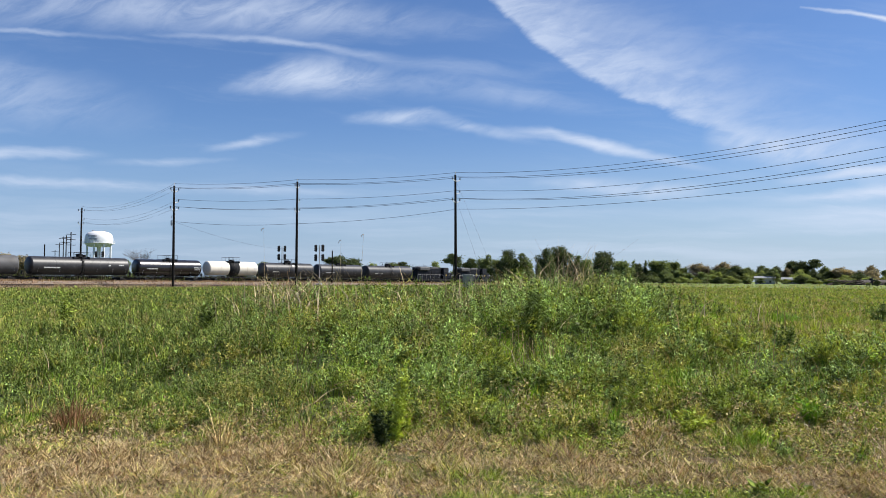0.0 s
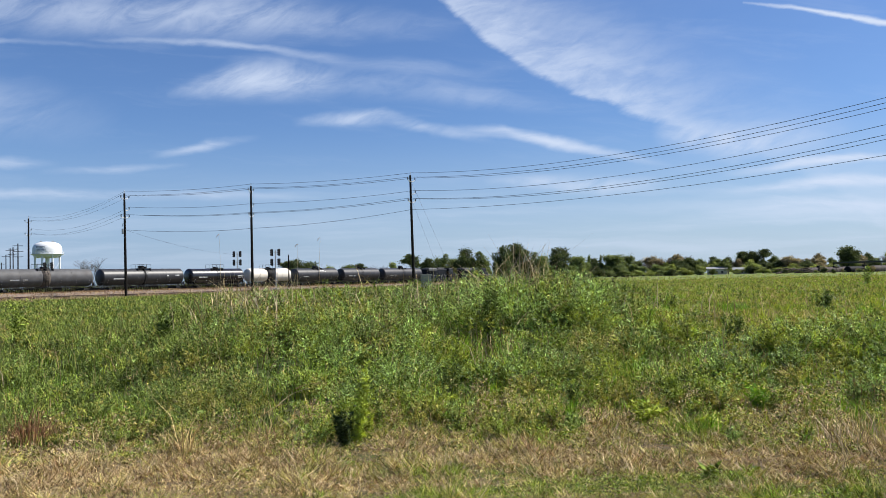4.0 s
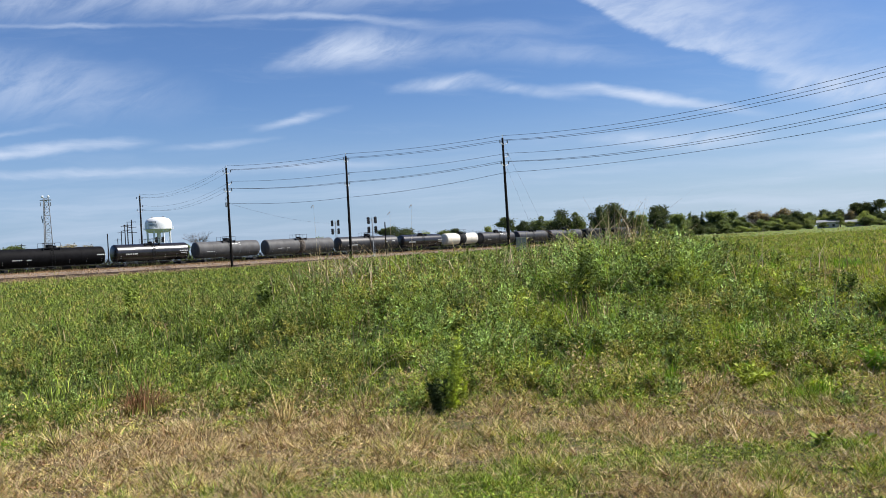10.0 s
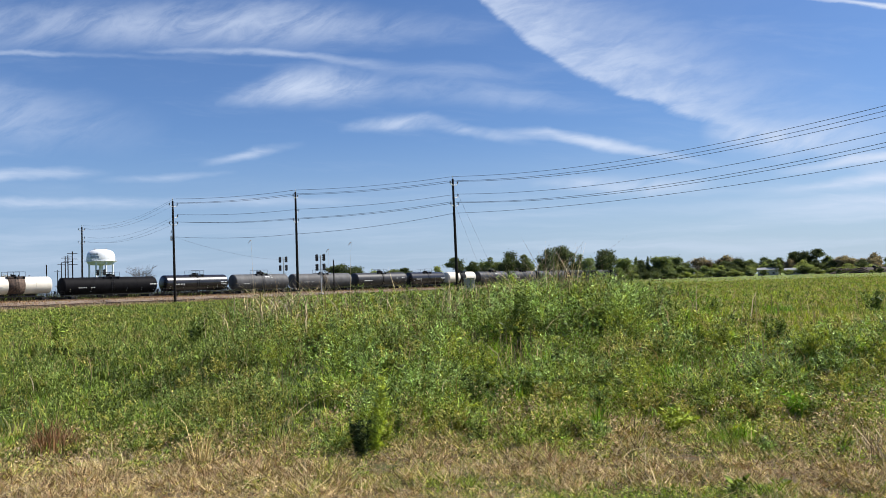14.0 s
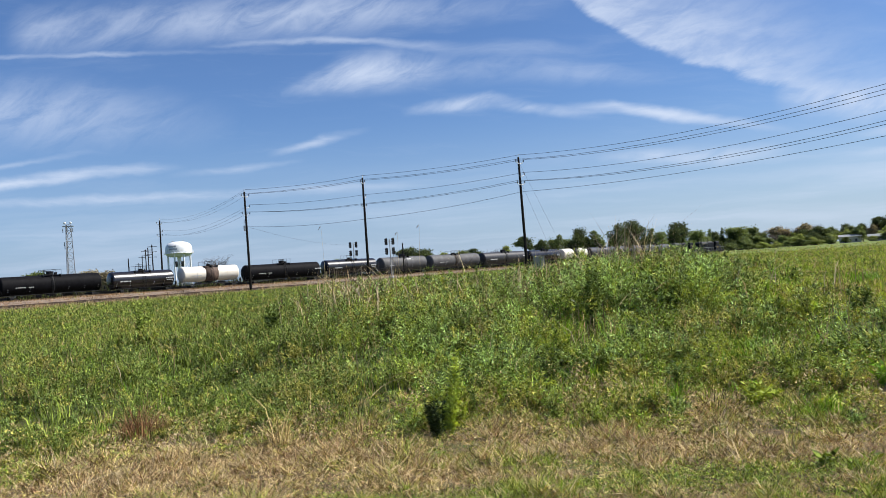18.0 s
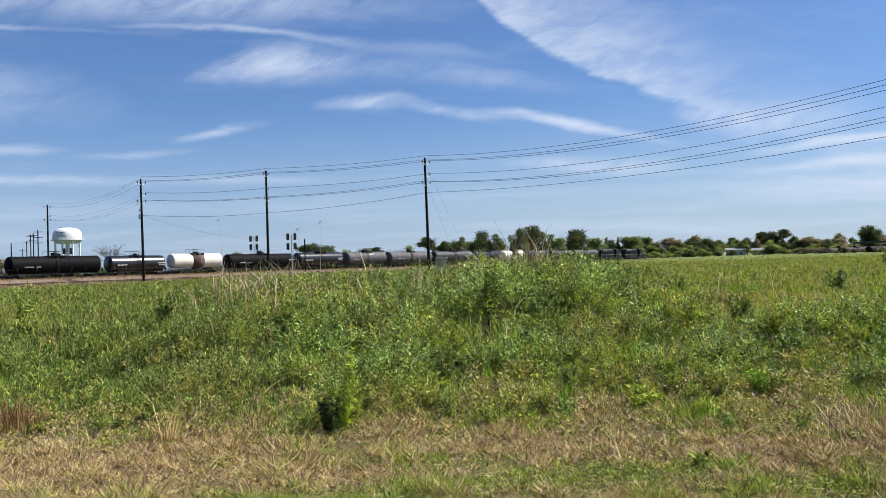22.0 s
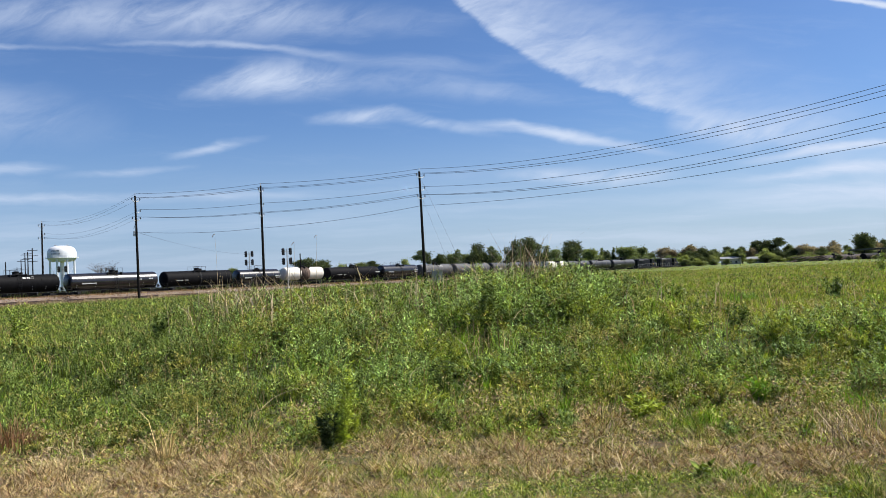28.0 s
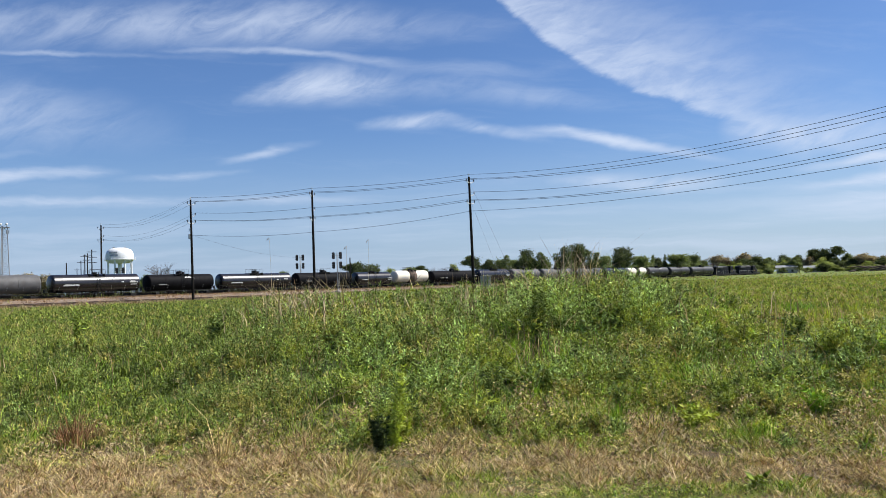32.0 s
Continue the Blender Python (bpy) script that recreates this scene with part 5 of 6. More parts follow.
def scatter(n, d0, d1, az0, az1, r, power=1.0):
    """Places in a fan; power 1 spreads them evenly over log distance, 2 evenly over the ground."""
    q = r.uniform(0, 1, n)
    d = d0 * (d1 / d0) ** q if power == 1.0 else np.sqrt(d0 * d0 + q * (d1 * d1 - d0 * d0))
    a = np.radians(r.uniform(az0, az1, n))
    x, y = d * np.sin(a), d * np.cos(a)
    return x, y, d


VIVID = material("grass_vivid", (0.175, 0.330, 0.040), 0.5, leaf=0.3, island=0.45, vary=0.25, scale=2.0, spec=0.15)
RUSSET = material("dry_russet", (0.255, 0.140, 0.085), 0.75, leaf=0.1, island=0.4, vary=0.3, scale=3.0, spec=0.15)
# near-black blade colour that paints in the shade seen beneath the cars
SHADE_BRUSH = material("shade_brush", (0.035, 0.032, 0.024), 0.9, island=0.4, vary=0.3, scale=2.0, spec=0.05)
FIELD = [GRASS, LIME, WEED, DEEP, STRAW, BROWN, OLIVE, TWIG, SHADE_BRUSH, VIVID, RUSSET]


def mow_edge(x, y):
    """How far (m) a place lies past the ragged edge where mown thatch turns into weeds."""
    az = np.degrees(np.arctan2(x, y))
    return np.hypot(x, y) - (7.8 + 0.7 * smooth(-az, 12, 24) + 0.9 * np.exp(-((az - 20) / 9) ** 2) + 1.0 * (wave(x, y, 2.5, 31) - 0.5) + 0.6 * (wave(x, y, 0.8, 36) - 0.5))


LUSH = ((15.1, 6.2, 0.45), (27.8, 6.2, 0.50), (10.5, 5.9, 0.55), (-0.6, 5.2, 0.45), (21.5, 6.5, 0.30), (-9.0, 5.6, 0.30), (33.0, 6.9, 0.40))
PARCHED = ((-21.8, 7.5, 0.9), (-13.0, 7.4, 0.7), (17.2, 6.9, 0.45), (24.5, 7.2, 0.6), (6.0, 7.3, 0.5), (11.0, 7.1, 0.5), (-3.0, 6.3, 0.5), (30.2, 8.0, 0.7), (13.2, 8.6, 0.4))


def spots(x, y, places):
    """How deep a place lies in one of the round patches."""
    f = np.zeros_like(x)
    for az, d, w in places:
        px, py = place(az, d)
        f = np.maximum(f, np.exp(-(((x - px) / w) ** 2 + ((y - py) / (0.7 * w)) ** 2)))
    return f


def mown_strip():
    """Thatch of short cut blades, clover in patches, straws on top, and the low scrub along its far edge."""
    r = np.random.default_rng(101)
    g = Greens()
    x, y, d = scatter(430000, 4.6, 11.0, -38, 38, r, 1.0)
    edge = mow_edge(x, y)
    gap = 0.5 * wave(x, y, 0.20, 40) + 0.5 * wave(x, y, 0.45, 44)
    keep = (edge < 1.8) & (r.uniform(0, 1, len(x)) < np.where(edge > 0, 0.45, 1.0) * (0.50 + 0.50 * smooth(gap, 0.36, 0.56)))
    x, y, d, edge = x[keep], y[keep], d[keep], edge[keep]
    n = len(x)
    az = np.degrees(np.arctan2(x, y))
    green, dead = spots(x, y, LUSH), spots(x, y, PARCHED)
    q = 0.32 * wave(x, y, 1.6, 32) + 0.26 * wave(x, y, 0.45, 33) + 0.24 * wave(x, y, 0.17, 34) + 0.26 * (wave(x, y, 0.085, 47) - 0.15) + 0.34 * green - 0.26 * dead
    q = q - 0.12 * smooth(-az, 2, 14) * np.exp(-((d - 7.4) / 1.0) ** 2) + 0.06 * np.exp(-((az - 4) / 10) ** 2) + r.normal(size=n) * 0.09
    mat = np.where(q > 0.66, r.choice([0, 0, 9, 6, 1, 3], n), np.where(q > 0.47, r.choice([6, 6, 4, 0, 4, 7, 3], n), r.choice([4, 7, 4, 5, 10, 6], n)))
    a = r.uniform(0, 6.28, n)
    hump = wave(x, y, 0.30, 37) * wave(x, y, 0.9, 38) * 2
    is_dry = (mat >= 4) & (mat != 9)
    L = r.uniform(0.028, 0.085, n) * (0.45 + 1.1 * hump) * (1 + 0.35 * np.clip(edge + 1, 0, 2)) * np.where(is_dry, 1.15, 0.85)
    rise = np.where(is_dry, r.uniform(0.0, 1.3, n), r.uniform(0.3, 2.2, n))
    way = np.stack([np.cos(a), np.sin(a), rise], 1)
    way /= np.linalg.norm(way, axis=1)[:, None]
    lift = r.uniform(0, 1, n) ** 2 * 0.035 * (0.3 + hump)
    g.spikes(np.stack([x, y, ground_z(x, y) - 0.004 + lift], 1), way, L, r.uniform(0.0045, 0.0100, n) * d / 7, mat, r)
    # clover and other small round leaves
    x, y, d = scatter(150000, 4.6, 11.0, -38, 38, r, 1.0)
    f = spots(x, y, LUSH) * 0.9 + 0.55 * wave(x, y, 1.1, 35) + 0.35 * wave(x, y, 0.3, 39) - 0.4 * spots(x, y, PARCHED)
    keep = (mow_edge(x, y) < 1.6) & (f + r.normal(size=len(x)) * 0.12 > 0.66)
    x, y, d, f = x[keep], y[keep], d[keep], f[keep]
    n = len(x)
    a = r.uniform(0, 6.28, n)
    way = np.stack([np.cos(a), np.sin(a), r.uniform(0.0, 0.8, n)], 1)
    L = r.uniform(0.008, 0.019, n)
    g.spikes(np.stack([x, y, ground_z(x, y) + r.uniform(0.0, 0.055, n) * np.clip(f, 0.4, 1.4)], 1), way, L, L * r.uniform(0.5, 0.9, n), r.choice([9, 0, 0, 3, 3, 6], n), r)
    # straws lying on top
    x, y, d = scatter(11000, 4.6, 10.5, -38, 38, r, 1.0)
    keep = (mow_edge(x, y) < 0.8) & (r.uniform(0, 1, len(x)) < 0.35 + 0.65 * spots(x, y, PARCHED))
    x, y, d = x[keep], y[keep], d[keep]
    n = len(x)
    a = r.uniform(0, 6.28, n)
    way = np.stack([np.cos(a), np.sin(a), r.uniform(-0.05, 0.35, n)], 1)
    g.leaves(np.stack([x, y, ground_z(x, y) + r.uniform(0.01, 0.06, n)], 1), way, r.uniform(0.06, 0.24, n), np.full(n, 0.0036), r.choice([4, 4, 7, 5], n), r)
    # low scrub of small dead and olive leaves where the mower stops
    x, y, d = scatter(210000, 6.8, 12.0, -38, 38, r, 1.0)
    az = np.degrees(np.arctan2(x, y))
    edge = mow_edge(x, y)
    body = wave(x, y, 0.55, 81) * 0.6 + wave(x, y, 0.22, 82) * 0.4
    keep = (edge > -0.7) & (edge < 2.4 - 1.2 * smooth(-az, 0, 10)) & (body + r.normal(size=len(x)) * 0.1 > 0.42)
    x, y, d, az, edge, body = x[keep], y[keep], d[keep], az[keep], edge[keep], body[keep]
    n = len(x)
    tone = wave(x, y, 1.3, 83) + 0.25 * wave(x, y, 0.4, 84) + r.normal(size=n) * 0.10 - 0.25 * spots(x, y, PARCHED)
    mat = np.where(tone > 0.78, r.choice([0, 6, 9, 1], n), np.where(tone > 0.50, r.choice([6, 6, 0, 3, 4], n), r.choice([5, 7, 5, 6, 4, 3], n)))
    a = r.uniform(0, 6.28, n)
    way = np.stack([np.cos(a), np.sin(a), r.uniform(-0.2, 1.2, n)], 1)
    way /= np.linalg.norm(way, axis=1)[:, None]
    L = r.uniform(0.014, 0.040, n) * d / 8
    top = (0.05 + 0.22 * smooth(edge, -0.6, 1.2)) * np.clip((body - 0.35) * 3, 0.15, 1.1)
    g.spikes(np.stack([x, y, ground_z(x, y) + top * r.uniform(0, 1, n) ** 0.7], 1), way, L, L * r.uniform(0.25, 0.6, n), mat, r)
    # the mown ground round about
    x, y, d = scatter(60000, 1.0, 9.0, 38, 322, r, 2.0)
    x2, y2, d2 = scatter(14000, 0.8, 4.7, -38, 38, r, 2.0)
    x, y = np.concatenate([x, x2]), np.concatenate([y, y2])
    n = len(x)
    q = 0.5 * wave(x, y, 1.5, 32) + 0.5 * wave(x, y, 0.45, 33) + r.normal(size=n) * 0.15
    a = r.uniform(0, 6.28, n)
    way = np.stack([np.cos(a), np.sin(a), r.uniform(0.2, 1.6, n)], 1)
    way /= np.linalg.norm(way, axis=1)[:, None]
    g.spikes(np.stack([x, y, ground_z(x, y) - 0.004], 1), way, r.uniform(0.03, 0.09, n), r.uniform(0.006, 0.014, n), np.select([q > 0.72, q > 0.50], [1, 0], 4), r)
    g.make("mown_grass", FIELD, "short mown grass, straw thatch and green tufts", "grass")


def dry_ground(az, d):
    """Thin, drier growth in the open part of the field."""
    return np.exp(-((az - 23) / 6.0) ** 2 - ((d - 16.5) / 3.5) ** 2) + 0.6 * np.exp(-((az - 31) / 5.0) ** 2 - ((d - 19) / 4.0) ** 2)


def weed_field(name, label, n_plants, d0, d1, leaf, per, seed, az0=-39, az1=39):
    """Feathery weeds: each plant a bunch of leaflets on rising stems."""
    r = np.random.default_rng(seed)
    g = Greens()
    x, y, d = scatter(n_plants, d0, d1, az0, az1, r, 1.0)
    edge = mow_edge(x, y)
    rail_side = (x - P0[0]) * math.cos(TH) - (y - P0[1]) * math.sin(TH)
    dry_to = 15 + 5 * wave(x, y, 9, 91) + 40 * smooth(-np.degrees(np.arctan2(x, y)), 28.5, 31)
    keep = (edge > 0.1 + r.exponential(0.2, len(x))) & ((rail_side > dry_to) | (np.abs(az0) > 39.5) | (x > 60))
    x, y, d, edge = x[keep], y[keep], d[keep], edge[keep]
    az = np.degrees(np.arctan2(x, y))
    n = len(x)
    tall = 0.16 + 0.54 * smooth(edge, 0.0, 5.0)
    lump = smooth(0.55 * wave(x, y, 1.7, 44) + 0.45 * wave(x, y, 0.8, 45), 0.32, 0.68)
    tall = tall * (0.15 + 0.15 * wave(x, y, 4.0, 41) + 0.30 * lump) * (1 + 0.25 * np.exp(-((az - 9) / 8) ** 2) * smooth(d, 11, 16))
    tall = tall * (1 - 0.62 * smooth(az, 12, 21) * smooth(d, 14, 24)) * (1 - 0.22 * smooth(-az, 8, 24)) * (1 - 0.45 * smooth(d, 22, 55))
    h = tall * r.uniform(0.75, 1.12, n)
    patch = 0.6 * wave(x, y, 3.2, 42) + 0.4 * wave(x, y, 0.9, 43) + r.normal(size=n) * 0.19
    yellow = smooth(az, 8, 22) * smooth(d, 12, 22) * 0.34
    tone = patch + 0.16 * (lump - 0.5)
    kind = np.select([patch + yellow > 0.78, tone + yellow * 0.7 > 0.60, tone > 0.30], [1, 0, 2], 3)
    kind = np.where(r.uniform(0, 1, n) < 0.15 + 0.55 * smooth(-az, 5, 14), r.choice([3, 3, 6], n), kind)
    kind = np.where(r.uniform(0, 1, n) < 0.7 * smooth(edge, 2.8, 0.2) + 0.10, r.choice([6, 6, 1, 0], n), kind)
    kind = np.where((kind == 1) & (az < -6) & (r.uniform(0, 1, n) < 0.85), 3, kind)
    kind = np.where((kind == 2) & (az < -10) & (d > 12) & (r.uniform(0, 1, n) < 0.75), r.choice([0, 3], n), kind)
    kind = np.where((az < -12) & (d > 13) & (r.uniform(0, 1, n) < 0.75), r.choice([3, 3, 3, 0], n), kind)
    kind = np.where((az > -9) & (az < 6) & (d < 15) & (kind == 3) & (r.uniform(0, 1, n) < 0.5), r.choice([0, 2, 0], n), kind)
    kind = np.where((az > 6) & (d < 14) & (kind == 3) & (r.uniform(0, 1, n) < 0.5), r.choice([0, 2, 6], n), kind)
    dry = dry_ground(az, d)
    h = h * (1 - 0.45 * dry)
    kind = np.where(r.uniform(0, 1, n) < 0.85 * dry * (0.5 + wave(x, y, 1.6, 46)), r.choice([6, 1, 4, 1], n), kind)
    kind = np.where(r.uniform(0, 1, n) < 0.8 * smooth(az, 10, 20) * smooth(d, 13, 18), r.choice([1, 0, 6, 0, 6, 4], n), kind)
    kind = np.where(r.uniform(0, 1, n) < 0.05 + 0.16 * smooth(edge, 2.0, 0.2) + 0.3 * yellow, 4, kind)
    spread = h * r.uniform(0.18, 0.45, n)
    px = np.repeat(np.arange(n), per)
    N_ = len(px)
    f = r.beta(1.7, 1.0, N_)
    rad = np.repeat(spread, per) * (0.35 + 0.65 * np.sin(np.clip(f, 0, 1) * 2.4)) * np.sqrt(r.uniform(0, 1, N_))
    a = r.uniform(0, 6.28, N_)
    out = np.stack([np.cos(a), np.sin(a), np.zeros(N_)], 1)
    gz = ground_z(x, y)
    p = np.stack([x[px], y[px], gz[px] + f * h[px]], 1) + out * rad[:, None]
    way = out * r.uniform(0.3, 1.0, N_)[:, None] + np.stack([np.zeros(N_), np.zeros(N_), r.uniform(0.0, 1.1, N_)], 1) + r.normal(size=(N_, 3)) * 0.3
    way /= np.linalg.norm(way, axis=1)[:, None]
    L = leaf * np.minimum(d[px], 75) * r.uniform(0.5, 1.6, N_)
    m = kind[px]
    m = np.where((r.uniform(0, 1, N_) < 0.12) & (m != 4), r.choice([0, 1, 2, 2], N_), m)
    g.spikes(p, way, L, L * r.uniform(0.22, 0.42, N_) * np.where(m == 4, 0.4, 1.0), m, r)
    s = r.uniform(0, 1, n) < 0.6 - 0.4 * smooth(d, 12, 18)
    aa = r.uniform(0, 6.28, n)
    wy = np.stack([np.cos(aa), np.sin(aa), np.zeros(n)], 1)
    g.blades(np.stack([x, y, gz - 0.03], 1)[s], wy[s], (h * 1.05)[s], (0.0008 * np.minimum(d, 45))[s], (h * 0.2)[s], np.where(kind == 4, 4, np.where(r.uniform(0, 1, n) < 0.25, 4, 2))[s], r)
    g.make(name, FIELD, label, "weeds")


def tall_blades():
    """Grass blades and seed stalks that rise out of the weeds."""
    r = np.random.default_rng(55)
    g = Greens()
    x, y, d = scatter(62000, 8.2, 24, -39, 39, r, 1.0)
    edge = mow_edge(x, y)
    keep = (edge > 0) & (dry_ground(np.degrees(np.arctan2(x, y)), d) < 0.2) & ((np.degrees(np.arctan2(x, y)) < 14) | (d < 13)) & (wave(x, y, 2.2, 61) + r.normal(size=len(x)) * 0.12 > 0.50)
    x, y, d = x[keep], y[keep], d[keep]
    n = len(x)
    a = r.uniform(0, 6.28, n)
    way = np.stack([np.cos(a), np.sin(a), np.zeros(n)], 1)
    h = r.uniform(0.15, 0.5, n) * (0.45 + 0.75 * smooth(d, 9, 14)) * (1 - 0.4 * smooth(d, 20, 36))
    u = r.uniform(0, 1, n)
    mat = np.where(u < 0.34, np.where(np.degrees(np.arctan2(x, y)) < -10, 3, r.choice([1, 9, 9], n)), np.where(u < 0.70, 0, np.where(u < 0.92, np.where((np.degrees(np.arctan2(x, y)) < -14) & (r.uniform(0, 1, n) < 0.85), 3, 4), 5)))
    g.blades(np.stack([x, y, ground_z(x, y) - 0.02], 1), way, h, 0.00068 * np.minimum(d, 18) * r.uniform(0.6, 1.5, n), h * r.uniform(0.15, 0.75, n), mat, r)
    g.make("tall_grass", FIELD, "tall grass blades among the weeds", "grass")


def field_grass():
    """Short even grass on the open part of the field."""
    r = np.random.default_rng(66)
    g = Greens()
    x, y, d = scatter(330000, 15.5, 150, -40, 40, r, 1.0)
    az = np.degrees(np.arctan2(x, y))
    rail_side = (x - P0[0]) * math.cos(TH) - (y - P0[1]) * math.sin(TH)
    keep = (r.uniform(0, 1, len(x)) < np.maximum(smooth(az + 0.25 * (d - 20), 9, 17), 0.9 * smooth(-az, 5, 11) * smooth(d, 18, 26))) & (rail_side > 16 + 5 * wave(x, y, 9, 91))
    x, y, d, az = x[keep], y[keep], d[keep], az[keep]
    n = len(x)
    a = r.uniform(0, 6.28, n)
    way = np.stack([np.cos(a) * 0.5, np.sin(a) * 0.5, np.ones(n)], 1)
    tone = 0.55 * wave(x, y, 6.0, 92) + 0.45 * wave(x, y, 1.7, 93) + r.normal(size=n) * 0.16 - 0.30 * dry_ground(az, d)
    mat = np.where(tone > 0.68, r.choice([0, 0, 3, 9], n), np.where(tone > 0.36, r.choice([0, 6, 1, 1], n), r.choice([6, 4, 1, 4], n)))
    mat = np.where((az < -4) & (r.uniform(0, 1, n) < 0.7), r.choice([3, 0, 3, 6], n), mat)
    L = r.uniform(0.07, 0.19, n) * (0.7 + 0.6 * wave(x, y, 3.0, 94)) * np.where(az < 0, 1.35, 1.0)
    g.spikes(np.stack([x, y, ground_z(x, y) - 0.01], 1), way, L, 0.0011 * np.minimum(d, 90) * r.uniform(0.6, 1.4, n), mat, r)
    g.make("field_grass", FIELD, "short yellow-green grass covering the open field", "grass")


def dry_stalks():
    """Bleached stalks standing above the crest of the weeds."""
    r = np.random.default_rng(77)
    g = Greens()
    for az, sd, n, d, dh in ((8.4, 1.3, 110, 15.2, 1.48), (8.4, 1.2, 6, 15.0, 1.8), (6.5, 4.5, 150, 15.0, 1.12), (-10.8, 1.7, 150, 16.2, 1.05), (0.0, 6.0, 150, 16.5, 1.05), (-3.5, 4.0, 60, 14.5, 1.0), (20, 6.0, 30, 17.0, 0.7), (-15, 6, 18, 13, 0.6), (2, 14, 220, 11.5, 0.5)):
        a = r.normal(az, sd, n)
        dd = d * r.uniform(0.95, 1.18, n)
        x, y = dd * np.sin(np.radians(a)), dd * np.cos(np.radians(a))
        t = r.uniform(0, 6.28, n)
        way = np.stack([np.cos(t), np.sin(t), np.zeros(n)], 1)
        h = dh * r.uniform(0.55, 1.15, n)
        g.blades(np.stack([x, y, ground_z(x, y)], 1), way, h, 0.00105 * dd * r.uniform(0.5, 1.5, n), h * r.uniform(0.05, 0.95, n) ** 1.2, np.where(r.uniform(0, 1, n) < 0.7, 7, 5), r)
    for az, sd, n in ((-11.0, 1.2, 34), (-8.8, 0.7, 12), (8.6, 1.4, 20), (2.5, 4.0, 16)):
        a = r.normal(az, sd, n)
        dd = r.uniform(14.5, 17.0, n)
        x, y = dd * np.sin(np.radians(a)), dd * np.cos(np.radians(a))
        t = r.uniform(0, 6.28, n)
        h = r.uniform(0.80, 1.22, n)
        g.blades(np.stack([x, y, ground_z(x, y)], 1), np.stack([np.cos(t), np.sin(t), np.zeros(n)], 1), h, r.uniform(0.022, 0.036, n), h * r.uniform(0.3, 1.1, n), np.where(r.uniform(0, 1, n) < 0.7, 7, 4), r)
    g.make("dry_stalks", FIELD, "bleached dry stalks standing above the weeds", "dry grass")


def verge_grass():
    """The brown verge before the railway."""
    r = np.random.default_rng(88)
    g = Greens()
    n = 110000
    u = r.uniform(-75, 150, n)
    back = r.uniform(0, 1, n) < 0.35
    s = np.where(back, r.uniform(3.2, 8.9, n), np.where(r.uniform(0, 1, n) < 0.6, r.uniform(8.6, 20, n), r.uniform(20, 40, n)))
    bed_ = (s > 8.6) & (s < 13.4)
    x = P0[0] + math.sin(TH) * u + math.cos(TH) * s
    y = P0[1] + math.cos(TH) * u - math.sin(TH) * s
    a = r.uniform(0, 6.28, n)
    way = np.stack([np.cos(a), np.sin(a), np.zeros(n)], 1)
    h = np.where(back, r.uniform(0.30, 0.65, n), r.uniform(0.12, 0.42, n) * (0.5 + 1.0 * wave(x, y, 5, 74))) * (0.7 + 0.6 * wave(x, y, 9, 71)) * np.where(bed_, 0.45, 1.0)
    q = wave(x, y, 7, 72) + r.normal(size=n) * 0.2 - 0.012 * np.where(back, -6, s - 16)
    mat = np.where(q > 0.62, 5, np.where(q > 0.14, r.choice([7, 5, 5, 10], n), 0))
    mat = np.where(back & (r.uniform(0, 1, n) < 0.75), r.choice([5, 5, 10], n), mat)
    lift = np.where(bed_, 0.26, np.where(back, 0.36 + 0.60 * smooth(s, 3.1, 4.9) * (1 - smooth(s, 7.2, 9.0)), -0.05))
    h = np.where(back, h * 0.6, h)
    up = way * 0.5 + np.array([0, 0, 1.0])
    g.spikes(np.stack([x, y, ground_z(x, y) + lift], 1), up, h, r.uniform(0.035, 0.09, n), mat, r)
    # reddish tufts along the siding
    for k in range(260):
        u0, s0 = r.uniform(-75, 110), r.uniform(13.2, 17.5)
        c = 26
        u, s = u0 + r.normal(size=c) * 0.25, s0 + r.normal(size=c) * 0.2
        x = P0[0] + math.sin(TH) * u + math.cos(TH) * s
        y = P0[1] + math.cos(TH) * u - math.sin(TH) * s
        t = r.uniform(0, 6.28, c)
        h = r.uniform(0.4, 0.95) * r.uniform(0.6, 1.1, c)
        g.blades(np.stack([x, y, ground_z(x, y) - 0.05], 1), np.stack([np.cos(t), np.sin(t), np.zeros(c)], 1), h, r.uniform(0.03, 0.06, c), h * r.uniform(0.1, 0.5, c), np.full(c, r.choice([5, 5, 7])), r)
    # rank growth behind the main track, mostly coloured near black as shade under the cars
    n = 30000
    u, s = r.uniform(-80, 120, n), r.uniform(-12, -3.4, n)
    w = np.maximum(u - 140, 0)
    x = P0[0] + math.sin(TH) * u + math.cos(TH) * (s + 0.0008 * w * w)
    y = P0[1] + math.cos(TH) * u - math.sin(TH) * (s + 0.0008 * w * w)
    a = r.uniform(0, 6.28, n)
    way = np.stack([np.cos(a), np.sin(a), np.zeros(n)], 1)
    h = r.uniform(1.6, 2.9, n) * (0.85 + 0.3 * wave(x, y, 8, 75))
    g.spikes(np.stack([x, y, ground_z(x, y) - 0.05], 1), way * 0.4 + np.array([0, 0, 1.0]), h, r.uniform(0.10, 0.20, n), r.choice([8, 8, 8, 8, 3], n), r)
    g.make("verge_grass", FIELD, "tall brown dry grass along the railway verge", "dry grass")


mown_strip()
weed_field("near_weeds", "dense feathery green weeds on a low swell", 6000, 7.9, 19, 0.0034, 44, 201)
weed_field("mid_weeds", "green weeds covering the field", 8800, 18, 52, 0.0015, 80, 202)
weed_field("far_weeds", "low green weeds further across the field", 18000, 50, 340, 0.0019, 26, 203)


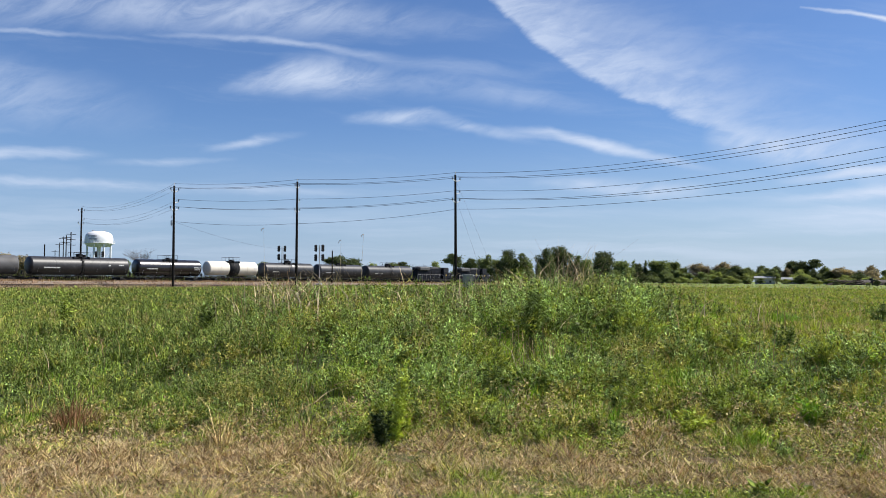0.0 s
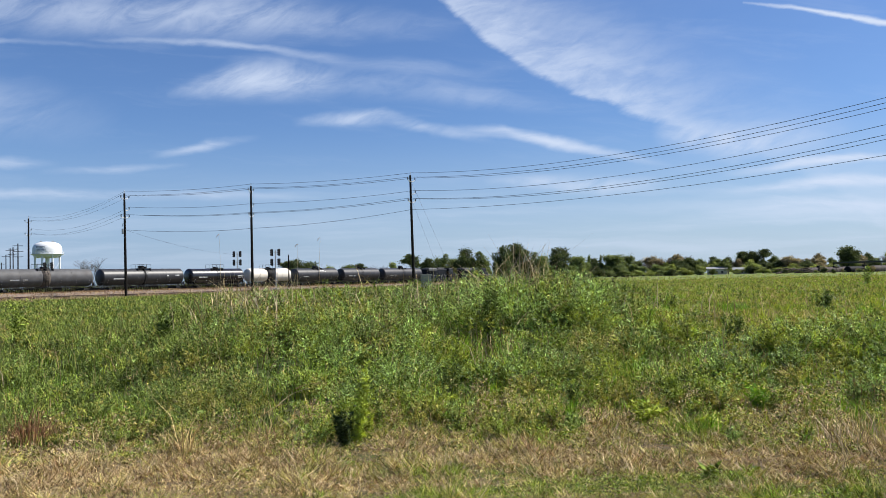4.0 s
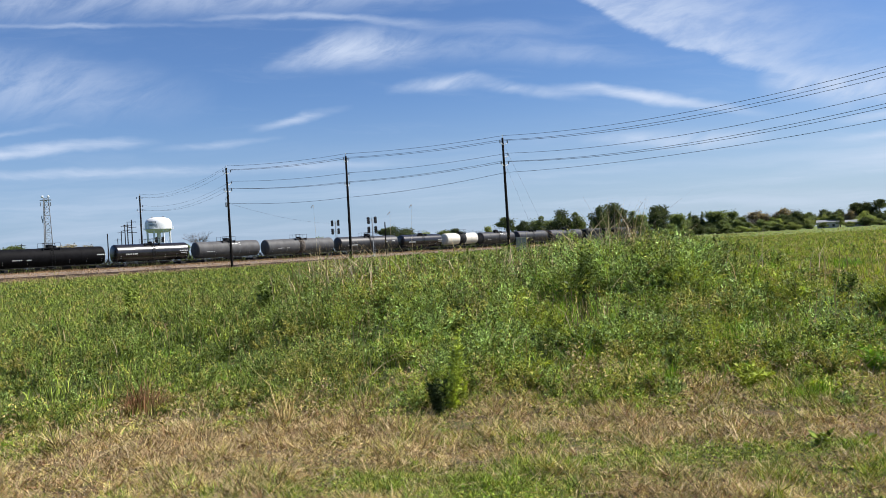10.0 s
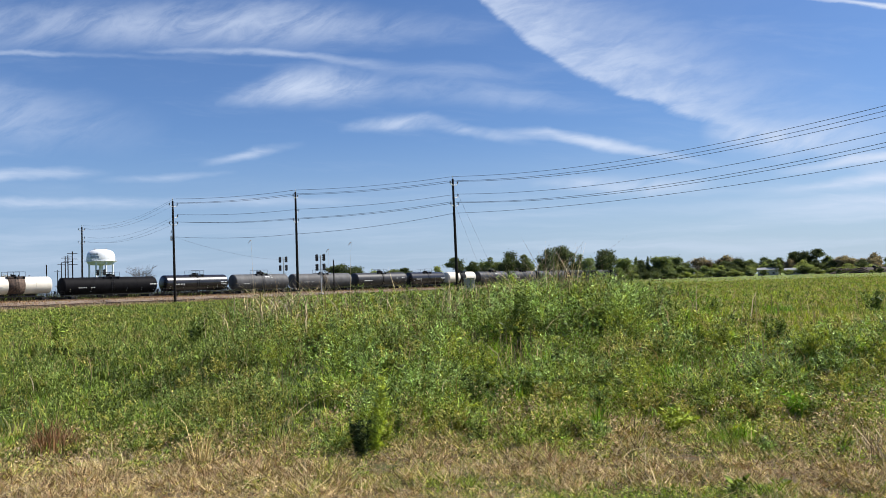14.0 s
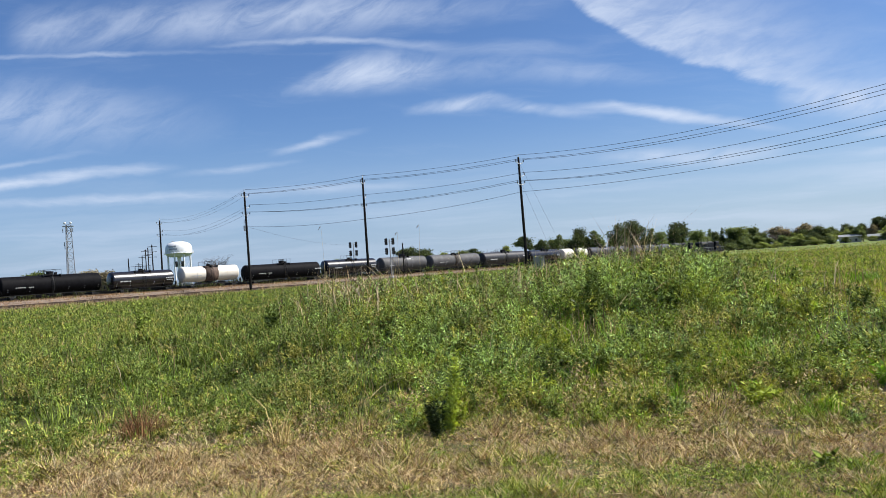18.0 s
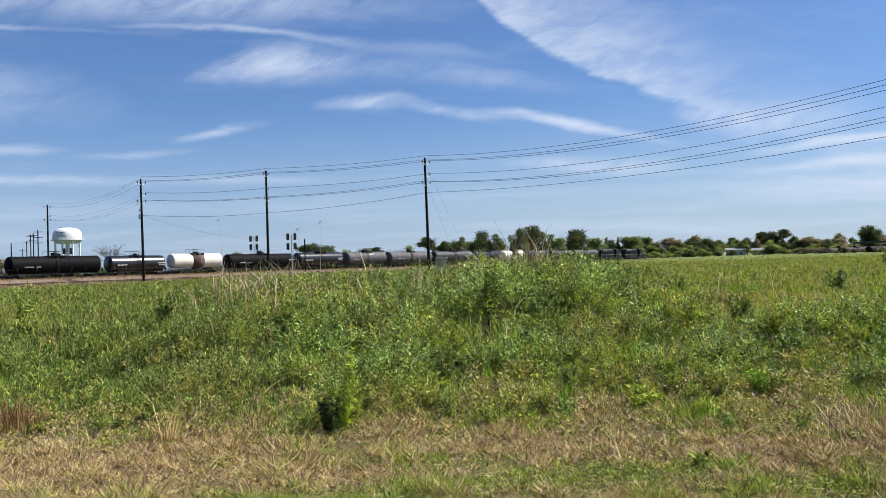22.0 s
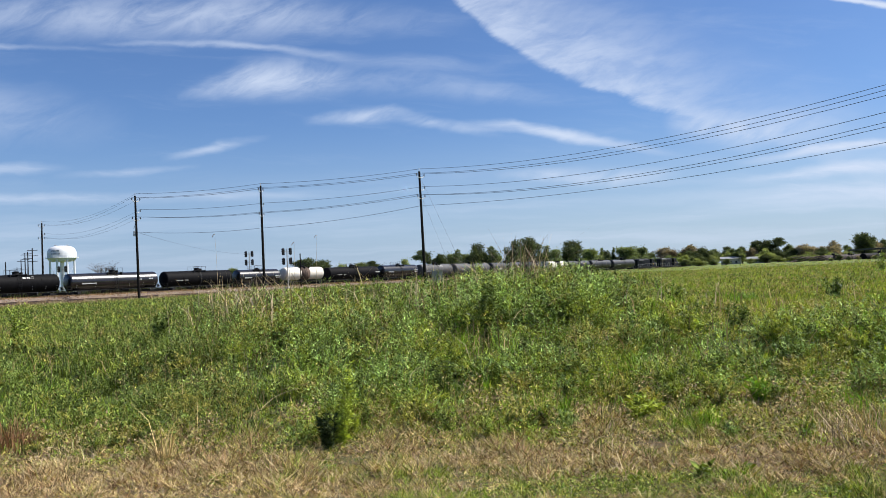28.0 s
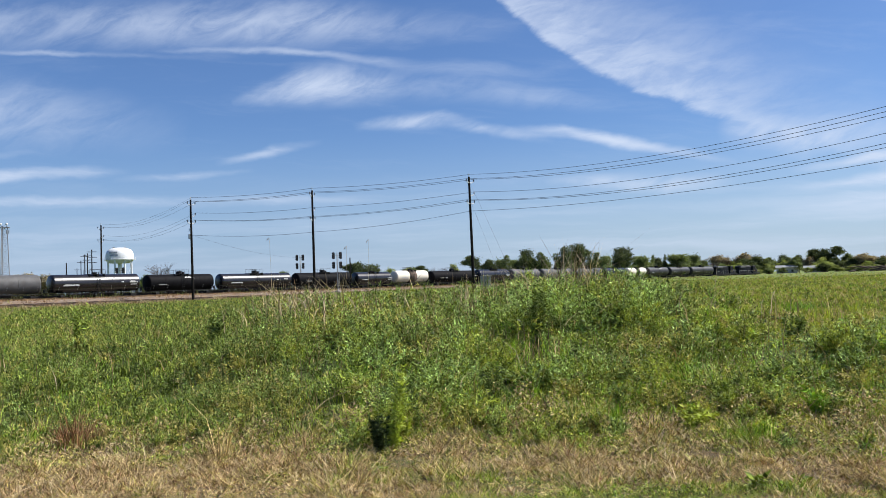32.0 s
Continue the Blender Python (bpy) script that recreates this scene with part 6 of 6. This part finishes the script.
weed_field("side_weeds", "green weeds on the field's flank towards the sun", 2600, 9, 60, 0.0050, 14, 204, 39, 95)
weed_field("flank_weeds", "green weeds on the field's flank towards the town", 2600, 9, 60, 0.0050, 14, 205, -95, -39)


def bushy_weeds(name, label, count, d0, d1, leaf, per, seed):
    """Feathery bushes: fans of stems hung with leaflets, each bush of one tone, with gaps between."""
    r = np.random.default_rng(seed)
    g = Greens()
    x, y, d = scatter(count, d0, d1, -38, 38, r, 1.0)
    az = np.degrees(np.arctan2(x, y))
    edge = mow_edge(x, y)
    open_ = smooth(az, 13, 20) * smooth(d, 13, 19)
    keep = (edge > -0.15 + r.exponential(0.3, len(x))) & (r.uniform(0, 1, len(x)) < 1 - 0.88 * open_) & (dry_ground(az, d) < 0.35) & (wave(x, y, 2.4, 63) + r.normal(size=len(x)) * 0.2 > 0.34)
    x, y, d, az, edge = x[keep], y[keep], d[keep], az[keep], edge[keep]
    if d0 < 10:
        # the tallest stand on the crest of the swell
        ta, td = np.concatenate([r.normal(8.5, 2.6, 60), r.normal(-10.5, 1.6, 8)]), r.uniform(13.2, 17.0, 68)
        x, y = np.concatenate([x, td * np.sin(np.radians(ta))]), np.concatenate([y, td * np.cos(np.radians(ta))])
        d, az, edge = np.concatenate([d, td]), np.concatenate([az, ta]), np.concatenate([edge, td - 8.2])
    clear = ~((np.abs(az - 6.33) < 1.1) & (d > 10.8) & (d < 13.9))
    n_tall = int(clear[-68:].sum()) if d0 < 10 else 0
    x, y, d, az, edge = x[clear], y[clear], d[clear], az[clear], edge[clear]
    tall_from = len(x) - n_tall
    gz = ground_z(x, y)
    mound = np.exp(-((az - 8) / 7.0) ** 2) * smooth(d, 10.5, 14)
    patch = wave(x, y, 2.8, 64)
    for i in range(len(x)):
        grow = 0.38 + 0.62 * min(1.0, max(0.0, edge[i] / 4.2))
        h = (0.42 + 0.58 * r.beta(1.2, 1.6)) * grow * (0.80 + 0.32 * mound[i]) * (1 - 0.35 * smooth(d[i], 20, 45)) * (0.72 if az[i] < -16 else 1.0)
        if i >= tall_from:
            h = r.uniform(0.60, 0.94)
        w = h * r.uniform(0.45, 0.90)
        n = int(per * (0.35 + w / 0.5) * min(1.0, 15 / d[i]))
        stems = max(5, n // 42)
        sa, sr = r.uniform(0, 6.28, stems), np.sqrt(r.uniform(0, 1, stems))
        sh = h * (1 - 0.45 * sr ** 2) * r.uniform(0.75, 1.12, stems)
        k = r.integers(0, stems, n)
        f = r.beta(2.2, 1.1, n) * 1.03
        out = np.stack([np.cos(sa[k]), np.sin(sa[k]), np.zeros(n)], 1)
        p = np.array([x[i], y[i], gz[i]]) + out * (w * sr[k] * (0.25 * f + 0.75 * f * f))[:, None]
        p[:, 2] += sh[k] * f
        p += r.normal(size=(n, 3)) * (0.019 * h / 0.7)
        way = out * 0.55 + r.normal(size=(n, 3)) * 0.55 + np.array([0, 0, 0.45])
        way /= np.linalg.norm(way, axis=1)[:, None]
        L = leaf * d[i] * np.clip(r.lognormal(0.0, 0.38, n), 0.4, 1.8) * (0.78 if az[i] < -9 else 1.0)
        q = patch[i] + r.normal() * 0.20
        q += 0.22 * smooth(-az[i], 5, 14) * (r.uniform() < 0.3) - 0.32 * smooth(-az[i], 5, 14) * (r.uniform() < 0.5)
        tone = 1 if q > 0.92 else 0 if q > 0.70 else 2 if q > 0.36 else 3
        if r.uniform() < 0.75 * smooth(edge[i], 2.6, 0.4) + 0.04:
            tone = r.choice([6, 1, 0, 6, 5])
        if az[i] < -8 and r.uniform() < 0.6:
            tone = r.choice([3, 6])
        if az[i] > 9 and edge[i] < 6 and r.uniform() < 0.55:
            tone = r.choice([1, 6, 0, 2])
        if az[i] < -17 and d[i] < 18 and r.uniform() < 0.5:
            tone = 3
        if i >= tall_from or (mound[i] > 0.5 and r.uniform() < 0.6):
            tone = r.choice([2, 2, 0, 3, 2, 6])
        if tone == 3 and az[i] > -9 and d[i] < 14 and r.uniform() < 0.5:
            tone = r.choice([0, 2, 6])
        if az[i] < -12 and tone in (0, 1, 2):
            tone = r.choice([3, tone, 6])
        light = {3: (0, 6, 2), 2: (0, 1, 2), 0: (1, 9, 6), 1: (1, 9, 6), 6: (1, 4, 6), 5: (4, 6, 5)}[int(tone)]
        pick = r.uniform(0, 1, stems)
        stem_tone = np.where(pick < 0.28, 3, np.where(pick < 0.50, r.choice(light, stems), tone))
        m = np.where(r.uniform(0, 1, n) < 0.08, r.choice([0, 2, 1, 6, 4], n), stem_tone[k])
        g.spikes(p, way, L, L * r.uniform(0.17, 0.36, n) * np.where((m == 4) | (m == 5), 0.5, 1.0), m, r)
        # broad dark leaves added to block light and shade the heart of the bush
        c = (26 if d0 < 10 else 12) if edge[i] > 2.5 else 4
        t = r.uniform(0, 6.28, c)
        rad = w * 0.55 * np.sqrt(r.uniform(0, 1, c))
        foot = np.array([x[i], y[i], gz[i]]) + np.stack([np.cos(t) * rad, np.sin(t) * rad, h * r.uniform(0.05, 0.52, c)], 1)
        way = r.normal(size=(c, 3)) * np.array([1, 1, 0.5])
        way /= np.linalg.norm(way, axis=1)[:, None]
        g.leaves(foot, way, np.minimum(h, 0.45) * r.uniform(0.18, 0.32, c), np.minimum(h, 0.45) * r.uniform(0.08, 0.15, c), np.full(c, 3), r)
        if r.uniform() < 0.5:
            c = 4
            foot = np.array([x[i], y[i], gz[i] - 0.02]) + r.normal(size=(c, 3)) * np.array([w * 0.4, w * 0.4, 0])
            t = r.uniform(0, 6.28, c)
            hh = h * r.uniform(0.7, 1.25, c)
            g.blades(foot, np.stack([np.cos(t), np.sin(t), np.zeros(c)], 1), hh, np.full(c, 0.0010 * d[i]), hh * r.uniform(0.1, 0.5, c), np.full(c, 4 if r.uniform() < 0.6 else 5), r)
    g.make(name, FIELD, label, "weeds")


def grass_patches():
    """Bright broad-bladed grass in bunches at the feet of the weeds."""
    r = np.random.default_rng(311)
    g = Greens()
    x, y, d = scatter(520, 8.3, 22, -37, 37, r, 1.0)
    az = np.degrees(np.arctan2(x, y))
    want = 0.30 + 0.7 * np.exp(-((az - 14) / 7) ** 2) + 0.35 * np.exp(-((az + 2) / 6) ** 2)
    keep = (mow_edge(x, y) > -0.1) & (r.uniform(0, 1, len(x)) < want)
    x, y, d = x[keep], y[keep], d[keep]
    for i in range(len(x)):
        n = int(r.integers(26, 70))
        c = np.stack([x[i] + r.normal(size=n) * 0.16, y[i] + r.normal(size=n) * 0.13], 1)
        t = r.uniform(0, 6.28, n)
        h = r.uniform(0.14, 0.40) * (0.7 + 0.3 * smooth(d[i], 9, 12)) * r.uniform(0.5, 1.15, n)
        m = np.full(n, r.choice([9, 9, 1, 0]))
        g.blades(np.stack([c[:, 0], c[:, 1], ground_z(c[:, 0], c[:, 1]) - 0.02], 1), np.stack([np.cos(t), np.sin(t), np.zeros(n)], 1), h, 0.0014 * d[i] * r.uniform(0.6, 1.3, n), h * r.uniform(0.1, 0.8, n), m, r)
    g.make("grass_bunches", FIELD, "bunches of bright green broad-bladed grass", "grass")


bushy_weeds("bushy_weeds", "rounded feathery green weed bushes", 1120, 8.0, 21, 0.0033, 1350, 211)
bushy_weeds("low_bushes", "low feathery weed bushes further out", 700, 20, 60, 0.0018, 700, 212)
grass_patches()
tall_blades()
field_grass()
dry_stalks()
verge_grass()


def leafy_weed(az, d, h, wide, mat, label, seed, leaf=0.06, n=420, lean=0.0):
    """A single upright weed: stems and leaves as its parts."""
    r = np.random.default_rng(seed)
    x, y = place(az, d)
    t = thing("leafy_weed", pose(x, y, float(ground_z(x, y))), label, "weed", "tall weeds")
    pts, ways = [], []
    for i in range(13):
        a = r.uniform(0, 6.28)
        top = Vector((wide * 0.7 * math.cos(a) * r.uniform(0.3, 1) + lean, wide * 0.7 * math.sin(a) * r.uniform(0.3, 1), h * r.uniform(0.55, 1.0)))
        foot = Vector((wide * 0.2 * math.cos(a), wide * 0.2 * math.sin(a), -0.03))
        part("stalk", rod(B(), foot, top, 0.005, 0.002, 5), mat, t)
        for _ in range(n // 13):
            f = r.uniform(0.12, 1.03)
            pts.append(foot.lerp(top, f))
            b = r.uniform(0, 6.28)
            ways.append((math.cos(b), math.sin(b), r.uniform(-0.1, 1.0)))
    g = Greens()
    p, w = np.array(pts), np.array(ways)
    w /= np.linalg.norm(w, axis=1)[:, None]
    L = leaf * r.uniform(0.6, 1.4, len(p))
    g.leaves(p, w, L, L * 0.3, np.zeros(len(p), int), r)
    g.make("foliage", [mat], "", "", "", t)
    return t


# very dark green: the shade in the low bush is put into its colour
BUSH = material("bush_shade", (0.050, 0.072, 0.026), 0.6, leaf=0.05, island=0.5, vary=0.3, scale=3.0, spec=0.12)
SPROUT = material("sprout_green", (0.34, 0.43, 0.075), 0.5, leaf=0.3, island=0.4, vary=0.2, scale=3.0, spec=0.2)
leafy_weed(-4.1, 7.85, 0.36, 0.17, BUSH, "bushy weed at the edge of the mown strip, its shade painted dark", 1, 0.038, 1700)
leafy_weed(-3.8, 8.15, 0.44, 0.14, GRASS, "green bushy weed at the edge of the mown strip", 12, 0.045, 620)
leafy_weed(-3.4, 7.9, 0.84, 0.11, SPROUT, "bright upright leafy weed beside the dark bush", 2, 0.052, 700, 0.09)
leafy_weed(-2.7, 8.2, 0.36, 0.14, LIME, "low bright weed beside the dark bush", 15, 0.05, 320)
leafy_weed(30.4, 58.0, 1.25, 0.40, GRASS, "tall green leafy weed in the open field", 13, 0.16, 420)
leafy_weed(33.6, 54.0, 0.85, 0.45, LIME, "bright yellow-green weed in the open field", 14, 0.16, 320)
leafy_weed(6.33, 13.0, 1.05, 0.22, DEEP, "tall dark leafy weed on the swell", 3, 0.07, 1300)
leafy_weed(8.4, 14.5, 0.95, 0.2, LIME, "tall bright weed among dry stalks", 4, 0.09, 400)
leafy_weed(16.5, 8.9, 0.20, 0.40, LIME, "bright lime leafy weed in the grass", 5, 0.07, 420)
leafy_weed(21.0, 8.6, 0.12, 0.26, LIME, "low bright weed beside the mown strip", 6, 0.06, 260)
leafy_weed(1.45, 12.4, 0.45, 0.3, LIME, "bright broad-leaved clump in the weeds", 7, 0.12, 260)
leafy_weed(-24.5, 20.0, 1.20, 0.30, GRASS, "bright leafy weed before the verge", 8, 0.09, 620)
leafy_weed(-15.9, 16.0, 0.62, 0.35, DEEP, "dark leafy weed on the swell", 9, 0.10, 700)
leafy_weed(27.9, 22.0, 0.55, 0.42, DEEP, "dark round weed in the open field", 10, 0.07, 1100)
leafy_weed(10.4, 14.2, 0.72, 0.45, DEEP, "dark bushy weed on the swell", 11, 0.10, 900)


def dry_tuft(az, d, h, wide, mat, label, seed, n=90, thin=0.005, lie=1.0):
    r = np.random.default_rng(seed)
    x, y = place(az, d)
    t = thing("dry_tuft", pose(x, y, float(ground_z(x, y))), label, "dry grass", "dry tufts")
    g = Greens()
    a = r.uniform(0, 6.28, n)
    rad = wide * np.sqrt(r.uniform(0, 1, n)) * 0.4
    way = np.stack([np.cos(a), np.sin(a), np.zeros(n)], 1)
    hh = h * r.uniform(0.4, 1.0, n) * (1.15 - 0.75 * rad / (wide * 0.4))
    foot = way * rad[:, None] * 2 - np.array([0, 0, 0.02])
    b = r.uniform(0, 6.28, n)
    way = way * 0.5 + np.stack([np.cos(b), np.sin(b), np.zeros(n)], 1)
    g.blades(foot, way, hh, thin * r.uniform(0.6, 1.5, n), hh * r.uniform(0.1, 1.3, n) * lie, np.zeros(n, int), r)
    tagged(g.make("tuft", [mat], "", "", "", t), kind="stuff")
    return t


leafy_weed(21.0, 6.6, 0.11, 0.10, GRASS, "dark broad-leaved dock in the mown grass", 17, 0.085, 52)
leafy_weed(23.6, 6.8, 0.07, 0.09, GRASS, "small broad-leaved dock in the mown grass", 18, 0.06, 39)
leafy_weed(24.2, 9.6, 0.30, 0.20, VIVID, "bright green leafy clump by the mown edge", 19, 0.08, 130)
dry_tuft(30.2, 8.1, 0.40, 0.95, TWIG, "sprawling heap of pale dead stalks", 71, 420, 0.007, 1.3)
dry_tuft(31.6, 8.6, 0.55, 0.50, STRAW, "tangle of long pale dead stalks", 72, 90, 0.009, 1.2)
dry_tuft(-21.8, 7.7, 0.18, 0.90, BROWN, "wide mat of brown dead grass", 74, 520, 0.005, 0.9)
for i in range(22):
    az, d = rnd.uniform(-29, -6), rnd.uniform(7.0, 8.5)
    dry_tuft(az, d, rnd.uniform(0.13, 0.26), rnd.uniform(0.25, 0.55), (BROWN, TWIG, RUSSET, BROWN, STRAW)[i % 5], "shaggy brown dead tuft at the mown edge", 500 + i, 150, 0.005, 0.9)
for i in range(12):
    az, d = rnd.uniform(2, 33), rnd.uniform(6.7, 8.2)
    dry_tuft(az, d, rnd.uniform(0.08, 0.17), rnd.uniform(0.25, 0.5), (BROWN, TWIG, TWIG, STRAW)[i % 4], "low shaggy dead tuft in the mown grass", 530 + i, 140, 0.005, 0.9)
leafy_weed(3.4, 9.7, 0.52, 0.26, DEEP, "dark feathery bush among the weeds", 81, 0.040, 1200)
leafy_weed(12.6, 13.6, 0.62, 0.34, DEEP, "dark feathery bush on the swell", 82, 0.055, 1200)
leafy_weed(9.4, 11.2, 0.50, 0.30, DEEP, "dark feathery bush on the swell's near side", 83, 0.045, 1200)
leafy_weed(22.5, 14.0, 0.46, 0.45, DEEP, "dark low spreading weed in the open field", 84, 0.055, 1200)
dry_tuft(-15.0, 8.0, 0.32, 0.26, STRAW, "pale straw tuft with bent stalks", 21, 120)
dry_tuft(-15.0, 8.0, 0.95, 0.08, STRAW, "long pale stalks rising from a straw tuft", 27, 14, 0.010, 0.6)
dry_tuft(-13.2, 8.9, 0.62, 0.16, BROWN, "thin brown seed stalks above the grass", 28, 12, 0.006, 0.4)
dry_tuft(-24.1, 9.3, 0.56, 0.30, RUSSET, "reddish-brown dry tuft at the mown edge", 22, 480, 0.005, 0.8)
dry_tuft(-9.2, 8.1, 0.45, 0.15, BROWN, "dry brown stalks beside the weeds", 23, 26, 0.006, 0.5)
dry_tuft(-28.5, 7.6, 0.20, 0.3, STRAW, "pale bent straw in the mown strip", 24, 60)
dry_tuft(8.0, 8.6, 0.20, 0.36, BROWN, "rusty dry growth beside the weeds", 26, 240)
dry_tuft(13.0, 8.6, 0.16, 0.4, BROWN, "brown dead growth at the mown edge", 30, 260)
for az, d, h, w, seed in ((10.5, 9.4, 0.22, 0.40, 61), (18.0, 9.0, 0.18, 0.45, 62), (22.5, 9.6, 0.20, 0.40, 63), (28.0, 9.4, 0.20, 0.50, 64), (-7.0, 8.3, 0.20, 0.30, 65), (-20.5, 8.6, 0.24, 0.35, 66), (-30.0, 13.0, 0.30, 0.60, 67)):
    dry_tuft(az, d, h, w, BROWN if seed % 2 else TWIG, "matted brown dead growth at the mown edge", seed, 220, 0.006)
dry_tuft(25.5, 8.3, 0.14, 0.6, STRAW, "matted dry straw in the mown strip", 25, 420, 0.005, 1.0)
for az, d, h, n, seed in ((20.8, 8.5, 0.27, 150, 75), (16.3, 11.4, 0.50, 130, 76), (6.0, 10.0, 0.42, 120, 77), (14.0, 11.0, 0.45, 120, 78), (27.0, 10.4, 0.36, 90, 79), (12.0, 9.0, 0.30, 90, 80)):
    t = dry_tuft(az, d, h, 0.22, VIVID, "tuft of vivid green upright grass", seed, n, 0.011, 0.7)
    tagged(t, category="grass", group="green grass clumps")
    t.name = "grass_clump"
for az, d, h, w, n, seed in ((14.6, 10.2, 0.42, 0.34, 150, 41), (16.2, 10.9, 0.40, 0.40, 150, 42), (18.5, 9.8, 0.26, 0.30, 110, 43), (24.4, 10.4, 0.34, 0.36, 130, 44), (-9.9, 8.9, 0.34, 0.26, 100, 45),
                             (-7.6, 8.6, 0.26, 0.22, 80, 46), (3.6, 9.2, 0.36, 0.24, 110, 47), (1.6, 12.6, 0.52, 0.34, 150, 48), (-12.5, 8.9, 0.22, 0.3, 90, 49), (26.8, 11.8, 0.36, 0.4, 130, 50), (5.5, 9.6, 0.4, 0.3, 120, 51)):
    t = dry_tuft(az, d, h, w, LIME if seed % 3 else GRASS, "clump of bright green grass blades", seed, n, 0.009, 0.8)
    tagged(t, category="grass", group="green grass clumps")
    t.name = "grass_clump"



def fallen_stalk(az, d, ln, turn, lift, tilt, mat):
    """A long dead stalk lying in the growth, slightly bowed."""
    x, y = place(az, d)
    t = thing("fallen_stalk", pose(x, y, float(ground_z(x, y)) + lift, 0, -tilt, turn), "long pale dead stalk lying in the growth", "dry stalk", "fallen stalks")
    bm = B()
    last = None
    for i in range(6):
        p = (0.75 * ln * (i / 5 - 0.5), 0.07 * ln * math.sin(i * 0.7), 0.03 * math.sin(math.pi * i / 5))
        if last:
            rod(bm, last, p, 0.0042 - 0.0005 * i, 0.0038 - 0.0005 * i, 5)
        last = p
    part("stalk", bm, mat, t)


for i, (az, d, ln, turn, lift, tilt) in enumerate(((-27.5, 7.9, 0.95, -28, 0.10, 10), (-25.8, 7.3, 0.55, 40, 0.06, 8), (-18.5, 6.5, 0.80, 14, 0.05, 3), (-11.0, 6.9, 0.45, 60, 0.05, 5), (-8.3, 8.6, 0.55, 20, 0.28, 12),
                                                   (-7.6, 8.8, 0.60, 32, 0.34, 22), (-6.5, 9.2, 0.45, 5, 0.36, 6), (1.5, 9.6, 0.40, 60, 0.36, 30), (6.0, 10.5, 0.50, 25, 0.45, 30), (9.0, 12.0, 0.70, 30, 0.62, 28), (11.4, 13.0, 0.75, 24, 0.66, 20),
                                                   (14.5, 7.6, 0.45, 35, 0.06, 4), (18.0, 7.4, 0.40, -20, 0.05, 2), (24.5, 7.7, 0.50, 15, 0.06, 6), (27.5, 7.5, 0.45, 70, 0.06, 10), (-2.0, 12.0, 0.55, 40, 0.55, 18), (-13.5, 10.0, 0.50, 15, 0.35, 10))):
    fallen_stalk(az, d, ln, turn, lift, tilt, TWIG if i % 2 else BROWN)



def seed_stalk(az, d, top, lean):
    """One tall thin dead stem with a drooping seed head."""
    x, y = place(az, d)
    z = float(ground_z(x, y))
    t = thing("seed_stalk", pose(x, y, z), "tall thin dead stem with a drooping seed head", "dry stalk", "tall seed stalks")
    h = top - z
    stem = B()
    last = (0, 0, -0.03)
    for i in range(1, 6):
        p = (lean * (i / 5) ** 2, 0.3 * lean * (i / 5) ** 2, h * i / 5)
        rod(stem, last, p, 0.0042 - 0.0005 * i, None, 5)
        last = p
    part("stem", stem, TWIG, t)
    head = B()
    for i in range(4):
        q = (last[0] - 0.012 - 0.014 * i, last[1] + 0.006 * (i % 2), last[2] - 0.006 * i * i)
        rod(head, last if i == 0 else p, q, 0.007, 0.004, 5)
        p = q
    part("seed_head", head, BROWN, t)


for az, d, el, lean in ((-5.75, 16.5, 0.0545, 0.05), (-12.3, 17.0, 0.0600, -0.03), (-7.2, 16.5, 0.0470, 0.02)):
    seed_stalk(az, d, EYE + el * d, lean)

build_ties()


def motions():
    rows = [0.0] + [2.0 * i for i in range(1, 16)] + [32.0]
    for car, mid in CARS:
        walk(car, [(t, car_pose(mid, t)) for t in rows])


motions()
